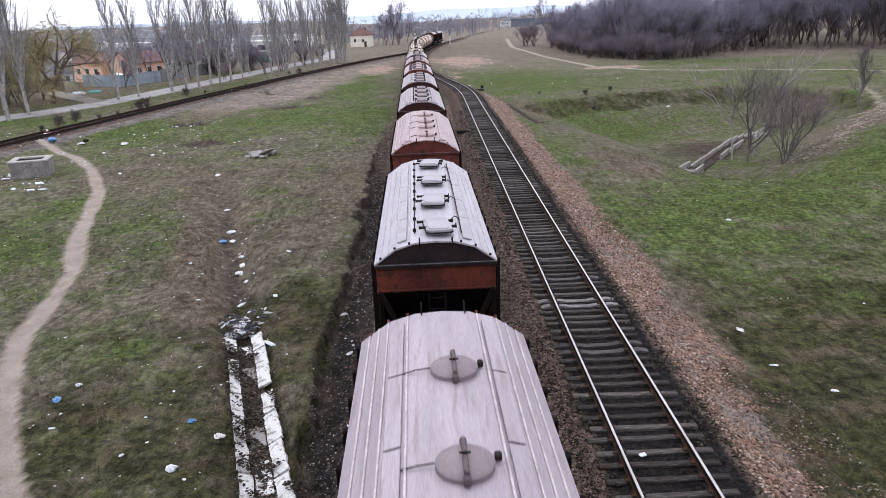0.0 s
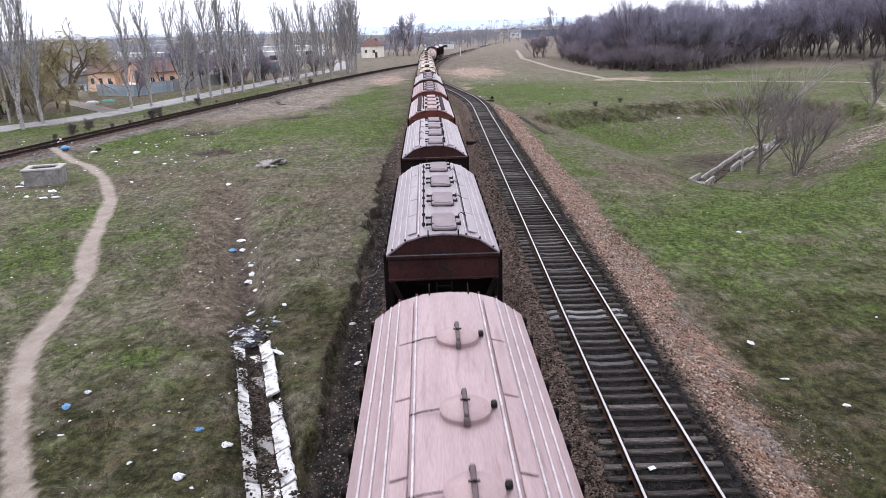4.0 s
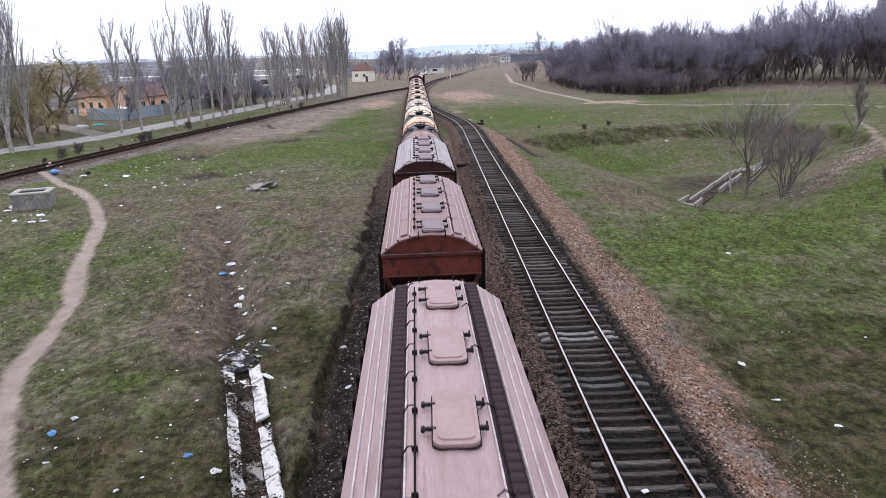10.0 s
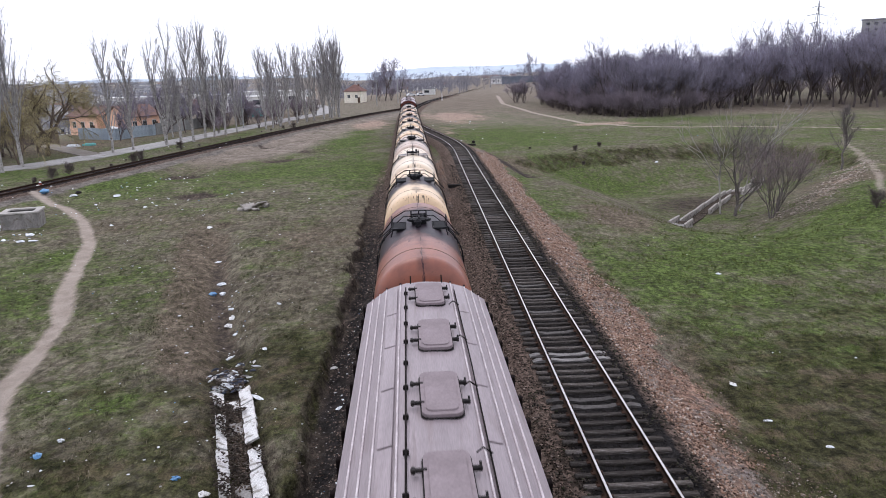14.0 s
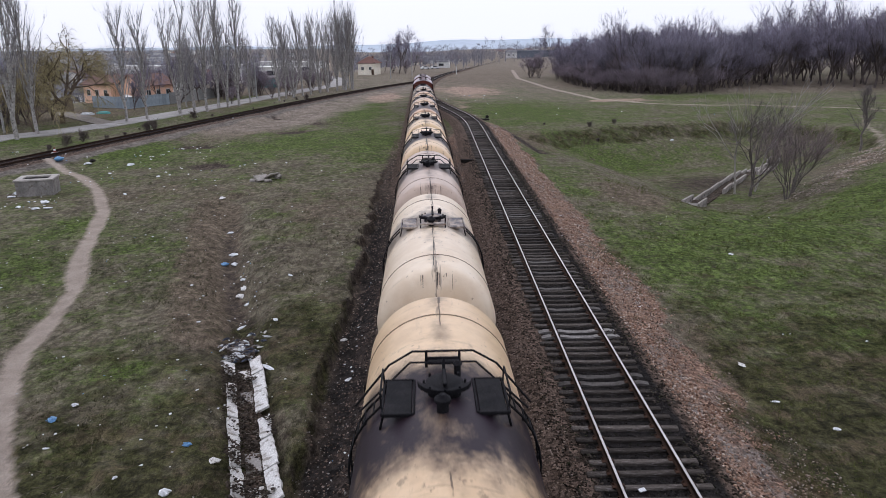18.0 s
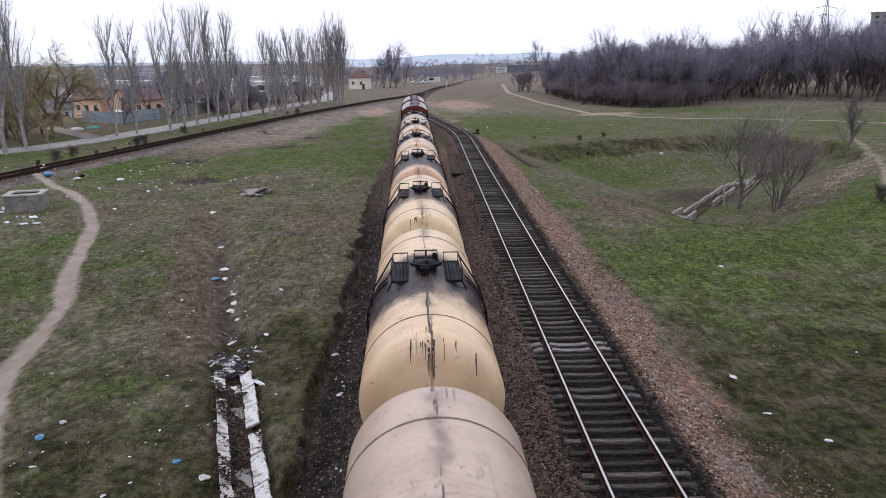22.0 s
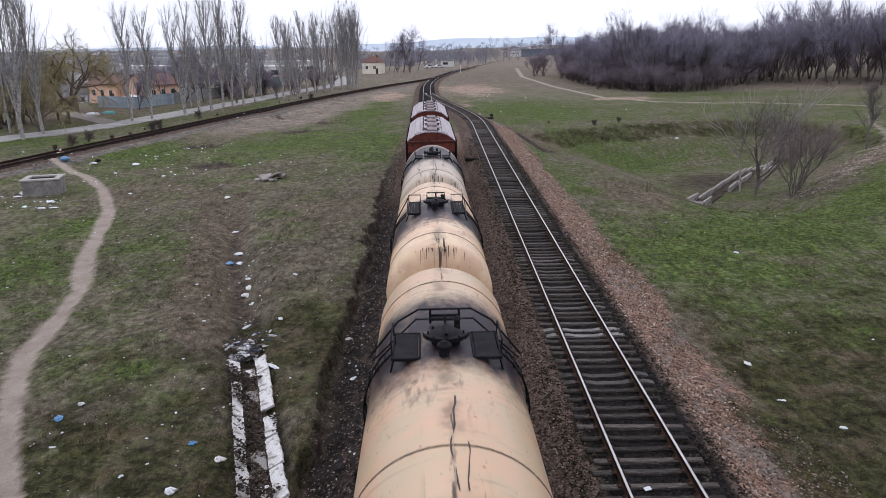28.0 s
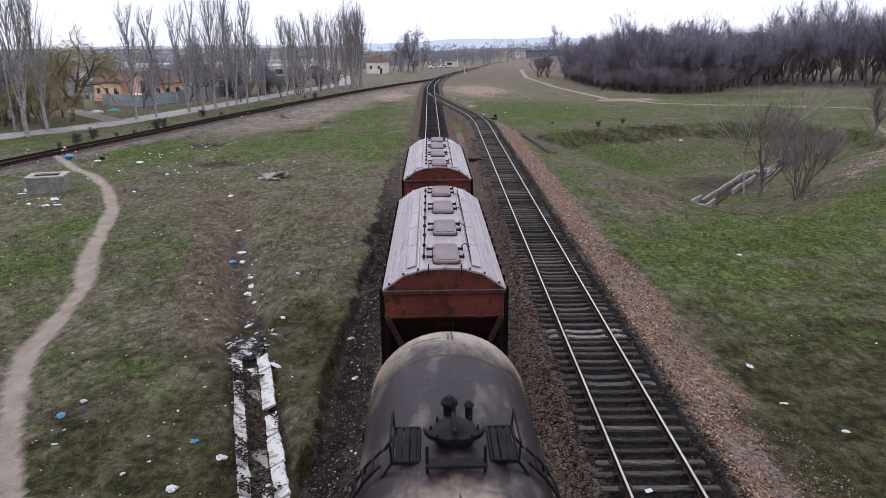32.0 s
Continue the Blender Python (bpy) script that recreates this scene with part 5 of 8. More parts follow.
        for x in (-0.33, 0.33):
            part("bench_leg", Shape().tube([(x, e - 0.45, TANK_Z + R - 0.03), (x, e - 0.40, TANK_Z + R + 0.16), (x, e, TANK_Z + R + 0.20)], 0.022, 6), M_OILY, car)
    else:
        part("step_board", Shape().box((0, lid_y - 0.78, TANK_Z + R + 0.09), (0.86, 0.22, 0.05), 0.012), fittings, car)
        for x in (-0.4, 0.4):
            part("step_leg", Shape().tube([(x, lid_y - 0.78, TANK_Z + R - 0.08), (x, lid_y - 0.78, TANK_Z + R + 0.36)], 0.026, 6), M_OILY, car)
    if patch:
        pt = Shape()
        rim_rng = random.Random(5)
        cols, radii = 72, (1.06, 0.90, 0.72, 0.50, 0.26, 0.05)
        ragged = [rim_rng.uniform(0.975, 1.01) for _ in range(cols)]
        vs = []
        for j, r0 in enumerate(radii):
            for i in range(cols):
                rr = r0 * (ragged[i] if j == 0 else 1)
                y = -TANK_HALF + 0.50 - float(np.interp(rr, [r for r, h in ends], [h for r, h in ends]))
                a = 2 * math.pi * i / cols
                vs.append((rr * math.sin(a), y - 0.012, TANK_Z + rr * math.cos(a)))
        pt.add(vs, [(j * cols + i, j * cols + (i + 1) % cols, (j + 1) * cols + (i + 1) % cols, (j + 1) * cols + i) for j in range(len(radii) - 1) for i in range(cols)])
        part("painted_patch", pt, patch, shell, "teal paint on the tank end", smooth=True)
    # frame, saddles, running gear
    part("centre_sill", Shape().box((0, 0, 1.02), (0.5, 10.6, 0.36), 0.03), M_FRAME, car)
    for s in (-1, 1):
        part("saddle", Shape().box((0, s * 3.9, 1.34), (2.2, 0.5, 0.36), 0.05), M_FRAME, car)
        part("head_stock", Shape().box((0, s * 5.33, 1.08), (2.8, 0.14, 0.40), 0.03), M_FRAME, car)
        part("end_platform", Shape().box((0, s * 5.15, 1.27), (2.6, 0.4, 0.05), 0.01), M_FRAME, car)
        bogie(car, s * 3.9, WHEEL_MESH, SIDE_MESH, BEAM_MESH)
    buffers(car, 6.01)
    return car


M_DRIP = surf("dried_oil_film", (0.020, 0.015, 0.014), (0.045, 0.030, 0.024), 0.5, 0.0, 4, 30, 0.05)


def oil_drips(car, seed, n, spread, longest, centre=0.0):
    """Thin upright drips down the near end of a tank."""
    rg = random.Random(seed)
    rims = ((0.82, 0.445), (1.11, 0.385), (1.32, 0.31), (1.46, 0.22), (1.555, 0.11), (1.60, 0.0), (TANK_R, -0.12))
    s = Shape()
    for _ in range(n):
        x = max(-1.25, min(1.25, centre + rg.gauss(0, spread)))
        w = rg.uniform(0.006, 0.020)
        z0 = math.sqrt(1.58 ** 2 - x * x) - rg.uniform(0, 0.10)
        ln = longest * rg.uniform(0.15, 1.0) ** 1.5
        vs = []
        for k in range(6):
            z = z0 - ln * k / 5
            y = -TANK_HALF + 0.50 - float(np.interp(math.hypot(x, z), [r for r, h in rims], [h for r, h in rims])) - 0.007
            ww = w * (1 - 0.7 * k / 5)
            vs += [(x - ww, y, TANK_Z + z), (x + ww, y, TANK_Z + z)]
        s.add(vs, [(2 * k, 2 * k + 1, 2 * k + 3, 2 * k + 2) for k in range(5)])
    part("oil_drips", s, M_DRIP, car, "dried oil drips down the tank end")


def oil_run(car, seed, angle, y0, y1, w=0.022, wander=1.2):
    """A thin run of oil along the crown from y0 to y1."""
    rg = random.Random(seed)
    n = max(4, int(abs(y1 - y0) / 0.22))
    vs, a = [], angle
    for k in range(n + 1):
        y = y0 + (y1 - y0) * k / n
        ww = math.degrees(w * rg.uniform(0.5, 1.2) / TANK_R)
        vs += [on_shell(a - ww, y, 0.006), on_shell(a + ww, y, 0.006)]
        a += rg.gauss(0, wander)
    part("oil_run", Shape().add(vs, [(2 * k, 2 * k + 1, 2 * k + 3, 2 * k + 2) for k in range(n)]), M_DRIP, car, "dried run of oil along the crown")


def roof_paint(name, c1, c2, c3):
    c3 = tuple(0.55 * a + 0.45 * b for a, b in zip(c2, c3))
    return surf(name, c1, c2, 0.34, 0.12, 1.1, 22, 0.10, c3=c3, detail=0.12, stretch=(2.6, 0.22, 1), rough2=0.55)


LILAC = roof_paint("dusty_lilac_roof", (0.385, 0.335, 0.362), (0.305, 0.262, 0.285), (0.26, 0.185, 0.185))
DULLLILAC = roof_paint("dull_lilac_roof", (0.30, 0.25, 0.262), (0.24, 0.20, 0.21), (0.22, 0.168, 0.168))
SILVER = roof_paint("pale_silver_roof", (0.475, 0.452, 0.485), (0.375, 0.355, 0.382), (0.38, 0.35, 0.37))
GREYROOF = roof_paint("mouse_grey_roof", (0.305, 0.255, 0.272), (0.24, 0.20, 0.212), (0.21, 0.168, 0.175))
PINK = roof_paint("faded_pink_roof", (0.38, 0.275, 0.275), (0.315, 0.222, 0.222), (0.265, 0.165, 0.16))
ROSE = roof_paint("faded_rust_roof", (0.205, 0.108, 0.103), (0.245, 0.155, 0.153), (0.23, 0.12, 0.113))
RIB_PALE = surf("worn_bright_seam", (0.56, 0.50, 0.51), (0.38, 0.32, 0.33), 0.5, 0.1, 3, 30, 0.1)
RIB_ROSE = surf("worn_rose_seam", (0.56, 0.46, 0.46), (0.40, 0.28, 0.28), 0.5, 0.1, 3, 30, 0.1)
RUST = surf("rust_brown_paint", (0.155, 0.046, 0.034), (0.092, 0.030, 0.024), 0.6, 0.0, 1.2, 24, 0.2, c3=(0.06, 0.028, 0.022))
ORANGE = surf("orange_brown_paint", (0.150, 0.040, 0.026), (0.060, 0.022, 0.017), 0.6, 0.0, 1.2, 24, 0.2, c3=(0.07, 0.03, 0.022))
DARKRUST = surf("dark_maroon_paint", (0.060, 0.024, 0.022), (0.034, 0.016, 0.015), 0.6, 0.0, 1.2, 24, 0.2, c3=(0.03, 0.02, 0.02))
DARKCAP = surf("dark_brown_panel", (0.036, 0.024, 0.024), (0.022, 0.017, 0.018), 0.6, 0.0, 1.5, 24, 0.2)
LIDGREY = surf("dusty_lid", (0.275, 0.228, 0.238), (0.22, 0.18, 0.188), 0.6, 0.1, 2, 24, 0.1, detail=0.1)
LIDBAR = surf("dusty_dark_bar", (0.15, 0.115, 0.118), (0.10, 0.075, 0.078), 0.6, 0.1, 2, 24, 0.1)
LIDPALE = surf("pale_lid", (0.40, 0.375, 0.395), (0.32, 0.30, 0.315), 0.5, 0.1, 2, 24, 0.1, detail=0.1)
LIDPINK = surf("pink_lid", (0.38, 0.27, 0.265), (0.31, 0.215, 0.21), 0.55, 0.1, 2, 24, 0.1, detail=0.1)

OIL = (0.019, 0.011, 0.018)
CREAM, CREAM2 = (0.745, 0.545, 0.345), (0.65, 0.46, 0.28)
IVORY, IVORY2 = (0.78, 0.65, 0.50), (0.70, 0.56, 0.41)
TAN, TAN2 = (0.63, 0.41, 0.265), (0.53, 0.33, 0.205)
BLUSH, BLUSH2 = (0.54, 0.415, 0.335), (0.46, 0.345, 0.275)

GAP_H, GAP_K = 14.72, 12.02
CARS = []


def couple(car, at):
    CARS.append((car, at - (0.22 if car.name.startswith("hopper") else 0.0)))


couple(hopper("covered hopper wagon with lilac-grey roof and round hatches", LILAC, RUST, LIDGREY, "round", -1, "roof", ribs=RIB_PALE), 0)
couple(hopper("covered hopper wagon with silver roof, lids ajar and sooty brown end", SILVER, ORANGE, LIDPALE, "square", -1, "pale", dark_cap=DARKCAP, ribs=RIB_PALE, ajar=4.0), GAP_H)
couple(hopper("covered hopper wagon with pinkish roof, round hatches and rust-brown end", PINK, RUST, LIDPINK, "round", -1, "roof", ribs=RIB_PALE), 2 * GAP_H)
couple(hopper("covered hopper wagon with grey roof and dark maroon end", GREYROOF, DARKRUST, LIDGREY, "square", -1, "roof", ribs=RIB_PALE), 3 * GAP_H)
couple(hopper("covered hopper wagon with mouse-grey roof and blackened end", GREYROOF, DARKRUST, LIDGREY, "square", 1, "roof", dark_cap=DARKRUST, ribs=RIB_PALE), 4 * GAP_H)
couple(hopper("covered hopper wagon with pink roof and black mesh walkways", PINK, RUST, LIDPINK, "square", -1, "mesh", ribs=RIB_PALE), 5 * GAP_H)
couple(hopper("covered hopper wagon with faded rust-pink roof and brown end", ROSE, RUST, LIDGREY, "square", -1, "roof", ribs=RIB_ROSE), 6 * GAP_H)
couple(hopper("covered hopper wagon with grey-lilac roof and dark brown end", DULLLILAC, DARKRUST, LIDGREY, "square", -1, "roof", ribs=RIB_PALE), 7 * GAP_H)
first_tank = 7 * GAP_H + GAP_H / 2 + GAP_K / 2
TEAL_PAINT = surf("scuffed_teal_paint", (0.035, 0.185, 0.215), (0.055, 0.235, 0.255), 0.45, 0, 3, 30, 0.1, c3=(0.020, 0.08, 0.10))
TANKS = (
    ("orange oil tank wagon blackened round its hatch", (0.27, 0.082, 0.045), (0.20, 0.062, 0.038), 2.7, 0.35, "arch", None, 0.9),
    ("cream oil tank wagon with black oil stain and arched railing", CREAM, CREAM2, 1.5, 0.5, "arch", None, 0.1),
    ("ivory oil tank wagon with a few oil smears", IVORY, IVORY2, 0.85, 0.45, "low", None, 0.85),
    ("pinkish-grey oil tank wagon with teal patch on its end", BLUSH, BLUSH2, 0.95, 0.6, "arch", TEAL_PAINT, 0.1),
    ("cream oil tank wagon with black oil stain under its platforms", CREAM, CREAM2, 1.75, 0.6, "plates", None, 0.1),
    ("yellow-cream oil tank wagon with dark oily hatch", (0.735, 0.54, 0.315), CREAM2, 1.3, 0.4, "plates", None, 0.2),
    ("tan oil tank wagon black with oil over half its length", TAN, TAN2, 2.6, 0.8, "wide", None, -0.6),
    ("tan oil tank wagon with smeared dark crown", TAN, (0.56, 0.42, 0.27), 1.7, 0.7, "arch", None, 0.9),
    ("cream oil tank wagon with streaked black oil runs", CREAM, TAN, 1.55, 1.0, "wide", None, 0.0),
    ("grey-cream oil tank wagon blackened at one end", (0.53, 0.43, 0.33), (0.43, 0.34, 0.255), 2.55, 0.9, "front", None, 1.55),
)
# dried oil: drips down the near ends, and runs along the crowns
DRIPS = {1: ((1, 12, 0.22, 0.5, 0.05), (2, 10, 0.6, 0.12, 0.0)), 2: ((3, 6, 0.30, 0.5, 0.05),), 3: ((4, 9, 0.25, 0.4, 0.0),), 4: ((5, 11, 0.38, 0.45, 0.0), (6, 8, 0.04, 1.1, 0.0)), 5: ((7, 8, 0.10, 0.45, -0.28),),
         7: ((8, 4, 0.25, 0.5, 0.1),), 8: ((9, 18, 0.42, 0.6, 0.0), (10, 8, 0.5, 0.2, 0.0)), 9: ((11, 11, 0.55, 0.6, 0.0), (12, 8, 0.08, 0.8, 0.9))}
RUNS = {2: ((1, 1.0, 4.6, -4.7, 0.014, 0.25),), 4: ((2, 0.0, -1.2, -4.8, 0.05, 0.2),), 5: ((3, 1.5, -3.4, -4.8, 0.012, 0.2),), 6: ((4, 2.5, 4.8, 2.2, 0.022, 0.6),), 7: ((5, 3.0, -2.2, -4.8, 0.016, 0.9), (6, 8.0, -3.6, -4.8, 0.012, 1.0)),
        8: ((7, -4.0, -3.9, -4.8, 0.016, 0.8),), 9: ((8, 1.0, -0.6, -4.9, 0.02, 0.8), (9, -20.0, -0.6, -4.9, 0.018, 2.2), (10, 20.0, -0.9, -2.6, 0.016, 2.4))}
for i, (label, p1, p2, reach, streak, kind, patch, bias) in enumerate(TANKS):
    depth = {2: 0.72, 3: 0.86, 5: 0.92}.get(i, 1.0)
    ahead = (0.5, 0.7, 0.65, 0.6, 0.8, 0.8, 0.75, 0.5, 0.6, 0.1)[i]
    paint = shell_paint("tank_paint", p1, p2, OIL, reach, streak, i + 1, bias=bias + 0.4 - ahead, depth=depth)
    car = tank_wagon(label, paint, M_SMEARED if i == 2 else M_OILY, kind, lid_y=(0.8, 0.85, 0.95, 0.5, 0.82, 0.9, 0.8, 0.55, 0.78, 0.85)[i] - ahead, patch=patch)
    for seed, drips, spread, longest, centre in DRIPS.get(i, ()):
        oil_drips(car, seed, drips, spread, longest, centre)
    for seed, angle, y0, y1, w, wander in RUNS.get(i, ()):
        oil_run(car, seed, angle, y0, y1, w, wander)
    couple(car, first_tank + i * GAP_K + ahead)
last_group = first_tank + 9 * GAP_K + GAP_K / 2 + GAP_H / 2
couple(hopper("covered hopper wagon with lilac roof and rust-brown end", LILAC, RUST, LIDGREY, "square", -1, "roof", ribs=RIB_PALE), last_group)
couple(hopper("last covered hopper wagon with pale lilac roof", LILAC, RUST, LIDGREY, "square", -1, "roof", ribs=RIB_PALE), last_group + GAP_H)


# ---- gutter, walls and other concrete in the meadow ----
def build_gutter():
    """A broken concrete gutter: sloping side slabs, rubbish and leaves on its floor."""
    g = thing("drainage_gutter", "broken pale concrete gutter choked with leaves and rubbish", "gutter")
    rng = random.Random(4)
    a, b = Vector((-6.35, 22.4, 0)), Vector((-3.2, 11.4, 0))
    run = b - a
    length = run.length
    turn = math.atan2(run.y, run.x)
    across = Vector((-run.y, run.x, 0)).normalized()
    # slabs along each side: where each starts and ends (share of the run) and its width
    for side, rows in ((1, ((0.00, 0.10, 0.44), (0.105, 0.215, 0.46), (0.22, 0.33, 0.45), (0.37, 0.47, 0.40), (0.475, 0.60, 0.44), (0.605, 0.73, 0.42), (0.735, 0.86, 0.44), (0.865, 1.0, 0.44))),
                       (-1, ((0.005, 0.085, 0.40), (0.15, 0.235, 0.36), (0.24, 0.345, 0.34), (0.35, 0.46, 0.36), (0.465, 0.58, 0.35), (0.585, 0.70, 0.36), (0.705, 0.85, 0.36), (0.855, 1.0, 0.36)))):
        for u0, u1, w in rows:
            m = a + run * ((u0 + u1) / 2) + across * side * (0.44 + rng.uniform(-0.015, 0.015))
            ln, hw, k = length * (u1 - u0) - 0.02, w / 2, 9
            # an irregular, chipped outline
            ring = [(-ln / 2 + ln * i / k, -hw + rng.uniform(0, 0.035)) for i in range(k + 1)] + [(ln / 2 - ln * i / k, hw - rng.uniform(0, 0.05)) for i in range(k + 1)]
            part("gutter_slab", Shape().slab(ring, -0.035, 0.035), M_PALE, g, at=Matrix.Translation(m + Vector((0, 0, -1.01 + rng.uniform(-0.015, 0.015)))) @ Matrix.Rotation(turn + rng.uniform(-0.02, 0.02), 4, "Z") @ Matrix.Rotation(side * 0.42 + rng.uniform(-0.05, 0.05), 4, "X"))
    for u0, u1, m_floor in ((0.06, 0.12, M_PALE), (0.20, 0.27, M_CONCRETE), (0.52, 0.60, M_CONCRETE), (0.66, 0.78, M_PALE), (0.80, 0.98, M_PALE)):
        m = a + run * ((u0 + u1) / 2)
        part("gutter_floor", Shape().box((0, 0, 0), (length * (u1 - u0), 0.40, 0.06), 0.015), m_floor, g, at=Matrix.Translation(m + Vector((0, 0, -1.10))) @ Matrix.Rotation(turn, 4, "Z"))
    return g


build_gutter()


def blob(rng, sx, sy, sz, n=7, rows=4, rag=0.35):
    """A crumpled lump resting on z = 0."""
    s = Shape()
    vs = []
    for j in range(rows + 1):
        a = math.pi * j / rows
        for k in range(n):
            w = 2 * math.pi * k / n
            r = 1 + rng.uniform(-rag, rag)
            vs.append((sx / 2 * math.sin(a) * math.cos(w) * r, sy / 2 * math.sin(a) * math.sin(w) * r, max(0.0, sz / 2 * (1 + math.cos(a) * (1 + rng.uniform(-rag, rag))))))
    fs = [(j * n + k, j * n + (k + 1) % n, (j + 1) * n + (k + 1) % n, (j + 1) * n + k) for j in range(rows) for k in range(n)]
    return s.add(vs, fs)


def drop(ob, x, y, turn=0.0, lift=0.0):
    ob.matrix_basis = pose(x, y, land(x, y) + lift, 0, 0, turn)
    return ob


rng = random.Random(11)
LITTER = (("cardboard_piece", "torn pale cardboard lying in the grass", (0.42, 0.34, 0.08), (-5.6, 16.2), M_PALE), ("plastic_bag", "crumpled blue plastic bag in the grass", (0.36, 0.26, 0.14), (-6.5, 16.9), M_BLUE),
          ("plastic_bag", "large crumpled white plastic bag", (0.42, 0.34, 0.18), (-6.3, 14.7), M_LITTER), ("plastic_bag", "crumpled blue plastic bag beside the footpath", (0.45, 0.3, 0.15), (-10.7, 18.2), M_BLUE),
          ("plastic_bag", "small white plastic bag in dry grass", (0.26, 0.24, 0.16), (-10.5, 19.1), M_LITTER), ("paper_scrap", "white paper scrap on the turf", (0.25, 0.12, 0.05), (-10.2, 16.8), M_LITTER),
          ("paper_scrap", "white paper scrap on the turf", (0.20, 0.16, 0.06), (-7.8, 15.4), M_LITTER), ("plastic_sheet", "torn strip of white plastic sheet", (0.85, 0.26, 0.10), (-5.3, 21.7), M_LITTER),
          ("polystyrene_slab", "white polystyrene slab by the ballast", (0.34, 0.24, 0.10), (-2.6, 21.3), M_LITTER), ("plastic_bag", "dirty white bag by the ballast", (0.40, 0.25, 0.12), (-3.1, 24.6), M_PALE),
          ("plastic_bag", "blue and white bag in the ditch", (0.55, 0.42, 0.2), (-10.5, 35.6), M_BLUE), ("plastic_bag", "white bag in the ditch", (0.50, 0.4, 0.2), (-10.0, 35.6), M_LITTER),
          ("plastic_bag", "white bag in the ditch", (0.55, 0.5, 0.2), (-10.5, 37.4), M_LITTER), ("plastic_bag", "pale rag in the ditch", (0.6, 0.5, 0.15), (-8.5, 31.4), M_PALE),
          ("paper_scrap", "white scrap on the grass", (0.30, 0.22, 0.08), (11.6, 17.3), M_LITTER), ("paper_scrap", "white scrap on the grass", (0.4, 0.3, 0.1), (15.8, 34.2), M_LITTER),
          ("paper_scrap", "dirty white scrap by the gravel", (0.5, 0.3, 0.12), (10.7, 21.4), M_PALE), ("paper_scrap", "white scrap by the gravel", (0.36, 0.16, 0.06), (10.6, 18.9), M_LITTER),
          ("plastic_bottle_heap", "white scrap in the pit", (0.6, 0.5, 0.3), (33.8, 94.2), M_LITTER), ("plastic_bag", "bright blue bag by the footpath", (1.1, 0.8, 0.5), (-33.4, 65.2), M_BLUE),
          ("plastic_bag", "white rag in the ditch", (0.45, 0.35, 0.12), (-8.8, 32.5), M_LITTER),
          ("plastic_sheet", "crumpled dirty plastic sheet in the ditch", (0.42, 0.75, 0.14), (-8.5, 30.7), M_PALE),
          ("plastic_bag", "small white bag in the ditch", (0.4, 0.25, 0.12), (-7.9, 29.4), M_LITTER),
          ("plastic_sheet", "twisted strip of pale plastic in the ditch", (0.75, 0.22, 0.1), (-7.6, 27.0), M_LITTER),
          ("plastic_bag", "torn white bag on the brown bank", (0.34, 0.25, 0.1), (-5.9, 25.9), M_LITTER),
          ("paper_scrap", "white paper scrap on the brown bank", (0.36, 0.2, 0.08), (-6.3, 31.4), M_LITTER),
          ("plastic_bag", "white bag at the head of the ditch", (0.55, 0.3, 0.12), (-11.9, 42.1), M_LITTER),
          ("cardboard_piece", "pale cardboard scrap at the head of the ditch", (0.9, 0.5, 0.12), (-14.4, 49.7), M_PALE),
          ("paper_scrap", "white paper scrap on the turf", (0.22, 0.16, 0.06), (-8.9, 25.9), M_LITTER),
          ("paper_scrap", "white paper scrap on the turf", (0.22, 0.16, 0.06), (-10.6, 30.5), M_LITTER),
          ("plastic_bag", "white bags dumped below the concrete box", (0.85, 0.6, 0.22), (-26.4, 48.7), M_LITTER),
          ("plastic_bag", "crushed white bag below the concrete box", (0.75, 0.45, 0.14), (-25.2, 46.7), M_LITTER),
          ("plastic_bag", "white bag below the concrete box", (0.55, 0.4, 0.15), (-26.0, 46.7), M_LITTER),
          ("plastic_bag", "white bags dumped beside the concrete box", (0.8, 0.6, 0.24), (-30.0, 51.9), M_LITTER),
          ("plastic_bag", "white bag beside the concrete box", (0.6, 0.5, 0.16), (-29.6, 50.4), M_LITTER),
          ("plastic_bag", "crumpled white bag in the grass by the box", (0.6, 0.4, 0.14), (-27.3, 47.1), M_LITTER),
          ("plastic_bag", "white bags dumped in the hollow", (0.9, 0.7, 0.22), (-27.0, 65.2), M_LITTER),
          ("plastic_bag", "white bag by the footpath", (0.7, 0.5, 0.2), (-31.1, 65.7), M_LITTER),
          ("plastic_bag", "black bag by the footpath", (0.7, 0.6, 0.3), (-31.0, 66.6), M_BLACK),
          ("plastic_bag", "white bag in the meadow", (0.5, 0.4, 0.12), (-22.1, 58.7), M_LITTER),
          ("paper_scrap", "white scraps in the meadow", (0.7, 0.3, 0.08), (-21.9, 51.3), M_LITTER),
          ("paper_scrap", "white scraps in the meadow", (0.6, 0.3, 0.08), (-26.9, 60.6), M_LITTER))
for name, label, size, (x, y), m in LITTER:
    k = 0.72 if y < 30 else 0.85
    ob = tagged(part(name, blob(rng, size[0] * k, size[1] * k, size[2] * k, 8, 5, 0.42), m), label, "litter", "litter")
    drop(ob, x, y, rng.uniform(0, 180), -0.01)
scrap = tagged(part("paper_scrap", Shape().box((0, 0, 0.02), (0.17, 0.11, 0.025), 0.006, Matrix.Rotation(0.12, 3, "X")), M_LITTER), "white paper scrap between the sleepers", "litter", "litter")
scrap.matrix_basis = pose(4.75, 13.35, -0.205, 0, 0, 20)
bases = []
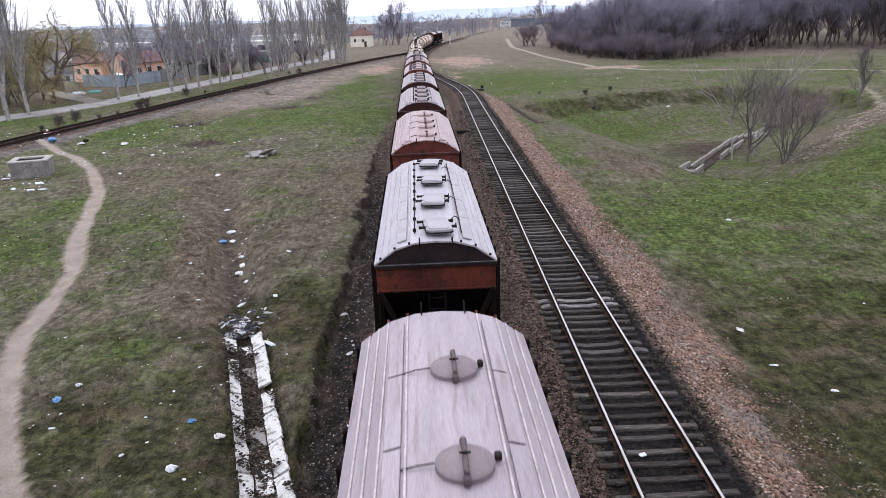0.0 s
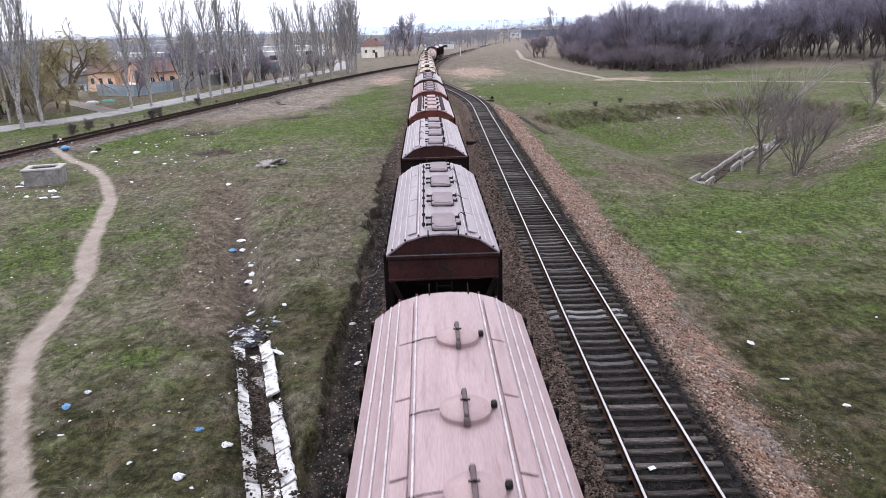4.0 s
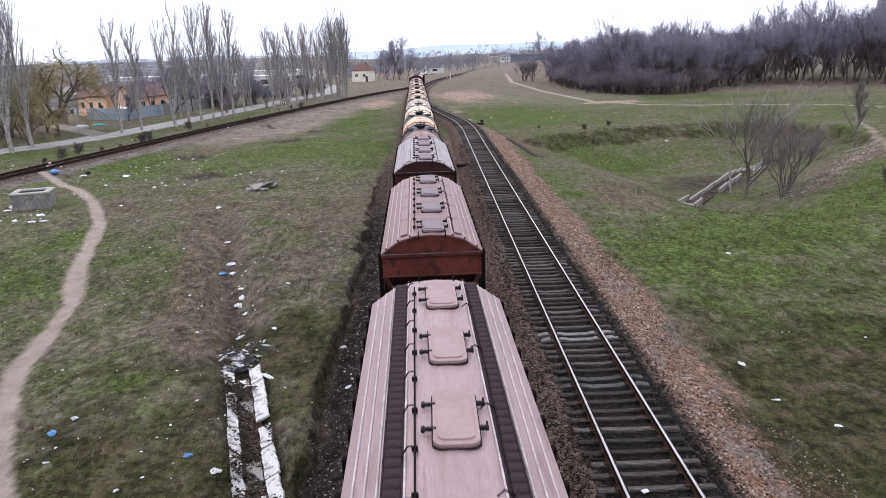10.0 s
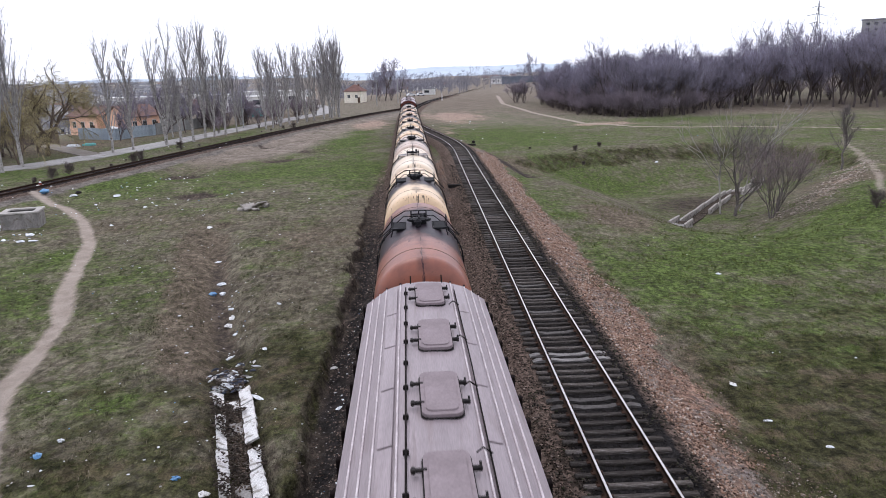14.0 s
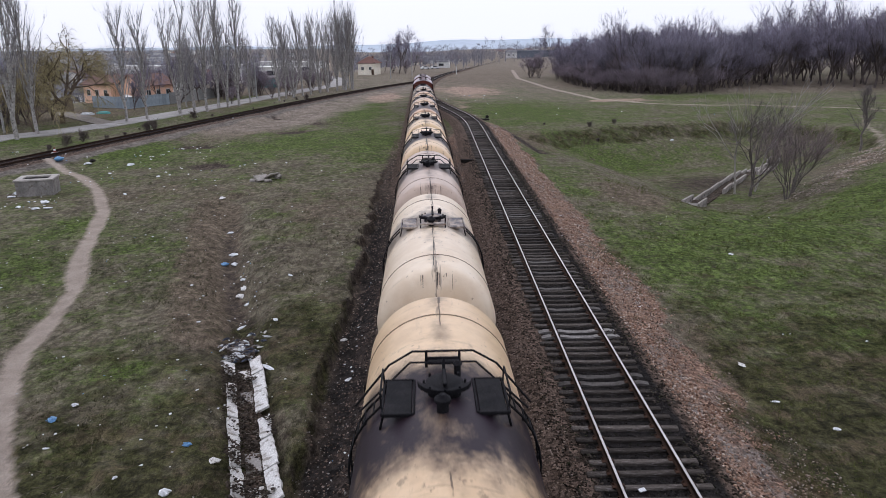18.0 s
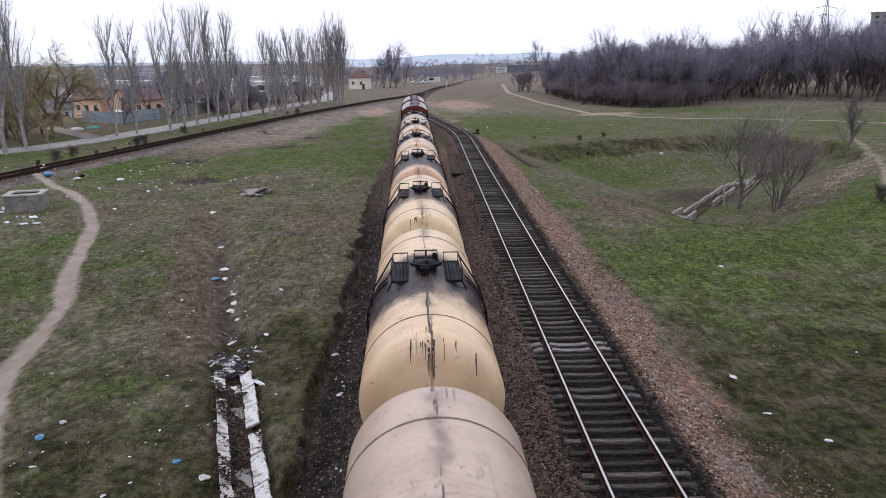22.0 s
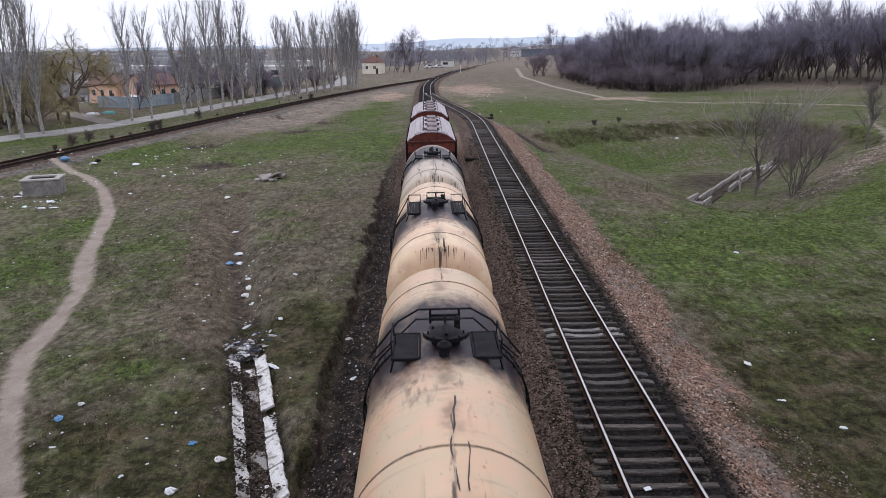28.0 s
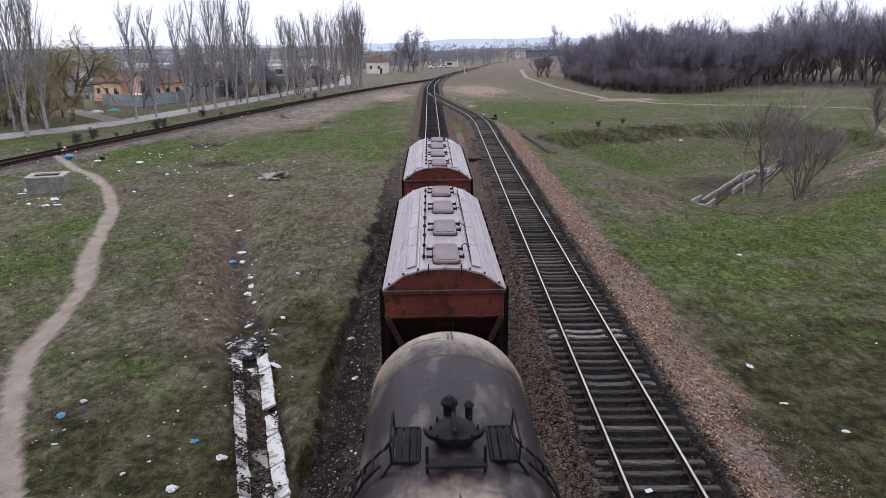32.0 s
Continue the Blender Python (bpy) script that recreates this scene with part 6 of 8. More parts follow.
for k in range(7):
    sz = rng.uniform(0.10, 0.30)
    bases.append(tagged(part("paper_scrap", blob(rng, sz, sz * rng.uniform(0.5, 1), 0.07, 6, 3, 0.5), (M_LITTER, M_LITTER, M_PALE, M_LITTER, M_PALE, M_LITTER, M_BLUE)[k]), "small scrap of litter on the ground", "litter", "litter"))
spots = []
for cx, cy, rx, ry, num in ((-6.4, 23.6, 0.7, 1.3, 16), (-27.5, 48.3, 2.2, 1.6, 22), (-31.5, 50.0, 1.6, 2.5, 12), (-22, 66, 8, 6, 20), (-25, 79, 3.4, 1.6, 16), (-19.5, 64.2, 3.4, 1.6, 18), (-27, 71, 5, 3.5, 14), (-25, 58, 7, 5, 12), (-9, 19, 5, 6, 26), (-2.6, 19, 0.5, 5, 12), (-33, 66, 4, 3, 8), (-8, 20, 4, 5, 20), (-9, 33, 1.2, 7, 9), (-7.7, 28, 0.45, 3.0, 14), (-9.3, 32, 0.5, 3.0, 12), (-2.5, 26, 0.5, 8, 12), (-38, 72, 5, 6, 12), (-17, 34, 8, 12, 16), (14, 25, 5, 10, 9), (22, 42, 10, 10, 6), (25, 110, 20, 12, 8), (-35, 100, 7, 14, 14), (12, 150, 9, 10, 10), (7.6, 30, 0.7, 15, 6)):
    spots += [(cx + rng.gauss(0, rx * 0.55), cy + rng.gauss(0, ry * 0.55)) for _ in range(num)]
for k, (x, y) in enumerate(spots):
    big = 0.42 + max(0, y - 20) / 90
    ob = bases[k % 7] if k < 7 else copy_thing(bases[k % 7], Matrix())
    drop(ob, x, y, rng.uniform(0, 360), -0.01)
    ob.scale = (big, big, big)
# a tangle of plastic at the mouth of the gutter
M_DARKPLASTIC = surf("dark_blue_grey_plastic", (0.06, 0.07, 0.11), (0.03, 0.035, 0.05), 0.5, 0, 4, 30, 0.1)
for k in range(84):
    x, y = -6.72 + rng.gauss(0, 0.32), 23.45 + rng.gauss(0, 0.55)
    ob = tagged(part("plastic_sheet", blob(rng, rng.uniform(0.14, 0.48), rng.uniform(0.04, 0.10), 0.08, 8, 4, 0.55), (M_LITTER, M_PALE, M_DARKPLASTIC, M_TEAL if k == 7 else M_CONCRETE, M_LITTER, M_DARKPLASTIC)[k % 6]), "torn plastic sheet caught at the gutter", "litter", "litter")
    drop(ob, x, y, rng.gauss(28, 30), 0.04)
    ob.matrix_basis.translation.z = max(ob.matrix_basis.translation.z, -1.16 + rng.uniform(0, 0.06))


def build_cone():
    c = thing("marker_cone", "small red and white marker cone on a pale base", "cone", "", pose(-35.6, 69.0, land(-35.6, 69.0)))
    c.scale = (0.62, 0.62, 0.62)
    part("base", Shape().box((0, 0, 0.08), (0.9, 0.9, 0.16), 0.03), M_PALE, c)
    part("cone", Shape().turned([(0.26, 0.16), (0.17, 0.50), (0.10, 0.80), (0.05, 0.95)], 14, "z"), surf("faded_red_plastic", (0.20, 0.06, 0.045), (0.14, 0.045, 0.035), 0.6, 0, 3, 20, 0.1), c, smooth=True)
    part("white_band", Shape().turned([(0.185, 0.46), (0.125, 0.72)], 14, "z"), M_LITTER, c, smooth=True)


build_cone()


M_RIM = surf("pale_rim_concrete", (0.47, 0.44, 0.41), (0.33, 0.31, 0.29), 0.9, 0, 1.3, 22, 0.35)


def build_well():
    w = thing("concrete_well_box", "open weathered concrete inspection box above the grass", "concrete box", at=pose(-28.4, 51.9, land(-28.4, 51.9) - 0.2, 0, 0, 14))
    for x, y, sx, sy in ((0, -1.0, 2.9, 0.3), (0, 1.0, 2.9, 0.3), (-1.3, 0, 0.3, 1.7), (1.3, 0, 0.3, 1.7)):
        part("wall_slab", Shape().box((x, y, 0.7), (sx, sy, 1.4), 0.03), M_CONCRETE, w)
    for x, y, sx, sy in ((0, -0.97, 3.1, 0.5), (0, 0.97, 3.1, 0.5), (-1.3, 0, 0.5, 1.44), (1.3, 0, 0.5, 1.44)):
        part("rim_slab", Shape().box((x, y, 1.46), (sx, sy, 0.13), 0.02), M_RIM, w)
    w.scale = (0.84, 0.92, 0.95)
    # raised black sheet: paints the shade inside the box
    part("bottom", Shape().box((0, 0, 1.15), (2.3, 1.7, 0.1)), M_SHADY, w, "black sheet standing in for the dark inside of the box")


build_well()


M_OLDWALL = surf("stained_concrete", (0.40, 0.37, 0.34), (0.24, 0.22, 0.20), 0.9, 0, 1.0, 20, 0.4, c3=(0.09, 0.08, 0.068))


def build_rubble():
    r = thing("concrete_rubble", "broken brownish concrete slabs heaped in the meadow", "rubble", at=pose(-12.5, 55.8, land(-12.5, 55.8), 0, 0, 15))
    for x, y, z, sx, sy, sz, a, b in ((-0.35, -0.1, 0.28, 1.4, 0.7, 0.16, 34, 40), (0.45, 0.15, 0.36, 1.3, 0.75, 0.15, -30, 52), (-0.9, -0.35, 0.12, 0.8, 0.5, 0.2, 8, -10), (0.9, 0.5, 0.22, 0.7, 0.5, 0.3, 20, 60), (0.1, -0.55, 0.08, 0.6, 0.35, 0.18, 4, 15)):
        part("slab", Shape().box((0, 0, 0), (sx, sy, sz), 0.05), M_OLDWALL, r, at=pose(x, y, z, a, 4, b))


build_rubble()




def build_culvert():
    c = thing("culvert_channel", "long broken concrete channel across the pit floor", "culvert")
    a, b = Vector((21.8, 55.6)), Vector((45.6, 88.6))
    run = (b - a).normalized()
    side = Vector((-run.y, run.x))
    n = 13
    rg = random.Random(3)
    for s, off in ((-1, -1.1), (1, 1.1)):
        for i in range(n):
            if s < 0 and i in (1, 2, 6, 7):
                continue
            p = a + (b - a) * ((i + 0.5) / n) + side * off * 0.52
            z = land(p.x, p.y) + 0.06 + rg.uniform(-0.05, 0.05)
            seg = (b - a).length / n
            part("channel_wall", Shape().box((0, 0, 0), (seg - 0.03, 0.20, 0.9), 0.03), M_OLDWALL, c, at=pose(p.x, p.y, z, rg.uniform(-3, 3), rg.uniform(-2, 2), math.degrees(math.atan2(run.y, run.x))))
    # black-brown strip between the walls
    for i in range(n):
        p = a + (b - a) * ((i + 0.5) / n)
        part("channel_floor", Shape().box((0, 0, 0), ((b - a).length / n, 0.9, 0.12), 0.02), M_DARKFLOOR, c, at=pose(p.x, p.y, land(p.x, p.y) + 0.02, 0, 0, math.degrees(math.atan2(run.y, run.x))))
    p = a - run * 0.4
    part("head_wall", Shape().box((0, 0, 0), (0.9, 1.6, 0.30), 0.05), M_CONCRETE, c, at=pose(p.x, p.y, land(p.x, p.y) - 0.1, 0, 0, math.degrees(math.atan2(run.y, run.x))))


build_culvert()


# ---- trees: trunk and limbs, and a crown of fine bare twigs ----
def grow(seed, height, girth, crown_from, lean_out, limb_len, limbs, twigs, twig_len, droop=0.0, twig_w=0.02, forks=1, fine=3, rise=0.10, loose=0.5, wav=0.13):
    """Returns the woody part and the twigs of one bare tree."""
    rg = random.Random(seed)
    wood, fuzz = Shape(), Shape()

    def sliver(p, d, ln, w):
        side = d.cross(Vector((rg.uniform(-1, 1), rg.uniform(-1, 1), rg.uniform(-1, 1)))).normalized() * w
        mid = p + d * ln * 0.55 + side * rg.uniform(-2, 2)
        tip = p + d * ln + Vector((0, 0, -droop * ln * 0.6 + 0.06 * ln))
        fuzz.add([p - side, p + side, mid + side * 0.7, mid - side * 0.7, tip], [(0, 1, 2, 3), (3, 2, 4)])

    def spread(d, amount):
        return (d + Vector((rg.gauss(0, 1), rg.gauss(0, 1), rg.gauss(0, 1))) * amount).normalized()

    trunks = []
    for f in range(forks):
        top = Vector((rg.gauss(0, 0.38 * wav) * height + (f - (forks - 1) / 2) * 0.16 * height, rg.gauss(0, 0.38 * wav) * height, height * (0.86 if f == 0 else rg.uniform(0.6, 0.85))))
        pts = [Vector((0, 0, -0.15))]
        for k in range(1, 8):
            q = top * (k / 7)
            q.x += rg.gauss(0, 0.09 * wav) * height
            q.y += rg.gauss(0, 0.09 * wav) * height
            pts.append(q)
        wood.tube(pts, girth / 2, 7, girth * 0.08)
        trunks.append(pts)
    for i in range(limbs):
        pts = trunks[i % forks]
        u = crown_from + (0.98 - crown_from) * (i + rg.random()) / limbs
        k = min(6, int(u * 7))
        p = pts[k].lerp(pts[k + 1], u * 7 - k)
        az = rg.uniform(0, 2 * math.pi)
        up = math.cos(radians(lean_out * rg.uniform(0.7, 1.3)))
        out = math.sqrt(max(0, 1 - up * up))
        d = Vector((out * math.cos(az), out * math.sin(az), up))
        ln = limb_len * height * (1.05 - 0.55 * (u - crown_from) / (1 - crown_from)) * rg.uniform(0.7, 1.2)
        path = [p]
        for s in range(4):
            d = (d + Vector((rg.gauss(0, wav), rg.gauss(0, wav), rise - droop * 0.35))).normalized()
            path.append(path[-1] + d * ln / 4)
        wood.tube(path, max(0.02, girth * 0.20 * (1.1 - 0.6 * u)), 5, 0.012, caps=False)
        for b in range(fine):
            q = path[1 + b % 3].lerp(path[2 + b % 3], rg.random())
            e = spread(d, loose * 0.9)
            l2 = ln * rg.uniform(0.35, 0.6)
            sub = [q, q + e * l2 * 0.5, q + spread(e, 0.2) * l2 + Vector((0, 0, -droop * l2 * 0.3))]
            wood.tube(sub, max(0.012, girth * 0.06), 3, 0.008, caps=False)
            path_set = sub
            for w in range(max(1, twigs // (limbs * (fine + 1)))):
                a = rg.randrange(len(path_set) - 1)
                q2 = path_set[a].lerp(path_set[a + 1], rg.random())
                sliver(q2, spread(e, loose * 1.1) + Vector((0, 0, -droop)), twig_len * rg.uniform(0.5, 1.3), twig_w * rg.uniform(0.6, 1.2))
        for w in range(max(1, twigs // (limbs * (fine + 1)))):
            a = rg.randrange(1, 4)
            q2 = path[a].lerp(path[a + 1], rg.random())
            sliver(q2, spread(d, loose) + Vector((0, 0, -droop)), twig_len * rg.uniform(0.5, 1.3), twig_w * rg.uniform(0.6, 1.2))
    return wood, fuzz


def branching(seed, height, girth, bole=0.26, wide=34, droop=0.0, twig_w=0.012, twigs=9, twig_len=0.09, stems=1, first=5, lift=0.10, levels=4):
    """A bare tree whose limbs fork again and again into a rounded crown."""
    rg = random.Random(seed)
    wood, fuzz = Shape(), Shape()

    def bend(d, degrees):
        side = d.cross(Vector((rg.gauss(0, 1), rg.gauss(0, 1), rg.gauss(0, 1)))).normalized()
        a = radians(degrees)
        return (d * math.cos(a) + side * math.sin(a)).normalized()

    def limb(p, d, ln, r, level):
        pts = [p]
        for _ in range(3):
            d = (d + Vector((rg.gauss(0, 0.15), rg.gauss(0, 0.15), rg.gauss(0, 0.10) + lift - droop * 0.12 * level))).normalized()
            pts.append(pts[-1] + d * ln / 3)
        wood.tube(pts, r, 6 if level < 2 else 3, r * 0.6, caps=False)
        if level >= levels - 1:
            for _ in range(twigs):
                k = rg.randrange(3)
                q = pts[k].lerp(pts[k + 1], rg.random())
                e = bend(d, rg.uniform(8, 50)) + Vector((0, 0, 0.1 - droop))
                tl = twig_len * height * rg.uniform(0.5, 1.3)
                side = e.cross(Vector((rg.gauss(0, 1), rg.gauss(0, 1), rg.gauss(0, 1)))).normalized() * twig_w * rg.uniform(0.6, 1.2)
                mid = q + e * tl * 0.5
                fuzz.add([q - side, q + side, mid + side * 0.7, mid - side * 0.7, mid + e * tl * 0.5 - Vector((0, 0, droop * tl * 0.6))], [(0, 1, 2, 3), (3, 2, 4)])
        if level >= levels:
            return
        n = first if level == 0 else rg.choice((3, 4, 4))
        for i in range(n):
            u = 1.0 if i < 2 else rg.uniform(0.35, 0.95)
            k = min(2, int(u * 3))
            limb(pts[k].lerp(pts[k + 1], u * 3 - k), bend(d, wide * rg.uniform(0.45, 1.25)), ln * rg.uniform(0.62, 0.86) if level else height * rg.uniform(0.22, 0.30), r * rg.uniform(0.42, 0.62), level + 1)

    for f in range(stems):
        az = 2 * math.pi * (f + rg.random() * 0.6) / stems
        out = 0.0 if stems == 1 else rg.uniform(0.15, 0.5)
        base = Vector((0.03 * height * out * math.cos(az), 0.03 * height * out * math.sin(az), -0.15))
        limb(base, Vector((out * math.cos(az), out * math.sin(az), 1)).normalized(), height * bole * (1 if stems == 1 else rg.uniform(0.7, 1.2)), girth / 2, 0)
    return wood, fuzz


def tree(name, label, category, group, bark, twig, **how):
    t = thing(name, label, category, group)
    wood, fuzz = branching(**how) if "bole" in how else grow(**how)
    part("trunk", wood, bark, t, smooth=True)
    part("crown", fuzz, twig, t)
    return t


def plant(proto, used, x, y, turn, size=1.0, z=None):
    m = pose(x, y, land(x, y) - 0.05 if z is None else z, 0, 0, turn)
    t = proto if not used else copy_thing(proto, m)
    t.matrix_basis = m
    t.scale = (size, size, size)
    return t


rng = random.Random(21)
poplars = [tree("poplar_tree", "tall bare Lombardy poplar beside the road", "tree", "poplars along the road", M_WHITEWASH, M_POPLAR, seed=40 + k, height=16.0, girth=0.42, crown_from=0.14, lean_out=21, limb_len=0.38,
                limbs=40, twigs=1300, twig_len=1.25, twig_w=0.012, forks=1 + k % 3, fine=3, rise=0.17, loose=0.17, wav=0.06) for k in range(4)]
count = [0] * 4
for x, y, h in ((-48.4, 85.7, 18.5), (-48.6, 90.8, 17.0), (-43.2, 105.2, 14.8), (-41.5, 108.5, 14.4), (-39.0, 116.2, 16.8), (-37.4, 118.4, 12.0), (-36.4, 122.0, 17.0), (-36.2, 128.3, 18.0), (-35.0, 130.0, 15.0), (-33.8, 133.4, 17.0), (-33.0, 139.0, 11.5),
                (-28.6, 145.0, 14.6), (-28.0, 149.5, 14.0), (-27.1, 153.0, 14.4), (-26.0, 158.2, 15.4), (-25.0, 163.0, 15.6), (-23.4, 167.0, 15.8), (-22.2, 171.0, 15.5), (-20.4, 175.2, 15.5), (-18.6, 177.6, 18.6), (-17.2, 180.6, 18.8), (-19.6, 182.0, 17.0),
                (-17.6, 186.5, 17.5), (-19.0, 189.0, 16.0), (-21.5, 185.0, 16.5), (-43.0, 132.0, 11.0), (-46.0, 146.0, 11.5), (-37.0, 160.0, 12.0), (-33.0, 176.0, 12.5), (-28.0, 190.0, 13.0)):
    k = rng.randrange(4)
    plant(poplars[k], count[k], x, y, rng.uniform(0, 360), h / 15.0)
    count[k] += 1

willow = tree("willow_tree", "old forked willow with yellow-green hanging twigs", "tree", "", M_WILLOWBARK, M_WILLOW, seed=17, height=15.0, girth=0.85, bole=0.24, wide=42, droop=0.55, twig_w=0.013, twigs=24, twig_len=0.10, first=5, lift=0.16)
plant(willow, 0, -52.5, 105.2, 20)
plant(tree("willow_tree", "young willow with yellow-green hanging twigs", "tree", "", M_WILLOWBARK, M_WILLOW, seed=18, height=10.5, girth=0.36, bole=0.22, wide=38, droop=0.6, twig_w=0.013, twigs=8, twig_len=0.10, stems=2, first=4, lift=0.14), 0, -56.4, 110.5, 90)
plant(tree("willow_tree", "slender leaning willow beside the road", "tree", "", M_WILLOWBARK, M_WILLOW, seed=19, height=9, girth=0.26, bole=0.30, wide=30, droop=0.6, twig_w=0.013, twigs=6, twig_len=0.09, stems=3, first=4, lift=0.14), 0, -50.0, 93.0, 40)

woods = [tree("bare_tree", "bare grey-brown deciduous tree at the wood's edge", "tree", "trees of the wood", M_DARKBARK, M_TWIG, seed=60 + k, height=12.0, girth=0.30 + 0.04 * (k % 3), bole=(0.20, 0.30, 0.24, 0.34, 0.18, 0.27)[k], wide=30 + 3 * (k % 3),
              twig_w=0.011, twigs=12, twig_len=0.085, stems=1 + (k % 3 == 2), first=5 if k % 3 != 2 else 3, lift=0.13) for k in range(6)]
count = [0] * 6


def wood_tree(x, y, h):
    k = rng.randrange(6)
    plant(woods[k], count[k], x, y, rng.uniform(0, 360), h / 10.3)
    count[k] += 1


# the wood on the right: its front edge as a line, deeper rows behind
EDGE = ((43.0, 222, 11.4), (43.5, 205, 11.6), (42.6, 188, 11.6), (44.0, 174, 12.2), (47.0, 164, 14.4), (51.0, 158, 14.4), (56.0, 156, 12.6), (61.0, 158, 11.4), (67.0, 164, 11.4), (74.0, 172, 13.2), (80.0, 176, 14.8), (86.0, 174, 16.6), (92.0, 172, 15.4), (96.0, 164, 15.0), (101.0, 156, 17.6), (107.0, 150, 16.0))
for i, (x, y, h) in enumerate(EDGE):
    nx, ny = EDGE[min(i + 1, len(EDGE) - 1)][:2]
    for k in range(2):
        wood_tree(x + (nx - x) * 0.5 * k + rng.uniform(-1, 1), y + (ny - y) * 0.5 * k + rng.uniform(-1, 1), h * rng.uniform(0.80, 0.98))
    for depth in (7, 15, 26, 40) if i < 9 else (8, 20, 34):
        for k in range(2):
            wood_tree(x + depth * 0.6 + rng.uniform(-4, 4), y + depth + rng.uniform(-3, 3), (h * rng.uniform(0.85, 1.06) + 0.02 * depth) * (0.93 if i < 9 else 0.90 if k == 0 else 0.62))
for k in range(24):
    x = rng.uniform(88, 150)
    wood_tree(x, 150 + rng.uniform(0, 60) - 0.25 * (x - 90), rng.uniform(11.5, 16.5))
for x, y, h in ((-51, 141, 7), (-48.6, 127.5, 5.5), (-50.6, 127.0, 4.5), (-46, 137, 8), (-44, 143, 8.5), (-41, 150, 8), (-38, 161, 8), (-58, 98, 9.5), (-61, 104, 10), (-56.5, 103, 8), (56, 305, 14), (55, 262, 8), (-8.5, 284, 15.5), (-6.0, 290, 11), (-12.5, 292, 11), (-3.0, 300, 10), (-15, 300, 10)):
    wood_tree(x, y, h)

M_BRUSH = surf("brown_brush_twigs", (0.305, 0.258, 0.295), (0.21, 0.178, 0.205), 0.95, 0, 1, 8, 0.0, vary=0.25)
brush = [tree("bare_shrub", "dense bare purple-brown thicket shrub", "shrub", "thicket before the wood", M_DARKBARK, M_BRUSH, seed=90 + k, height=5.6, girth=0.13, bole=0.16, wide=36, twig_w=0.011, twigs=9, twig_len=0.10, stems=4, first=3, lift=0.10, levels=3) for k in range(3)]
count3 = [0] * 3


def shrub(x, y, h):
    k = rng.randrange(3)
    plant(brush[k], count3[k], x, y, rng.uniform(0, 360), h / 4.7)
    count3[k] += 1


for i, (x, y, h) in enumerate(EDGE[:11]):
    for k in range(6 if i < 6 else 2):
        nx, ny = EDGE[i + 1][:2]
        f = k / 6
        shrub(x + (nx - x) * f - 1.5 + rng.uniform(-1, 1), y + (ny - y) * f - 2.5 + rng.uniform(-1.2, 1.2), rng.uniform(3.6, 7.0))
        if i < 6:
            shrub(x + (nx - x) * f + rng.uniform(0, 4), y + (ny - y) * f + rng.uniform(1, 5), rng.uniform(6.0, 9.5))
for k in range(70):
    x = rng.uniform(64, 140)
    shrub(x, 186 - 0.30 * max(0, x - 84) + rng.uniform(0, 45), rng.uniform(2.5, 6.0))
for k in range(26):
    y = rng.uniform(146, 200)
    shrub(float(road_x(y)) - rng.uniform(3.6, 13), y, rng.uniform(3.5, 6.5))
for k in range(16):
    y = rng.uniform(150, 175)
    shrub(rng.uniform(-0.46, -0.30) * y, y + 12, rng.uniform(5, 8.5))
for k in range(12):
    shrub(rng.uniform(-68, -57), rng.uniform(92, 112), rng.uniform(4, 7.5))
for x, y, h in ((35.5, 234, 8.5), (38.2, 232, 8.0), (37, 238, 7.5), (-36, 137, 4), (-31, 150, 5), (-29, 158, 5), (-26, 170, 6), (-23, 178, 6), (-6, 282, 6), (-11, 287, 6), (64, 160, 3.5), (40, 166, 4.5)):
    shrub(x, y, h)

# bare trees standing in the pit
M_SLIM = surf("grey_brown_bark", (0.19, 0.168, 0.155), (0.11, 0.097, 0.09), 0.95, 0, 2, 20, 0.3)
M_AIRY = surf("fine_grey_twigs", (0.175, 0.152, 0.150), (0.115, 0.10, 0.10), 0.95, 0, 1, 8, 0.0)
pit_a = tree("bare_tree", "slender bare dark-stemmed tree in the pit", "tree", "trees in the pit", M_SLIM, M_AIRY, seed=131, height=8.6, girth=0.24, bole=0.20, wide=40, twig_w=0.007, twigs=5, twig_len=0.085, first=6, lift=0.04)
plant(pit_a, 0, 29.6, 61.5, 0, 1.3)
pale_a = tree("bare_tree", "pale-barked bare sapling in the pit", "tree", "trees in the pit", surf("birch_grey_bark", (0.46, 0.43, 0.40), (0.30, 0.28, 0.26), 0.9, 0, 2, 20, 0.2), M_AIRY, seed=135, height=9.4, girth=0.15, bole=0.34, wide=24, twig_w=0.007, twigs=4, twig_len=0.07, first=4, lift=0.12, levels=3)
plant(pale_a, 0, 28.8, 62.8, 0, 1.25)
plant(pale_a, 1, 31.0, 63.6, 90, 1.3)
pit_b = tree("bare_tree", "bushy bare many-stemmed tree with reddish fine twigs", "tree", "trees in the pit", M_SLIM, surf("reddish_twigs", (0.265, 0.200, 0.212), (0.185, 0.142, 0.152), 0.95, 0, 1, 8, 0.0), seed=133, height=7.8, girth=0.13, bole=0.26, wide=24, twig_w=0.007, twigs=6, twig_len=0.09, stems=5, first=3, lift=0.12, levels=3)
plant(pit_b, 0, 30.4, 56.6, 0, 0.98)
plant(pit_b, 1, 31.9, 58.6, 70, 1.0)
pit_c = tree("bare_tree", "lone slim bare tree on the bank of the pit", "tree", "trees in the pit", M_SLIM, M_AIRY, seed=137, height=7.5, girth=0.28, crown_from=0.25, lean_out=30, limb_len=0.34, limbs=22, twigs=1500, twig_len=0.7, twig_w=0.012, forks=1, fine=4)
plant(pit_c, 0, 50.7, 79.7, 0, 1.0)
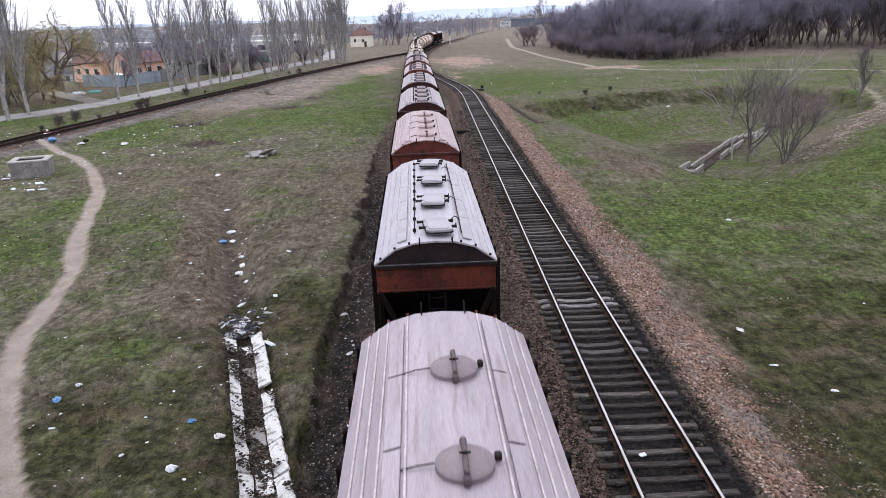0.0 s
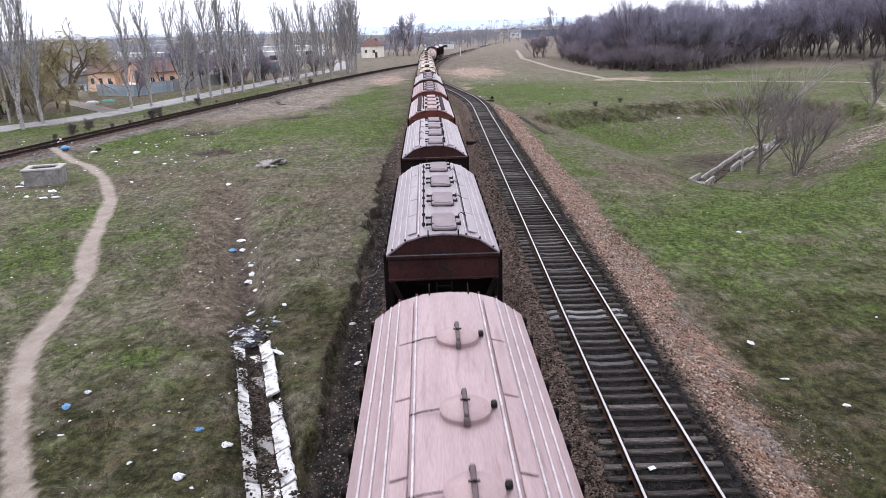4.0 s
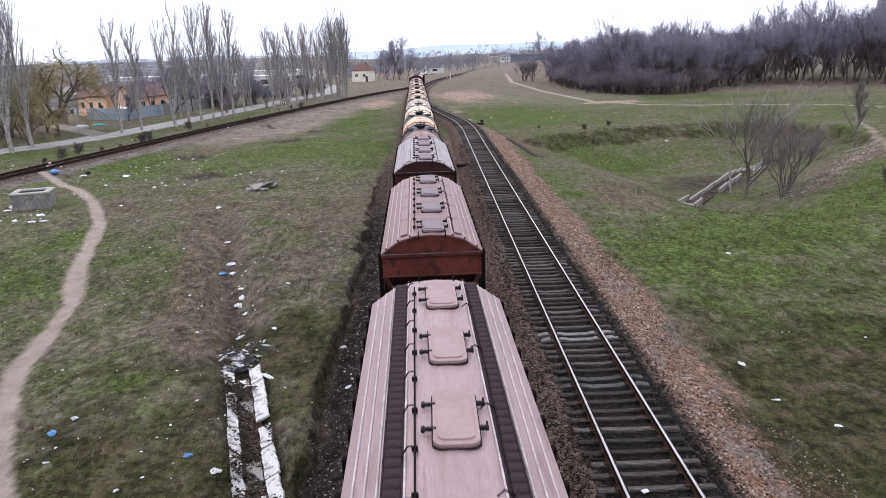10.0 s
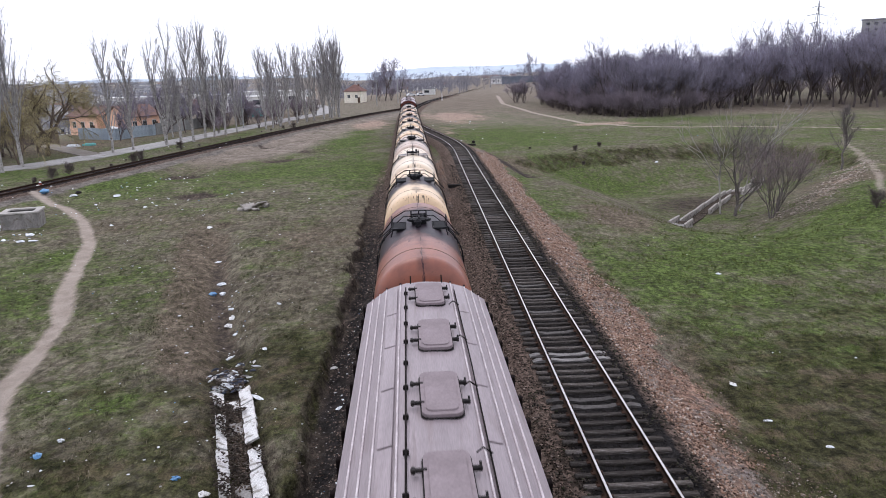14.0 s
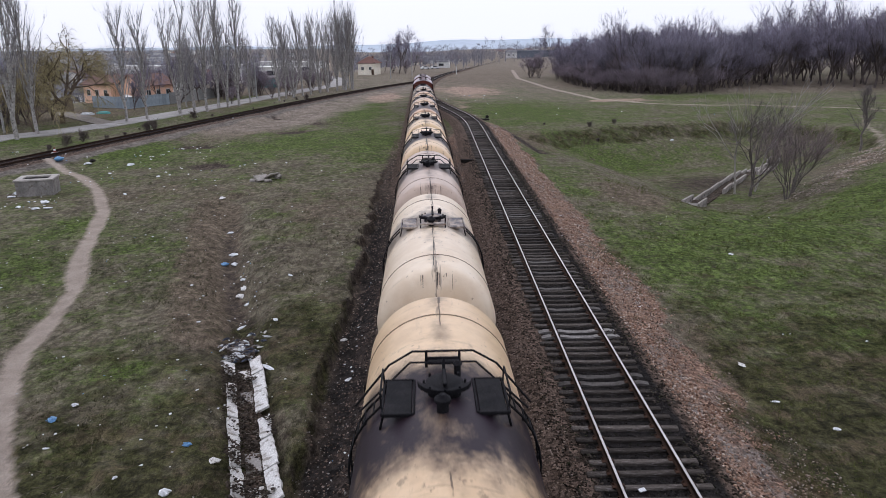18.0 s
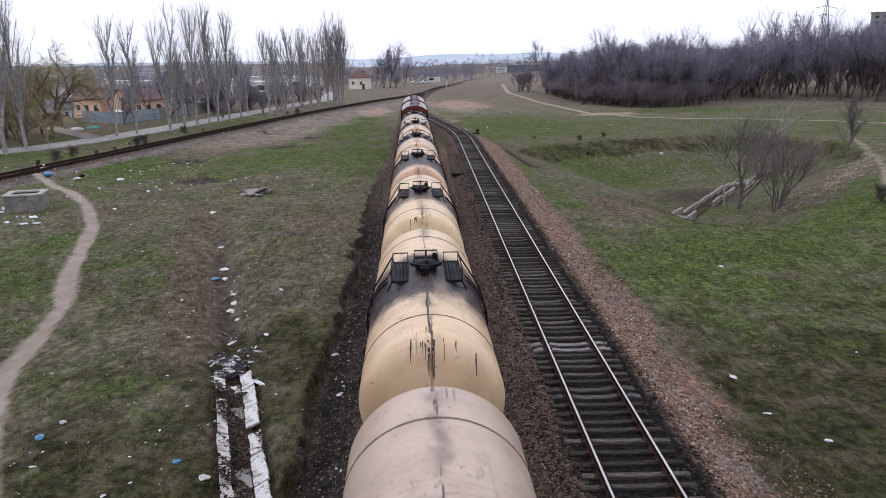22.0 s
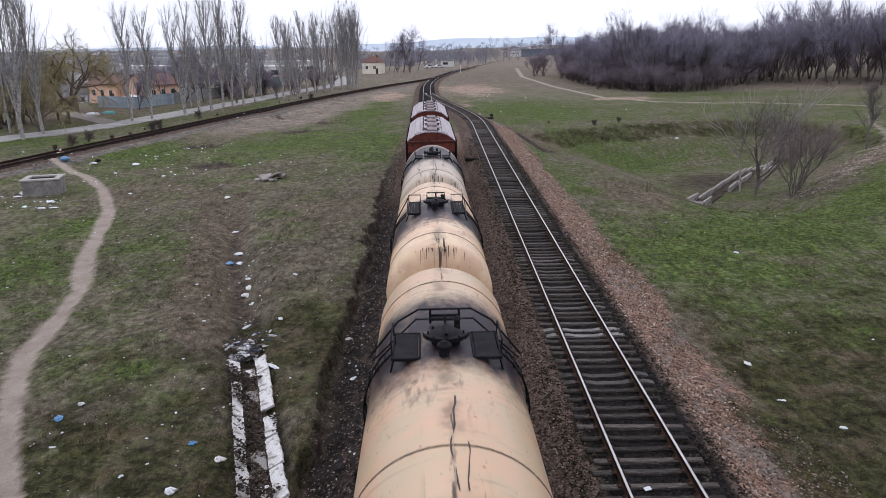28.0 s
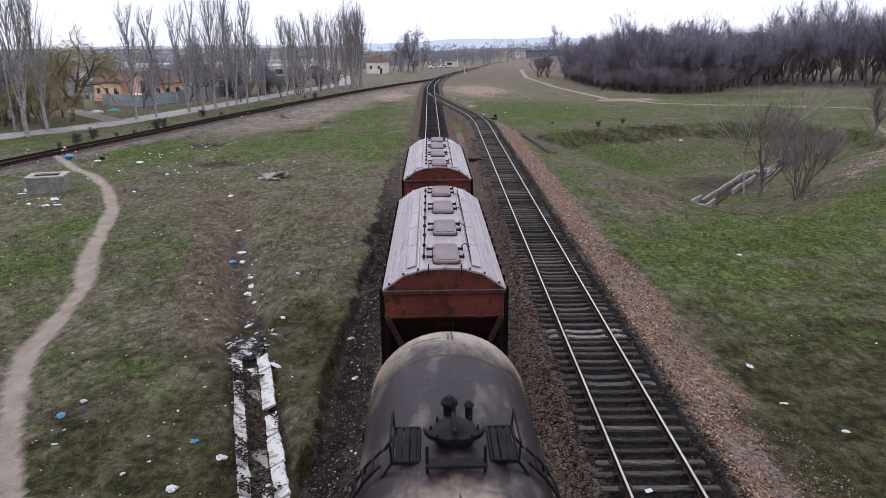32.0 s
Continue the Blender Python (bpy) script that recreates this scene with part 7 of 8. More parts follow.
low_bush = tree("bare_shrub", "low dark leafless bush on the green bank", "shrub", "", M_DARKBARK, surf("dark_bush_twigs", (0.15, 0.125, 0.115), (0.09, 0.075, 0.07), 0.95, 0, 1, 8, 0.0), seed=141, height=1.3, girth=0.05, crown_from=0.03, lean_out=48, limb_len=0.6, limbs=26, twigs=1500, twig_len=0.35, twig_w=0.008, forks=3, fine=4)
for k in range(18):
    y = rng.uniform(72, 160)
    plant(low_bush, 1, float(west_x(y)) - rng.uniform(2.6, 8.0), y, rng.uniform(0, 360), rng.uniform(0.2, 0.55) if k % 3 else 0.95)
for k in range(4):
    plant(low_bush, 1, rng.uniform(14, 30), rng.uniform(90, 97), rng.uniform(0, 360), rng.uniform(0.25, 0.6))
plant(low_bush, 0, 33.2, 47.6, 0)
plant(low_bush, 1, 31.4, 35.0, 60, 0.7)

# ---- houses, fence and posts ----
M_PEACH = surf("peach_render", (0.84, 0.55, 0.40), (0.70, 0.44, 0.32), 0.9, 0, 0.6, 9, 0.2)
M_CREAMWALL = surf("cream_render", (0.80, 0.75, 0.64), (0.70, 0.645, 0.54), 0.9, 0, 0.6, 9, 0.2)
M_WHITEWALL = surf("white_render", (0.72, 0.71, 0.69), (0.60, 0.59, 0.58), 0.9, 0, 0.5, 9, 0.1)
M_ROOFRED = surf("brown_red_roof", (0.20, 0.115, 0.10), (0.135, 0.08, 0.07), 0.85, 0, 1, 10, 0.3)
M_ROOFDULL = surf("faded_brown_roof", (0.23, 0.145, 0.125), (0.15, 0.10, 0.09), 0.85, 0, 1, 10, 0.3)
M_ROOFGREY = surf("grey_slate_roof", (0.24, 0.24, 0.25), (0.17, 0.17, 0.18), 0.85, 0, 1, 10, 0.3)
M_GLASS = surf("dark_window_glass", (0.035, 0.04, 0.045), (0.05, 0.055, 0.06), 0.12, 0, 1, 5, 0.0)
M_FENCE = surf("pale_blue_sheet_fence", (0.36, 0.42, 0.47), (0.28, 0.33, 0.37), 0.6, 0.1, 1, 12, 0.1, vary=0.15)
M_SLAB = surf("grey_concrete_panel", (0.34, 0.34, 0.33), (0.25, 0.25, 0.245), 0.9, 0, 0.8, 10, 0.2, vary=0.12)
M_CARPAINT = surf("white_car_paint", (0.70, 0.71, 0.72), (0.62, 0.63, 0.64), 0.3, 0, 1, 5, 0.0)
M_BOARD = surf("dark_wood", (0.10, 0.065, 0.045), (0.07, 0.045, 0.032), 0.85, 0, 2, 12, 0.2)


def house(label, x, y, turn, w, d, h, rise, wall_m, roof_m, windows=3, hip=False, door=True, z=None, far=False):
    z = land(x, y) - 0.1 if z is None else z
    hs = thing("house", label, "house", "", pose(x, y, z, 0, 0, turn))
    walls = part("wall", Shape().box((0, 0, h / 2), (w, d, h), 0.02), wall_m, hs)
    o = 0.45
    if hip:
        r = min(w, d) / 2 * 0.9
        vs = [(-w / 2 - o, -d / 2 - o, h), (w / 2 + o, -d / 2 - o, h), (w / 2 + o, d / 2 + o, h), (-w / 2 - o, d / 2 + o, h), (-w / 2 + r, 0, h + rise), (w / 2 - r, 0, h + rise)]
        sh = Shape().add(vs + [(a, b, c - 0.15) for a, b, c in vs[:4]], [(0, 1, 5, 4), (1, 2, 5), (2, 3, 4, 5), (3, 0, 4), (6, 7, 1, 0), (7, 8, 2, 1), (8, 9, 3, 2), (9, 6, 0, 3), (9, 8, 7, 6)])
    else:
        prof = [(-d / 2 - o, h - 0.2), (0, h + rise), (d / 2 + o, h - 0.2), (d / 2 + o, h - 0.05), (0, h + rise + 0.16), (-d / 2 - o, h - 0.05)]
        sh = Shape().prism(prof, -w / 2 - o, w / 2 + o)
        sh.v = [(-b, a, c) for a, b, c in sh.v]
        part("gable", Shape().add([(sx * w / 2, -d / 2, h) for sx in (-1, 1)] + [(sx * w / 2, d / 2, h) for sx in (-1, 1)] + [(sx * w / 2, 0, h + rise) for sx in (-1, 1)], [(0, 2, 4), (1, 5, 3), (0, 1, 3, 2)]), wall_m, hs)
    roof = part("roof", sh, roof_m, hs)
    if not far:
        part("chimney", Shape().box((w * 0.2, 0.3, h + rise * 0.8), (0.6, 0.6, 1.4), 0.03), M_ROOFRED, roof)
    for k in range(windows):
        wx = -w / 2 + (k + 0.6) * w / (windows + 0.2)
        win = part("window", Shape().box((wx, -d / 2 - 0.02, h * 0.55), (1.1, 0.06, 1.3), 0.02), M_GLASS if far else M_WHITEWALL, hs)
        for sx in () if far else (-0.25, 0.25):
            part("pane", Shape().box((wx + sx, -d / 2 - 0.055, h * 0.55), (0.44, 0.03, 1.12)), M_GLASS, win)
    if door:
        part("door", Shape().box((w * 0.36, -d / 2 - 0.03, 1.05), (0.95, 0.08, 2.1), 0.02), M_BOARD, hs)
    return hs


house("small peach-walled house with brown-red roof behind a sheet fence", -64.6, 152, -30, 8.5, 7, 3.9, 1.6, M_PEACH, M_ROOFDULL, 3)
house("peach-walled house with its red-brown gable behind the poplars", -56.6, 150, 62, 8, 6.4, 3.5, 2.0, M_PEACH, M_ROOFDULL, 3)
house("cream station house with hipped brown-red roof beside the line", -19.6, 277, -16, 6.8, 6.5, 4.4, 2.4, M_CREAMWALL, M_ROOFRED, 2, True)
M_SHEDWALL = surf("weathered_boards", (0.20, 0.16, 0.13), (0.13, 0.105, 0.09), 0.9, 0, 1, 10, 0.2)
shed = thing("shed", "low grey roofed shed among the trees", "shed", "", pose(-66, 128, land(-66, 128), 0, 0, -32))
part("wall", Shape().box((0, 0, 1.1), (9, 4, 2.3), 0.02), M_SHEDWALL, shed)
part("roof", Shape().box((0, -0.2, 2.4), (9.8, 5, 0.18), 0.02, Matrix.Rotation(0.09, 3, "X")), M_ROOFGREY, shed)


def build_fence(name, label, pts, h, step, m):
    f = thing(name, label, "fence")
    slat = Shape().box((0, 0, h / 2), (step - 0.06, 0.06, h), 0.015).mesh("panel", m)
    post = Shape().box((0, 0.06, h / 2), (0.1, 0.1, h + 0.15), 0.01).mesh("post", m)
    for (ax, ay), (bx, by) in zip(pts, pts[1:]):
        ln = math.hypot(bx - ax, by - ay)
        n = max(1, round(ln / step))
        for k in range(n):
            u = (k + 0.5) / n
            x, y = ax + (bx - ax) * u, ay + (by - ay) * u
            part("panel", slat, m, f, at=pose(x, y, land(x, y) - 0.05, 0, 0, math.degrees(math.atan2(by - ay, bx - ax))))
            part("post", post, m, f, at=pose(x - (bx - ax) / n / 2, y - (by - ay) / n / 2, land(x, y) - 0.05, 0, 0, math.degrees(math.atan2(by - ay, bx - ax))))


build_fence("sheet_metal_fence", "pale blue sheet-metal yard fence", ((-61.0, 134.5), (-52.2, 129.5), (-48.6, 139.5)), 2.1, 1.0, M_FENCE)
build_fence("concrete_panel_fence", "long grey concrete panel fence behind the trees", ((-48.6, 140.0), (-45.5, 152.0), (-43.5, 167.0)), 2.2, 2.0, M_SLAB)
canopy = thing("white_awning", "white peaked awning in a yard", "awning", "", pose(-54.2, 133.0, land(-54.2, 133.0)))
canopy.scale = (0.8, 0.8, 0.72)
part("cloth", Shape().add([(-2, -1.5, 2.4), (2, -1.5, 2.4), (2, 1.5, 2.4), (-2, 1.5, 2.4), (0, 0, 3.3), (-2, -1.5, 2.2), (2, -1.5, 2.2), (2, 1.5, 2.2), (-2, 1.5, 2.2)],
                          [(0, 1, 4), (1, 2, 4), (2, 3, 4), (3, 0, 4), (5, 6, 1, 0), (6, 7, 2, 1), (7, 8, 3, 2), (8, 5, 0, 3)]), M_WHITEWALL, canopy)
for sx in (-1.9, 1.9):
    for sy in (-1.4, 1.4):
        part("pole", Shape().tube([(sx, sy, 0), (sx, sy, 2.4)], 0.04, 6), M_SLAB, canopy)


def upturned_hull(label, x, y, turn, m):
    """A small hull lying keel up."""
    hull = thing("upturned_hull", label, "boat", "", pose(x, y, land(x, y) - 0.03, 0, 0, turn))
    hull.scale = (0.7, 0.7, 0.8)
    s, k = Shape(), 9
    vs = []
    for i in range(k):
        u = -1 + 2 * i / (k - 1)
        w = 0.62 * (1 - abs(u) ** 2.6) + 0.04
        vs += [(1.5 * u, w * c, 0.55 * (1 - 0.35 * u * u) * h) for c, h in ((-1, 0.0), (-0.92, 0.55), (-0.5, 0.92), (0, 1.0), (0.5, 0.92), (0.92, 0.55), (1, 0.0))]
    s.add(vs, [(i * 7 + j, i * 7 + j + 1, (i + 1) * 7 + j + 1, (i + 1) * 7 + j) for i in range(k - 1) for j in range(6)])
    part("hull", s, m, hull, smooth=True)
    part("keel", Shape().box((0, 0, 0.55), (2.2, 0.06, 0.08), 0.01), m, hull)


upturned_hull("pale upturned hull on the grass beside the lane", -54.6, 118.0, 12, M_LITTER)
upturned_hull("teal upturned hull on the grass beside the lane", -53.0, 120.2, 30, M_TEAL)


def build_car(label, x, y, turn, m):
    c = thing("car", label, "car", "", pose(x, y, land(x, y), 0, 0, turn))
    prof = [(-2.1, 0.35), (2.1, 0.35), (2.15, 0.75), (1.3, 0.92), (0.75, 1.42), (-0.95, 1.45), (-1.6, 0.98), (-2.12, 0.9)]
    body = Shape().prism(prof, -0.8, 0.8)
    part("body", body, m, c)
    part("windscreen", Shape().prism([(1.28, 0.93), (0.80, 1.37), (0.72, 1.37), (1.2, 0.93)], -0.7, 0.7), M_GLASS, c)
    for s in (-1, 1):
        part("side_window", Shape().prism([(-1.4, 1.0), (1.1, 0.97), (0.68, 1.36), (-0.9, 1.38)], s * 0.79, s * 0.815), M_GLASS, c)
        for wx in (-1.3, 1.3):
            part("wheel", Shape().turned([(0.1, -0.1), (0.31, -0.09), (0.31, 0.09), (0.1, 0.1)], 14, "y", (wx, s * 0.74, 0.31)), M_BLACK, c, smooth=True)


build_car("white parked car near the station house", 2.0, 330, 20, M_CARPAINT)
build_car("silver parked car near the station house", 6.5, 334, 20, M_CARPAINT)
kiosk = thing("kiosk", "small white kiosk with flat dark roof", "kiosk", "", pose(11.0, 352, land(11, 352), 0, 0, -12))
part("wall", Shape().box((0, 0, 1.3), (6, 3, 2.6), 0.02), M_WHITEWALL, kiosk)
part("roof", Shape().box((0, 0, 2.75), (6.6, 3.6, 0.22), 0.02), M_ROOFGREY, kiosk)
part("window", Shape().box((-0.8, -1.52, 1.5), (2.4, 0.06, 1.1), 0.01), M_GLASS, kiosk)

M_WHITEPOST = surf("white_painted_post", (0.72, 0.72, 0.72), (0.55, 0.55, 0.55), 0.7, 0, 3, 20, 0.1)
for x, y, h in ((13.2, 268, 2.6), (38.0, 245, 1.9)):
    post = thing("marker_post", "short white trackside marker post", "post", "trackside posts", pose(x, y, land(x, y)))
    part("post", Shape().box((0, 0, h / 2 - 0.1), (0.22, 0.22, h + 0.2), 0.03), M_WHITEPOST, post)
    part("cap", Shape().box((0, 0, h + 0.05), (0.34, 0.28, 0.18), 0.03), M_WHITEPOST, post)
lever = thing("points_lever", "black hand lever of the points beside the siding", "points lever", "", pose(8.7, 98.0, land(8.7, 98)))
part("base", Shape().box((0, 0, 0.12), (1.3, 0.5, 0.24), 0.04), M_BLACK, lever)
part("weight", Shape().turned([(0.05, -0.09), (0.22, -0.08), (0.22, 0.08), (0.05, 0.09)], 14, "y", (0.35, 0, 0.5)), M_BLACK, lever, smooth=True)
part("lever", Shape().tube([(0, 0, 0.2), (0.45, 0, 0.62)], 0.04, 6), M_BLACK, lever)
box = thing("points_box", "flat dark metal points box between the tracks", "box", "", pose(3.9, 61.0, land(3.9, 61.0)))
part("case", Shape().box((0, 0, 0.08), (1.1, 0.6, 0.2), 0.04), M_BLACK, box)
part("lid", Shape().box((0, 0, 0.20), (1.16, 0.66, 0.05), 0.015), M_FRAME, box)
for x, y, h in ((-54.0, 93.0, 9.0), (-44.5, 116.5, 9.0), (-34.2, 150.0, 9.0), (-24.0, 190.0, 9.0), (-3.2, 262.0, 8.5), (-10.0, 240.0, 8.5)):
    pole = thing("utility_pole", "grey concrete utility pole with crossarm", "pole", "utility poles", pose(x, y, land(x, y) - 0.1, 0, 0, 20))
    part("shaft", Shape().tube([(0, 0, 0), (0, 0, h)], 0.16, 8, 0.10), M_SLAB, pole, smooth=True)
    part("crossarm", Shape().box((0, 0, h - 0.4), (1.5, 0.1, 0.1), 0.01), M_SLAB, pole)
    for sx in (-0.65, 0, 0.65):
        part("insulator", Shape().tube([(sx, 0, h - 0.35), (sx, 0, h - 0.12)], 0.05, 6), M_WHITEPOST, pole)


def build_pylon(x, y, h):
    p = thing("power_pylon", "grey steel lattice power pylon behind the wood", "pylon", "", pose(x, y, land(x, y), 0, 0, 25))
    for sx in (-1, 1):
        for sy in (-1, 1):
            part("leg", Shape().tube([(sx * h * 0.09, sy * h * 0.09, 0), (sx * h * 0.022, sy * h * 0.022, h * 0.72), (0, 0, h)], 0.22, 4, 0.1), M_FRAME, p)
    for k in range(9):
        z0, z1 = h * 0.08 * k, h * 0.08 * (k + 1)
        a, b = h * (0.09 - 0.0076 * k), h * (0.09 - 0.0076 * (k + 1))
        s = Shape()
        for sy in (-1, 1):
            s.tube([(-a, sy * a, z0), (b, sy * b, z1)], 0.09, 4).tube([(a, sy * a, z0), (-b, sy * b, z1)], 0.09, 4).tube([(-b, sy * b, z1), (b, sy * b, z1)], 0.09, 4)
        part("lattice", s, M_FRAME, p)
    for z, w in ((0.70, 0.16), (0.80, 0.22), (0.90, 0.14)):
        part("arm", Shape().tube([(-w * h, 0, z * h), (0, 0, z * h + 0.03 * h), (w * h, 0, z * h)], 0.14, 4), M_FRAME, p)


build_pylon(231, 400, 42)
build_pylon(300, 560, 42)
block = thing("apartment_block", "far grey apartment block above the wood", "apartment block", "", pose(290, 395, land(290, 395), 0, 0, -38))
part("wall", Shape().box((0, 0, 15), (60, 14, 32), 0.05), M_SLAB, block)
part("roof", Shape().box((0, 0, 31.3), (61, 15, 0.8), 0.05), M_ROOFGREY, block)
part("lift_house", Shape().box((-14, 0, 33.5), (9, 6, 4), 0.05), M_SLAB, block)
for fl in range(4):
    for k in range(14):
        part("window", Shape().box((-27 + k * 4.1, -7.05, 29 - fl * 3.0), (1.8, 0.2, 1.5)), M_GLASS, block)

# ---- the far town, woods and hills ----
rng = random.Random(77)
proto = {}


def town_house(x, y, z, turn, kind):
    w, d, h, rise, wm, rm = ((11, 8, 3.2, 2.4, M_WHITEWALL, M_ROOFGREY), (9, 8, 3.0, 2.6, M_CREAMWALL, M_ROOFDULL), (13, 8, 3.4, 2.2, M_SLAB, M_ROOFGREY), (10, 7, 5.6, 2.2, M_WHITEWALL, M_ROOFGREY))[kind]
    if kind not in proto:
        proto[kind] = house(("whitewashed house with slate roof in the far town", "cream house with red roof in the far town", "grey house with slate roof in the far town", "two-storey white house in the far town")[kind], x, y, turn, w, d, h, rise, wm, rm, 2, door=False, z=z, far=True)
        proto[kind]["group"] = "houses of the far town"
    else:
        copy_thing(proto[kind], pose(x, y, z, 0, 0, turn))


for k in range(170):
    y = 200 + 1250 * rng.random() ** 1.3
    x = -0.09 * y - 36 - rng.uniform(0, 0.66) * y
    town_house(x, y, land(x, y) - 0.2, rng.uniform(-40, 40), rng.choice((0, 0, 1, 2, 3, 3)))
for k in range(26):
    y = rng.uniform(560, 1300)
    x = rng.uniform(-0.14, 0.16) * y
    town_house(x, y, land(x, y) - 0.2, rng.uniform(-40, 40), rng.randrange(4))
for x, y, w, d, h, lab in ((-62, 330, 30, 12, 7.0, "white hall behind the poplars"), (-150, 420, 50, 16, 8, "long pale factory hall in the town"), (-92, 300, 34, 12, 7, "pale workshop hall behind the poplars"), (-52, 262, 16, 9, 4.5, "small white store behind the poplars"), (-105, 380, 44, 14, 9, "white hall among the far gardens")):
    hall = thing("warehouse", lab, "warehouse", "", pose(x, y, land(x, y), 0, 0, -14))
    part("wall", Shape().box((0, 0, h / 2), (w, d, h), 0.05), M_WHITEWALL, hall)
    part("roof", Shape().box((0, 0, h + 0.15), (w + 0.8, d + 0.8, 0.4), 0.05), M_WHITEWALL, hall)
    for k in range(int(w / 5)):
        part("window", Shape().box((-w / 2 + 3 + k * 5, -d / 2 - 0.03, h * 0.6), (3, 0.1, 1.6)), M_GLASS, hall)
teal_shed = thing("shed", "small teal-painted shed behind the poplars", "shed", "", pose(-41.0, 196, land(-41, 196), 0, 0, -20))
part("wall", Shape().box((0, 0, 1.1), (4, 3, 2.4), 0.02), M_TEAL, teal_shed)
part("roof", Shape().box((0, 0, 2.4), (4.5, 3.5, 0.2), 0.02), M_ROOFGREY, teal_shed)
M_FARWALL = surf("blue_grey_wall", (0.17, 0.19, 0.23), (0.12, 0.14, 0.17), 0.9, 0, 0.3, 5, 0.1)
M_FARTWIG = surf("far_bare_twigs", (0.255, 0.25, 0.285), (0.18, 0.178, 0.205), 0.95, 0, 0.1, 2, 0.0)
viaduct = thing("long_grey_building", "long low grey building at the far end of the line", "building", "", pose(146, 640, -5, 0, 0, -10))
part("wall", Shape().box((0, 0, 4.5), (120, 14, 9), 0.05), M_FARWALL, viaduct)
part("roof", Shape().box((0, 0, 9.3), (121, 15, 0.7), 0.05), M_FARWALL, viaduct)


def far_wood(name, label, m, spots, h, seed, each=60, wide=1.0):
    """A distant stand of bare trees, all twigs in one sheetless mass."""
    rg = random.Random(seed)
    s = Shape()
    for x, y, z in spots:
        hh = h * rg.uniform(0.6, 1.15)
        s.tube([(x, y, z), (x + rg.gauss(0, 0.3), y, z + hh * 0.7)], 0.25, 3, 0.08, caps=False)
        for k in range(each * 2):
            a, u = rg.uniform(0, 6.283), rg.random()
            r = wide * hh * 0.30 * math.sin(math.pi * (0.15 + 0.8 * u)) * rg.random() ** 0.5
            p = Vector((x + r * math.cos(a), y + r * math.sin(a), z + hh * (0.12 + 0.85 * u)))
            d = Vector((math.cos(a) * 0.5, math.sin(a) * 0.5, 1 + rg.gauss(0, 0.4))).normalized() * hh * 0.12
            w = Vector((rg.gauss(0, 1), rg.gauss(0, 1), 0)).normalized() * 0.055 * (1 + y / 500)
            s.add([p - w, p + w, p + d], [(0, 1, 2)])
    return tagged(part(name, s, m), label, "trees", kind="stuff")


# blue-grey haze of distance is mixed into the twig colours of these trees
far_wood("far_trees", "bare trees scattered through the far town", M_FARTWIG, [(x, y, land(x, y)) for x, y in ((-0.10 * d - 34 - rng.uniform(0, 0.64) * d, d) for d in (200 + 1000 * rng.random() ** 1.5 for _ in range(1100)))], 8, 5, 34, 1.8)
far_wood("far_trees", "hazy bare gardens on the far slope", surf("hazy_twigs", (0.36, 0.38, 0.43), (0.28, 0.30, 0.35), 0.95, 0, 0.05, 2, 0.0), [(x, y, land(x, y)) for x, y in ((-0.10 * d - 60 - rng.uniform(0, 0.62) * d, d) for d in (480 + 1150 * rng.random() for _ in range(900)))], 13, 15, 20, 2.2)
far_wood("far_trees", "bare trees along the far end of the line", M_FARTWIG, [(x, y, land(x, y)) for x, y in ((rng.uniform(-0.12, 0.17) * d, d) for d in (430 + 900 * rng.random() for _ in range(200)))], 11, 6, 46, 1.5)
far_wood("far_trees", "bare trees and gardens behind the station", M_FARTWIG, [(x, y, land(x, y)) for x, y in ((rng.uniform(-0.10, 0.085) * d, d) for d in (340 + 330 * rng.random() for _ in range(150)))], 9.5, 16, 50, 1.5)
far_wood("far_poplars", "row of far poplars on the skyline", M_FARTWIG, [(60 + 5.5 * k + rng.uniform(-2, 2), 700 + rng.uniform(-20, 20), -8) for k in range(14)], 24, 8, 60, 0.6)
far_wood("far_wood", "bare wood behind the nearer trees", M_TWIG, [(x, 190 + rng.uniform(0, 140) + (0 if x > 90 else 40), land(x, 240)) for x in (rng.uniform(62, 210) for _ in range(80))], 12.5, 9, 60, 1.4)

# hillside colour with the air haze painted in
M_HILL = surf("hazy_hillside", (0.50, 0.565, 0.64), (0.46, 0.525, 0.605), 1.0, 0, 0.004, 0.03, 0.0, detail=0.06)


def build_hills():
    s = Shape()
    n = 90
    xs = [-3400 + 6800 * k / n for k in range(n + 1)]
    ridge = [17 + 16 * math.sin(x * 0.0011 + 1) + 9 * math.sin(x * 0.0034) + 4 * math.sin(x * 0.011) for x in xs]
    vs = [(x, 2900, -14) for x in xs] + [(x, 3300, r * 0.75) for x, r in zip(xs, ridge)] + [(x, 3900, r) for x, r in zip(xs, ridge)] + [(x, 4400, -14) for x in xs]
    m = n + 1
    s.add(vs, [(j * m + i, j * m + i + 1, (j + 1) * m + i + 1, (j + 1) * m + i) for j in range(3) for i in range(n)])
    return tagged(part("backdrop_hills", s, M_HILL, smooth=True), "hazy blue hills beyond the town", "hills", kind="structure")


build_hills()


# ---- the road bridge over the tracks, on which the camera stands ----
bridge = thing("road_bridge", "plain concrete road bridge over the tracks", "bridge")
part("deck", Shape().box((0, -7.2, 7.15), (150, 13.2, 0.7), 0.05), M_CONCRETE, bridge)
part("parapet", Shape().box((0, -0.75, 8.0), (150, 0.22, 1.0), 0.03), M_CONCRETE, bridge)
for px in (-13, 13):
    part("pier", Shape().box((px, -7.2, 2.7), (1.6, 11.0, 8.4), 0.1), M_CONCRETE, bridge)
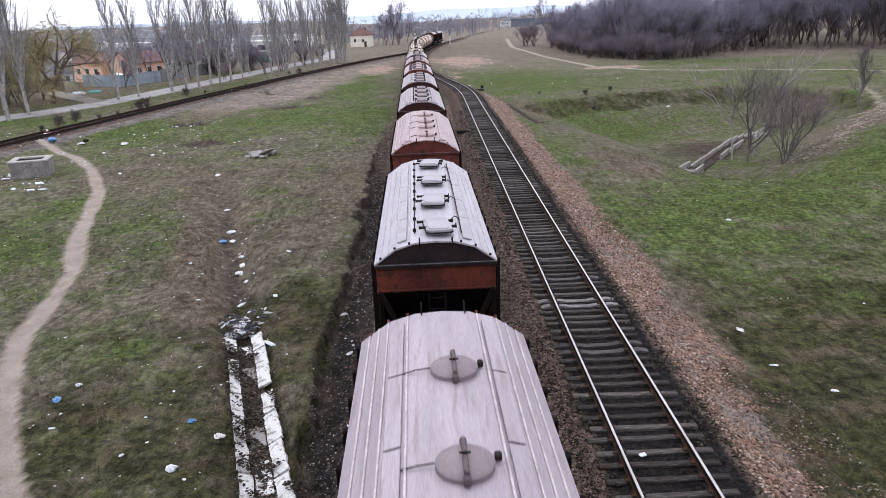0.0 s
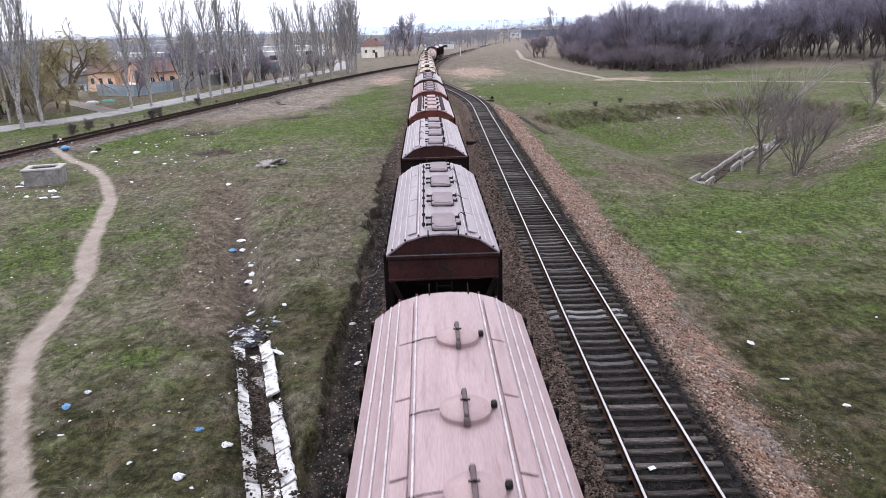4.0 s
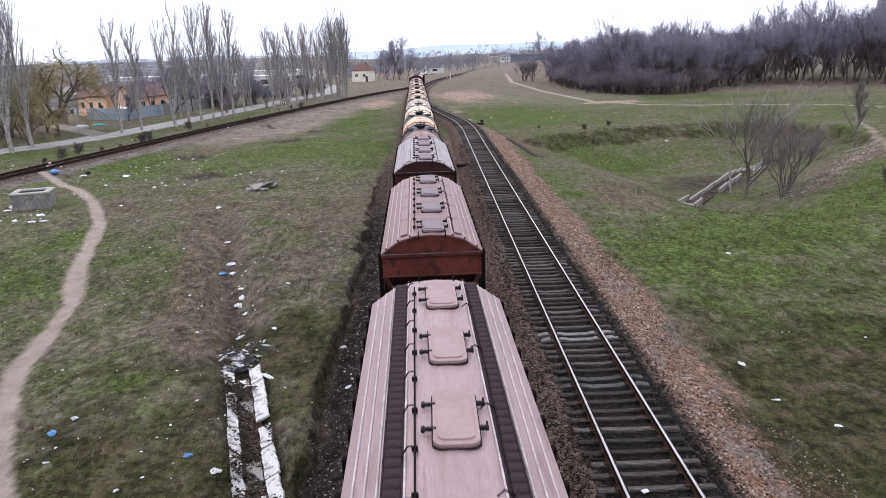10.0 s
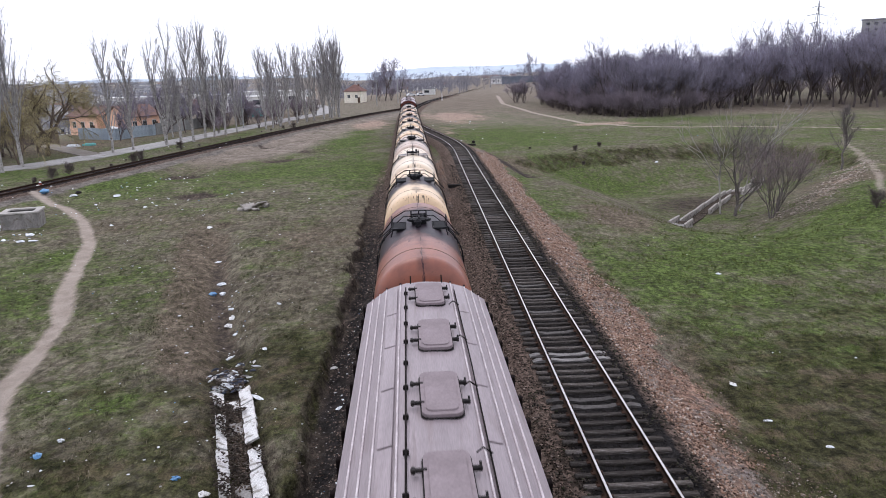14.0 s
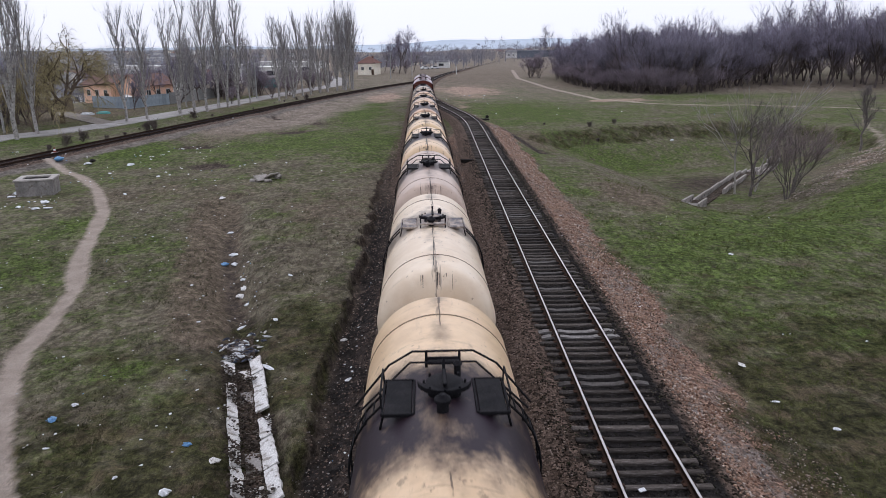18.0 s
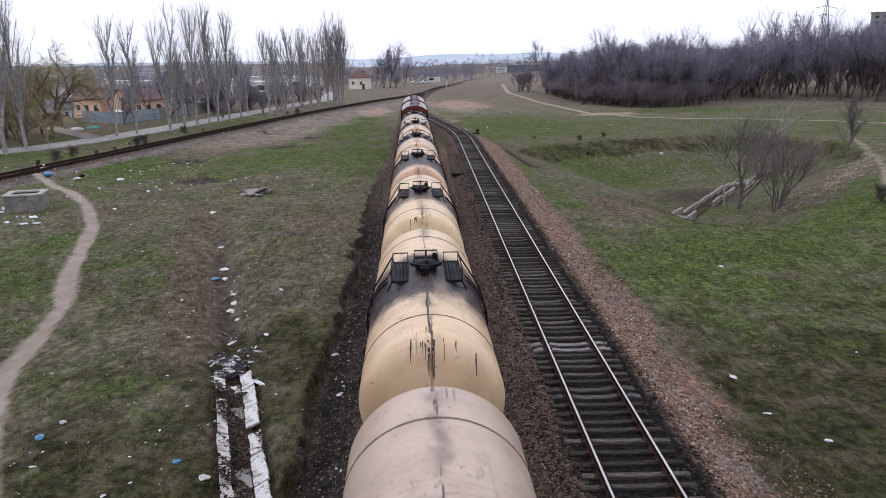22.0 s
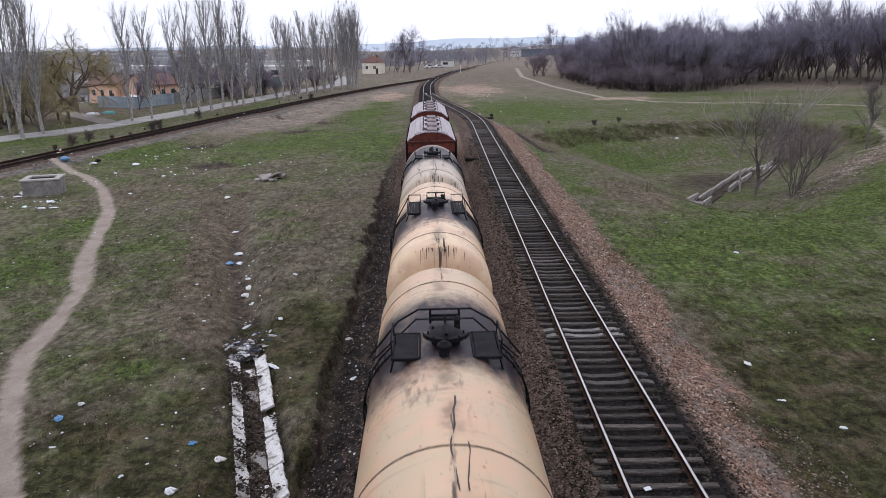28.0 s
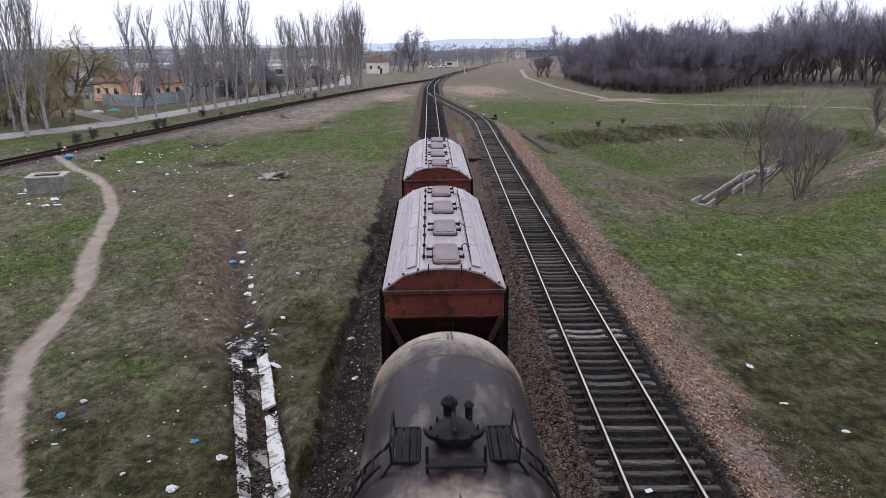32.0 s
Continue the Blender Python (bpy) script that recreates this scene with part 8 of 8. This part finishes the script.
for sx in (-1, 1):
    part("abutment", Shape().box((sx * 50, -7.2, 2.7), (50, 12.6, 8.4), 0.1), M_CONCRETE, bridge)

# ---- turf, stones and stalks too many to count ----
def strewn(name, label, category, material, base_v, base_f, spots, sizes, seed, flat=1.0):
    """Copies of a small body, turned and sized at random, in one mesh."""
    rs = np.random.RandomState(seed)
    n, k = len(spots), len(base_v)
    bv = np.array(base_v)
    a = rs.uniform(0, 2 * np.pi, n)
    ca, sa = np.cos(a), np.sin(a)
    jit = rs.uniform(0.7, 1.3, (n, k, 3))
    v = bv[None] * jit * sizes[:, None, None]
    out = np.empty((n, k, 3))
    out[..., 0] = v[..., 0] * ca[:, None] - v[..., 1] * sa[:, None]
    out[..., 1] = v[..., 0] * sa[:, None] + v[..., 1] * ca[:, None]
    out[..., 2] = v[..., 2] * flat
    out += spots[:, None, :]
    f = (np.array(base_f)[None] + (np.arange(n) * k)[:, None, None]).reshape(-1, len(base_f[0]))
    me = bpy.data.meshes.new(name)
    me.vertices.add(n * k)
    me.vertices.foreach_set("co", out.reshape(-1))
    w = f.shape[1]
    me.loops.add(f.size)
    me.loops.foreach_set("vertex_index", f.ravel())
    me.polygons.add(len(f))
    me.polygons.foreach_set("loop_start", np.arange(0, f.size, w))
    me.update(calc_edges=True)
    me.materials.append(material)
    return tagged(new(name, me), label, category, kind="stuff")


def island_tones(name, tones, rough=0.9):
    """Each loose piece takes its own tone."""
    m = bpy.data.materials.new(name)
    m.use_nodes = True
    n, l = m.node_tree.nodes, m.node_tree.links
    geo = n.new("ShaderNodeNewGeometry")
    ramp = n.new("ShaderNodeValToRGB")
    ramp.color_ramp.interpolation = "LINEAR"
    el = ramp.color_ramp.elements
    while len(el) < len(tones):
        el.new(0.5)
    for i, c in enumerate(tones):
        el[i].position, el[i].color = i / (len(tones) - 1), (*c, 1)
    l.new(geo.outputs["Random Per Island"], ramp.inputs["Fac"])
    b = n["Principled BSDF"]
    l.new(ramp.outputs["Color"], b.inputs["Base Color"])
    b.inputs["Roughness"].default_value = rough
    b.inputs["Specular IOR Level"].default_value = 0.03
    return m


OCTA_V = ((0.5, 0, 0.1), (0, 0.42, 0.05), (-0.5, 0.05, 0.1), (0, -0.42, 0.08), (0.05, 0.03, 0.42), (0, 0, -0.2))
OCTA_F = ((0, 1, 4), (1, 2, 4), (2, 3, 4), (3, 0, 4), (1, 0, 5), (2, 1, 5), (3, 2, 5), (0, 3, 5))
BLADE_V = ((-0.03, 0, 0), (0.03, 0, 0), (0.10, 0.22, 0.9), (-0.16, 0.02, 0), (-0.10, 0.02, 0), (-0.34, -0.18, 0.75), (0.12, -0.06, 0), (0.17, -0.04, 0), (0.38, -0.26, 0.7), (0.0, -0.1, 0), (0.05, -0.1, 0), (-0.05, -0.42, 0.6))
BLADE_F = ((0, 1, 2), (3, 4, 5), (6, 7, 8), (9, 10, 11))
STALK_V = ((-0.5, 0, 0.02), (-0.48, 0.03, 0.02), (0.5, 0.02, 0.16))
STALK_F = ((0, 1, 2),)
rs = np.random.RandomState(5)
GREY_STONES = island_tones("ballast_stones", ((0.024, 0.018, 0.015), (0.145, 0.106, 0.086), (0.27, 0.20, 0.165), (0.068, 0.048, 0.039), (0.40, 0.32, 0.275)))
RED_STONES = island_tones("red_gravel_stones", ((0.035, 0.021, 0.016), (0.27, 0.160, 0.112), (0.45, 0.315, 0.24), (0.10, 0.062, 0.047), (0.62, 0.53, 0.46)))
MIXED_STONES = island_tones("mixed_gravel_stones", ((0.045, 0.036, 0.029), (0.16, 0.122, 0.096), (0.32, 0.245, 0.198), (0.09, 0.070, 0.054), (0.45, 0.40, 0.355)))
GREEN_BLADES = island_tones("green_blades", ((0.030, 0.040, 0.013), (0.075, 0.098, 0.026), (0.112, 0.128, 0.038), (0.135, 0.118, 0.060)))
DULL_BLADES = island_tones("dull_blades", ((0.022, 0.024, 0.011), (0.050, 0.049, 0.026), (0.082, 0.067, 0.045), (0.044, 0.058, 0.018), (0.13, 0.105, 0.076)))
STRAW = island_tones("straw_stalks", ((0.04, 0.031, 0.024), (0.09, 0.072, 0.052), (0.16, 0.132, 0.098), (0.25, 0.215, 0.17)))


def sown(n, xlo, xhi, ylo, yhi, power=1.6):
    """Random places, denser near the front."""
    y = ylo + (yhi - ylo) * rs.rand(n) ** power
    x = xlo + (xhi - xlo) * rs.rand(n)
    return x, y


def seat(x, y, keep, lift=0.0):
    x, y = x[keep], y[keep]
    return np.stack([x, y, ground_z(x, y) + lumps(x, y) + lift], 1)


x, y = sown(36000, -3.2, 3.6, 9, 80, 1.8)
d2 = x - side_x(y)
keep = (np.abs(x - 0.3) > 0.6) & ((x > 1.5) | (x < -1.1)) & (rs.rand(len(x)) < np.where(x < -2.0, 0.35, 1.0))
p = seat(x, y, keep)
strewn("ballast_stones", "grey-brown broken ballast stones", "ballast", GREY_STONES, OCTA_V, OCTA_F, p, rs.uniform(0.03, 0.085, len(p)) * (1 + p[:, 1] / 90), 1)
x, y = sown(2600, -3.5, -1.5, 9.5, 48, 1.5)
p = seat(x, y, rs.rand(len(x)) > 0.35)
strewn("pale_chips", "pale chips and scraps strewn below the cutting edge", "debris", island_tones("pale_chips", ((0.10, 0.09, 0.08), (0.22, 0.20, 0.18), (0.45, 0.43, 0.41), (0.07, 0.06, 0.055), (0.14, 0.12, 0.11))), OCTA_V, OCTA_F, p, 0.025 + 0.07 * rs.rand(len(p)) ** 2, 21, 0.6)
x, y = sown(480, -22, -4, 12, 60, 1.2)
p = seat(x, y, polyline_gap(x, y, FOOTPATH)[0] > 0.3)
strewn("pale_chips", "tiny pale scraps scattered over the turf", "debris", island_tones("turf_scraps", ((0.20, 0.18, 0.16), (0.50, 0.49, 0.48), (0.75, 0.75, 0.76), (0.30, 0.27, 0.24))), OCTA_V, OCTA_F, p, (0.025 + 0.06 * rs.rand(len(p)) ** 3) * (1 + p[:, 1] / 40), 22, 0.6)
x, y = sown(7000, -1, 1, 9, 60, 1.6)
x = side_x(y) + np.sign(x) * (1.05 + 0.75 * np.abs(x))
keep = (rs.rand(len(x)) < np.where(x > side_x(y), 0.9, 0.45)) & (fbm(x, y, 1.3, 77) > -0.2)
p = seat(x, y, keep, 0.05)
strewn("ballast_stones", "dirty ballast heaped over the sleeper ends", "ballast", island_tones("heaped_stones", ((0.022, 0.019, 0.016), (0.055, 0.046, 0.038), (0.10, 0.082, 0.072), (0.036, 0.042, 0.022))), OCTA_V, OCTA_F, p, rs.uniform(0.04, 0.09, len(p)) * (1 + p[:, 1] / 90), 23)
x, y = sown(15000, -1, 1, 9, 75, 1.8)
x = side_x(y) + x * 2.0
p = seat(x, y, np.abs(x) > -1, -0.01)
strewn("ballast_stones", "dark dirty ballast between the sleepers", "ballast", island_tones("dirty_stones", ((0.007, 0.006, 0.005), (0.016, 0.013, 0.012), (0.030, 0.025, 0.022), (0.014, 0.017, 0.009), (0.060, 0.052, 0.047))), OCTA_V, OCTA_F, p, rs.uniform(0.03, 0.075, len(p)) * (1 + p[:, 1] / 90), 2)
x, y = sown(46000, 1.9, 5.6, 9, 88, 1.9)
edge = 4.15 - 0.8 * fbm(x + side_x(y), y, 3.0, 8) - 0.4 * fbm(x + side_x(y), y, 0.9, 88)
near_part = 1 - smooth(19, 31, y)
thin = smooth(2.3, 3.7, x + 0.7 * fbm(x, y, 1.6, 95)) * near_part
keep = (x < edge + rs.normal(0, 0.30, len(x))) & (rs.rand(len(x)) > 0.94 * thin) & (fbm(x, y, 0.9, 96) > -0.62)
far_x = x + side_x(y)
p = seat(far_x, y, keep)
strewn("red_gravel", "reddish gravel on the embankment slope", "gravel", RED_STONES, OCTA_V, OCTA_F, p, (0.025 + 0.075 * rs.rand(len(p)) ** 1.6) * (1 + p[:, 1] / 80), 3)
keep = (x < edge + 0.3 + 0.8 * (1 - smooth(15, 20, y))) & (rs.rand(len(x)) < 0.62 * thin) & (fbm(x, y, 0.8, 97) > -0.15)
p = seat(far_x, y, keep)
strewn("mixed_gravel", "grey-brown gravel thinning out into the weeds", "gravel", MIXED_STONES, OCTA_V, OCTA_F, p, 0.025 + 0.07 * rs.rand(len(p)) ** 2, 33)
x, y = sown(2600, 0, 1, 0, 1, 1.0)
k = x * (len(SCREE) - 1)
along_x, along_y = np.interp(k, range(len(SCREE)), [q[0] for q in SCREE]), np.interp(k, range(len(SCREE)), [q[1] for q in SCREE])
off = rs.normal(0.2, 1.1, len(x))
p = seat(along_x - 0.74 * off, along_y + 0.67 * off, fbm(along_x - off, along_y + off, 1.5, 98) > -0.2)
strewn("scree_stones", "pale broken stones and clay lumps down the pit's bank", "rubble", island_tones("scree_tones", ((0.10, 0.08, 0.06), (0.26, 0.215, 0.18), (0.46, 0.40, 0.35), (0.16, 0.125, 0.10))), OCTA_V, OCTA_F, p, 0.07 + 0.30 * rs.rand(len(p)) ** 3, 34, 0.6)

x, y = sown(76000, 8.5, 34, 11, 70, 1.45)
keep = (rs.rand(len(x)) > smooth(34, 70, y)) & (x - side_x(y) > 4.0 + rs.normal(0, 0.6, len(x))) & (0.7 * fbm(x, y, 3.0, 31) + fbm(x, y, 0.7, 32) > 0.08)
p = seat(x, y, keep)
strewn("grass_tufts", "short fresh spring grass", "grass", GREEN_BLADES, BLADE_V, BLADE_F, p, (0.04 + 0.14 * rs.rand(len(p)) ** 2) * (1 + p[:, 1] / 80), 4)
x, y = sown(9000, 7.6, 10.5, 10.5, 34, 1.4)
keep = fbm(x, y, 1.1, 36) + 0.6 * fbm(x, y, 0.4, 37) > 0.22
p = seat(x, y, keep)
strewn("weed_tufts", "dark weeds growing through the gravel", "weeds", island_tones("gravel_weeds", ((0.035, 0.040, 0.018), (0.065, 0.072, 0.030), (0.10, 0.085, 0.05))), BLADE_V, BLADE_F, p, 0.05 + 0.12 * rs.rand(len(p)) ** 2, 9)
x, y = sown(56000, -24, -3.4, 11, 66, 1.5)
foot, _ = polyline_gap(x, y, FOOTPATH)
ditch, _ = polyline_gap(x, y, DITCH)
keep = (rs.rand(len(x)) > smooth(28, 64, y)) & (foot > 0.62) & (ditch > 0.7) & (0.7 * fbm(x, y, 2.4, 33) + fbm(x, y, 0.6, 34) > 0.05)
p = seat(x, y, keep)
strewn("grass_tufts", "dull short meadow grass with dry blades", "grass", DULL_BLADES, BLADE_V, BLADE_F, p, (0.04 + 0.14 * rs.rand(len(p)) ** 2) * (1 + p[:, 1] / 80), 5)
x, y = sown(13000, -18, -3.6, 11, 50, 1.3)
foot, _ = polyline_gap(x, y, FOOTPATH)
keep = (foot > 0.5) & (fbm(x, y, 1.8, 41) + 0.9 * fbm(x, y, 0.5, 42) > -0.02)
p = seat(x, y, keep, 0.01)
strewn("dry_stalks", "flattened dead stalks and straw", "dry grass", STRAW, STALK_V, STALK_F, p, rs.uniform(0.12, 0.42, len(p)), 6, 0.9)
x, y = sown(7000, -1, 1, 11.5, 24.5, 1.0)
x = np.interp(y, (11.4, 22.4, 25), (-3.2, -6.35, -7.0)) + x * 0.42
p = np.stack([x, y, np.full(len(x), -1.12) + rs.uniform(0, 0.06, len(x))], 1)
keep = (fbm(x, y, 0.9, 51) > -0.25)
strewn("dead_leaves", "dead leaves and mud lying in the gutter", "leaves", island_tones("leaf_litter", ((0.03, 0.024, 0.02), (0.075, 0.055, 0.042), (0.13, 0.098, 0.078), (0.05, 0.04, 0.033), (0.24, 0.21, 0.18))), OCTA_V, OCTA_F, p[keep], rs.uniform(0.04, 0.12, int(keep.sum())), 7, 0.5)

x, y = sown(5000, -1, 1, 11.6, 23.2, 1.0)
mid = np.interp(y, (11.4, 22.4, 25), (-3.2, -6.35, -7.0))
x = x * 0.72
keep = (fbm(x * 1.6 + y * 0.8, y, 0.55, 55, 2) > 0.30) | ((x < 0) & (fbm(x + y, y, 0.4, 56, 2) > 0.12))
p = np.stack([mid + x, y, -1.09 + np.abs(x) * 0.42 + rs.uniform(0, 0.05, len(x))], 1)[keep]
strewn("dead_leaves", "dead leaves and stalks washed over the slabs", "leaves", island_tones("washed_leaves", ((0.02, 0.017, 0.015), (0.055, 0.043, 0.035), (0.10, 0.08, 0.066), (0.035, 0.03, 0.026))), OCTA_V, OCTA_F, p, rs.uniform(0.05, 0.13, len(p)), 8, 0.5)

# ---- the sleepers, one by one ----
rng = random.Random(9)


def sleepers(track, fx, fz, y0, y1, step, material, odd=None):
    made = []
    for k in range(4):
        s = Shape().box((0, 0, 0), (2.75 - 0.05 * k, 0.185, 0.16), 0.025, Matrix.Rotation(rng.uniform(-0.01, 0.01), 3, "Z"))
        made.append(s.mesh("sleeper", material))
    pale = None
    if odd:
        tops = [(-1.33, 0.04), (-1.1, 0.09), (-0.55, 0.075), (-0.35, 0.035), (0.35, 0.035), (0.55, 0.075), (1.1, 0.09), (1.33, 0.04)]
        block = Shape().prism(tops + [(1.33, -0.10), (-1.33, -0.10)], -0.11, 0.11)
        pale = block.mesh("sleeper", odd)
        dull = block.mesh("sleeper", surf("dirty_concrete_sleeper", (0.13, 0.12, 0.115), (0.06, 0.055, 0.052), 0.9, 0, 2, 20, 0.4, vary=0.3))
    spots = []
    y = y0
    while y < y1:
        spots.append(y + rng.uniform(-0.05, 0.05))
        y += step
    for i, y in enumerate(spots[:300]):
        slope = float(fx(y + 0.5) - fx(y - 0.5))
        old = odd and (any(abs(y - q) < 0.25 for q in (22.2, 22.65, 24.55, 27.05, 29.1, 30.5, 18.75)) or (y > 33 and rng.random() < 0.12))
        part("sleeper", (pale if abs(y - 22.4) < 0.6 else dull) if old else made[rng.randrange(4)], material, track, at=pose(float(fx(y)) + rng.uniform(-0.06, 0.06), y, float(fz(y)) - 0.262 + rng.uniform(-0.02, 0.015), 0, 0, -math.degrees(math.atan(slope)) + rng.uniform(-1.2, 1.2)))
    if len(spots) > 300:
        rest = Shape()
        for y in spots[300:]:
            slope = float(fx(y + 0.5) - fx(y - 0.5))
            rest.box((float(fx(y)), y, float(fz(y)) - 0.262), (2.75, 0.24, 0.16), 0, Matrix.Rotation(-math.atan(slope), 3, "Z"))
        tagged(part("far_sleepers", rest, material, track), kind="stuff")


sleepers(side_track, side_x, side_z, 9.0, 150, 0.50, M_SLEEPER, M_SLEEPER_OLD)
M_SLEEPER_DARK = surf("oil_black_sleeper", (0.020, 0.018, 0.020), (0.034, 0.030, 0.030), 0.8, 0, 2, 20, 0.4, vary=0.3)
sleepers(main_track, main_x, lambda y: RAIL_Z, 7.0, 300, 0.52, M_SLEEPER_DARK)
sleepers(west_track, west_x, west_z, 50, 260, 0.55, M_SLEEPER_DARK)
plate = Shape().box((0, 0, 0), (0.30, 0.17, 0.03), 0.008).tube([(-0.11, 0.05, 0), (-0.11, 0.05, 0.05)], 0.022, 6).tube([(0.11, -0.05, 0), (0.11, -0.05, 0.05)], 0.022, 6).mesh("tie_plate", M_PLATE)
y = 9.0
while y < 40:
    for sx in (-0.797, 0.797):
        part("tie_plate", plate, M_PLATE, side_track, at=pose(float(side_x(y)) + sx, y, -0.172, 0, 0, 0))
    y += 0.50


# ---- what moves: the train rolls towards and under the bridge ----
def rolled(t):
    return -7.05 + 6.977 * t


def along(y_rest):
    """Pose on the track for a distance along it; the bend is so gentle that y stands in for it."""
    x = float(main_x(y_rest))
    slope = float(main_x(y_rest + 3) - main_x(y_rest - 3)) / 6
    return pose(x, y_rest, RAISE, 0, 0, -math.degrees(math.atan(slope)))


def motions():
    for car, at in CARS:
        walk(car, [(t, along(at - rolled(t))) for t in [2.0 * k for k in range(17)]])
    # every wheelset turns alike, so one turning serves each place in its bogie
    turning = {}
    for car, at in CARS:
        for b in car.children:
            if not b.name.startswith("bogie"):
                continue
            for w in b.children:
                if not w.name.startswith("wheelset"):
                    continue
                key = round(w.matrix_basis.translation.y, 2)
                if key not in turning:
                    rest = w.matrix_basis.translation.copy()
                    walk(w, [(0.1 * k, Matrix.Translation(rest) @ Matrix.Rotation(0.6977 * k / 0.475, 4, "X")) for k in range(321)])
                    turning[key] = w
                else:
                    src = turning[key].animation_data
                    w.rotation_mode = "QUATERNION"
                    w.animation_data_create()
                    w.animation_data.action = src.action
                    w.animation_data.action_slot = src.action_slot


motions()
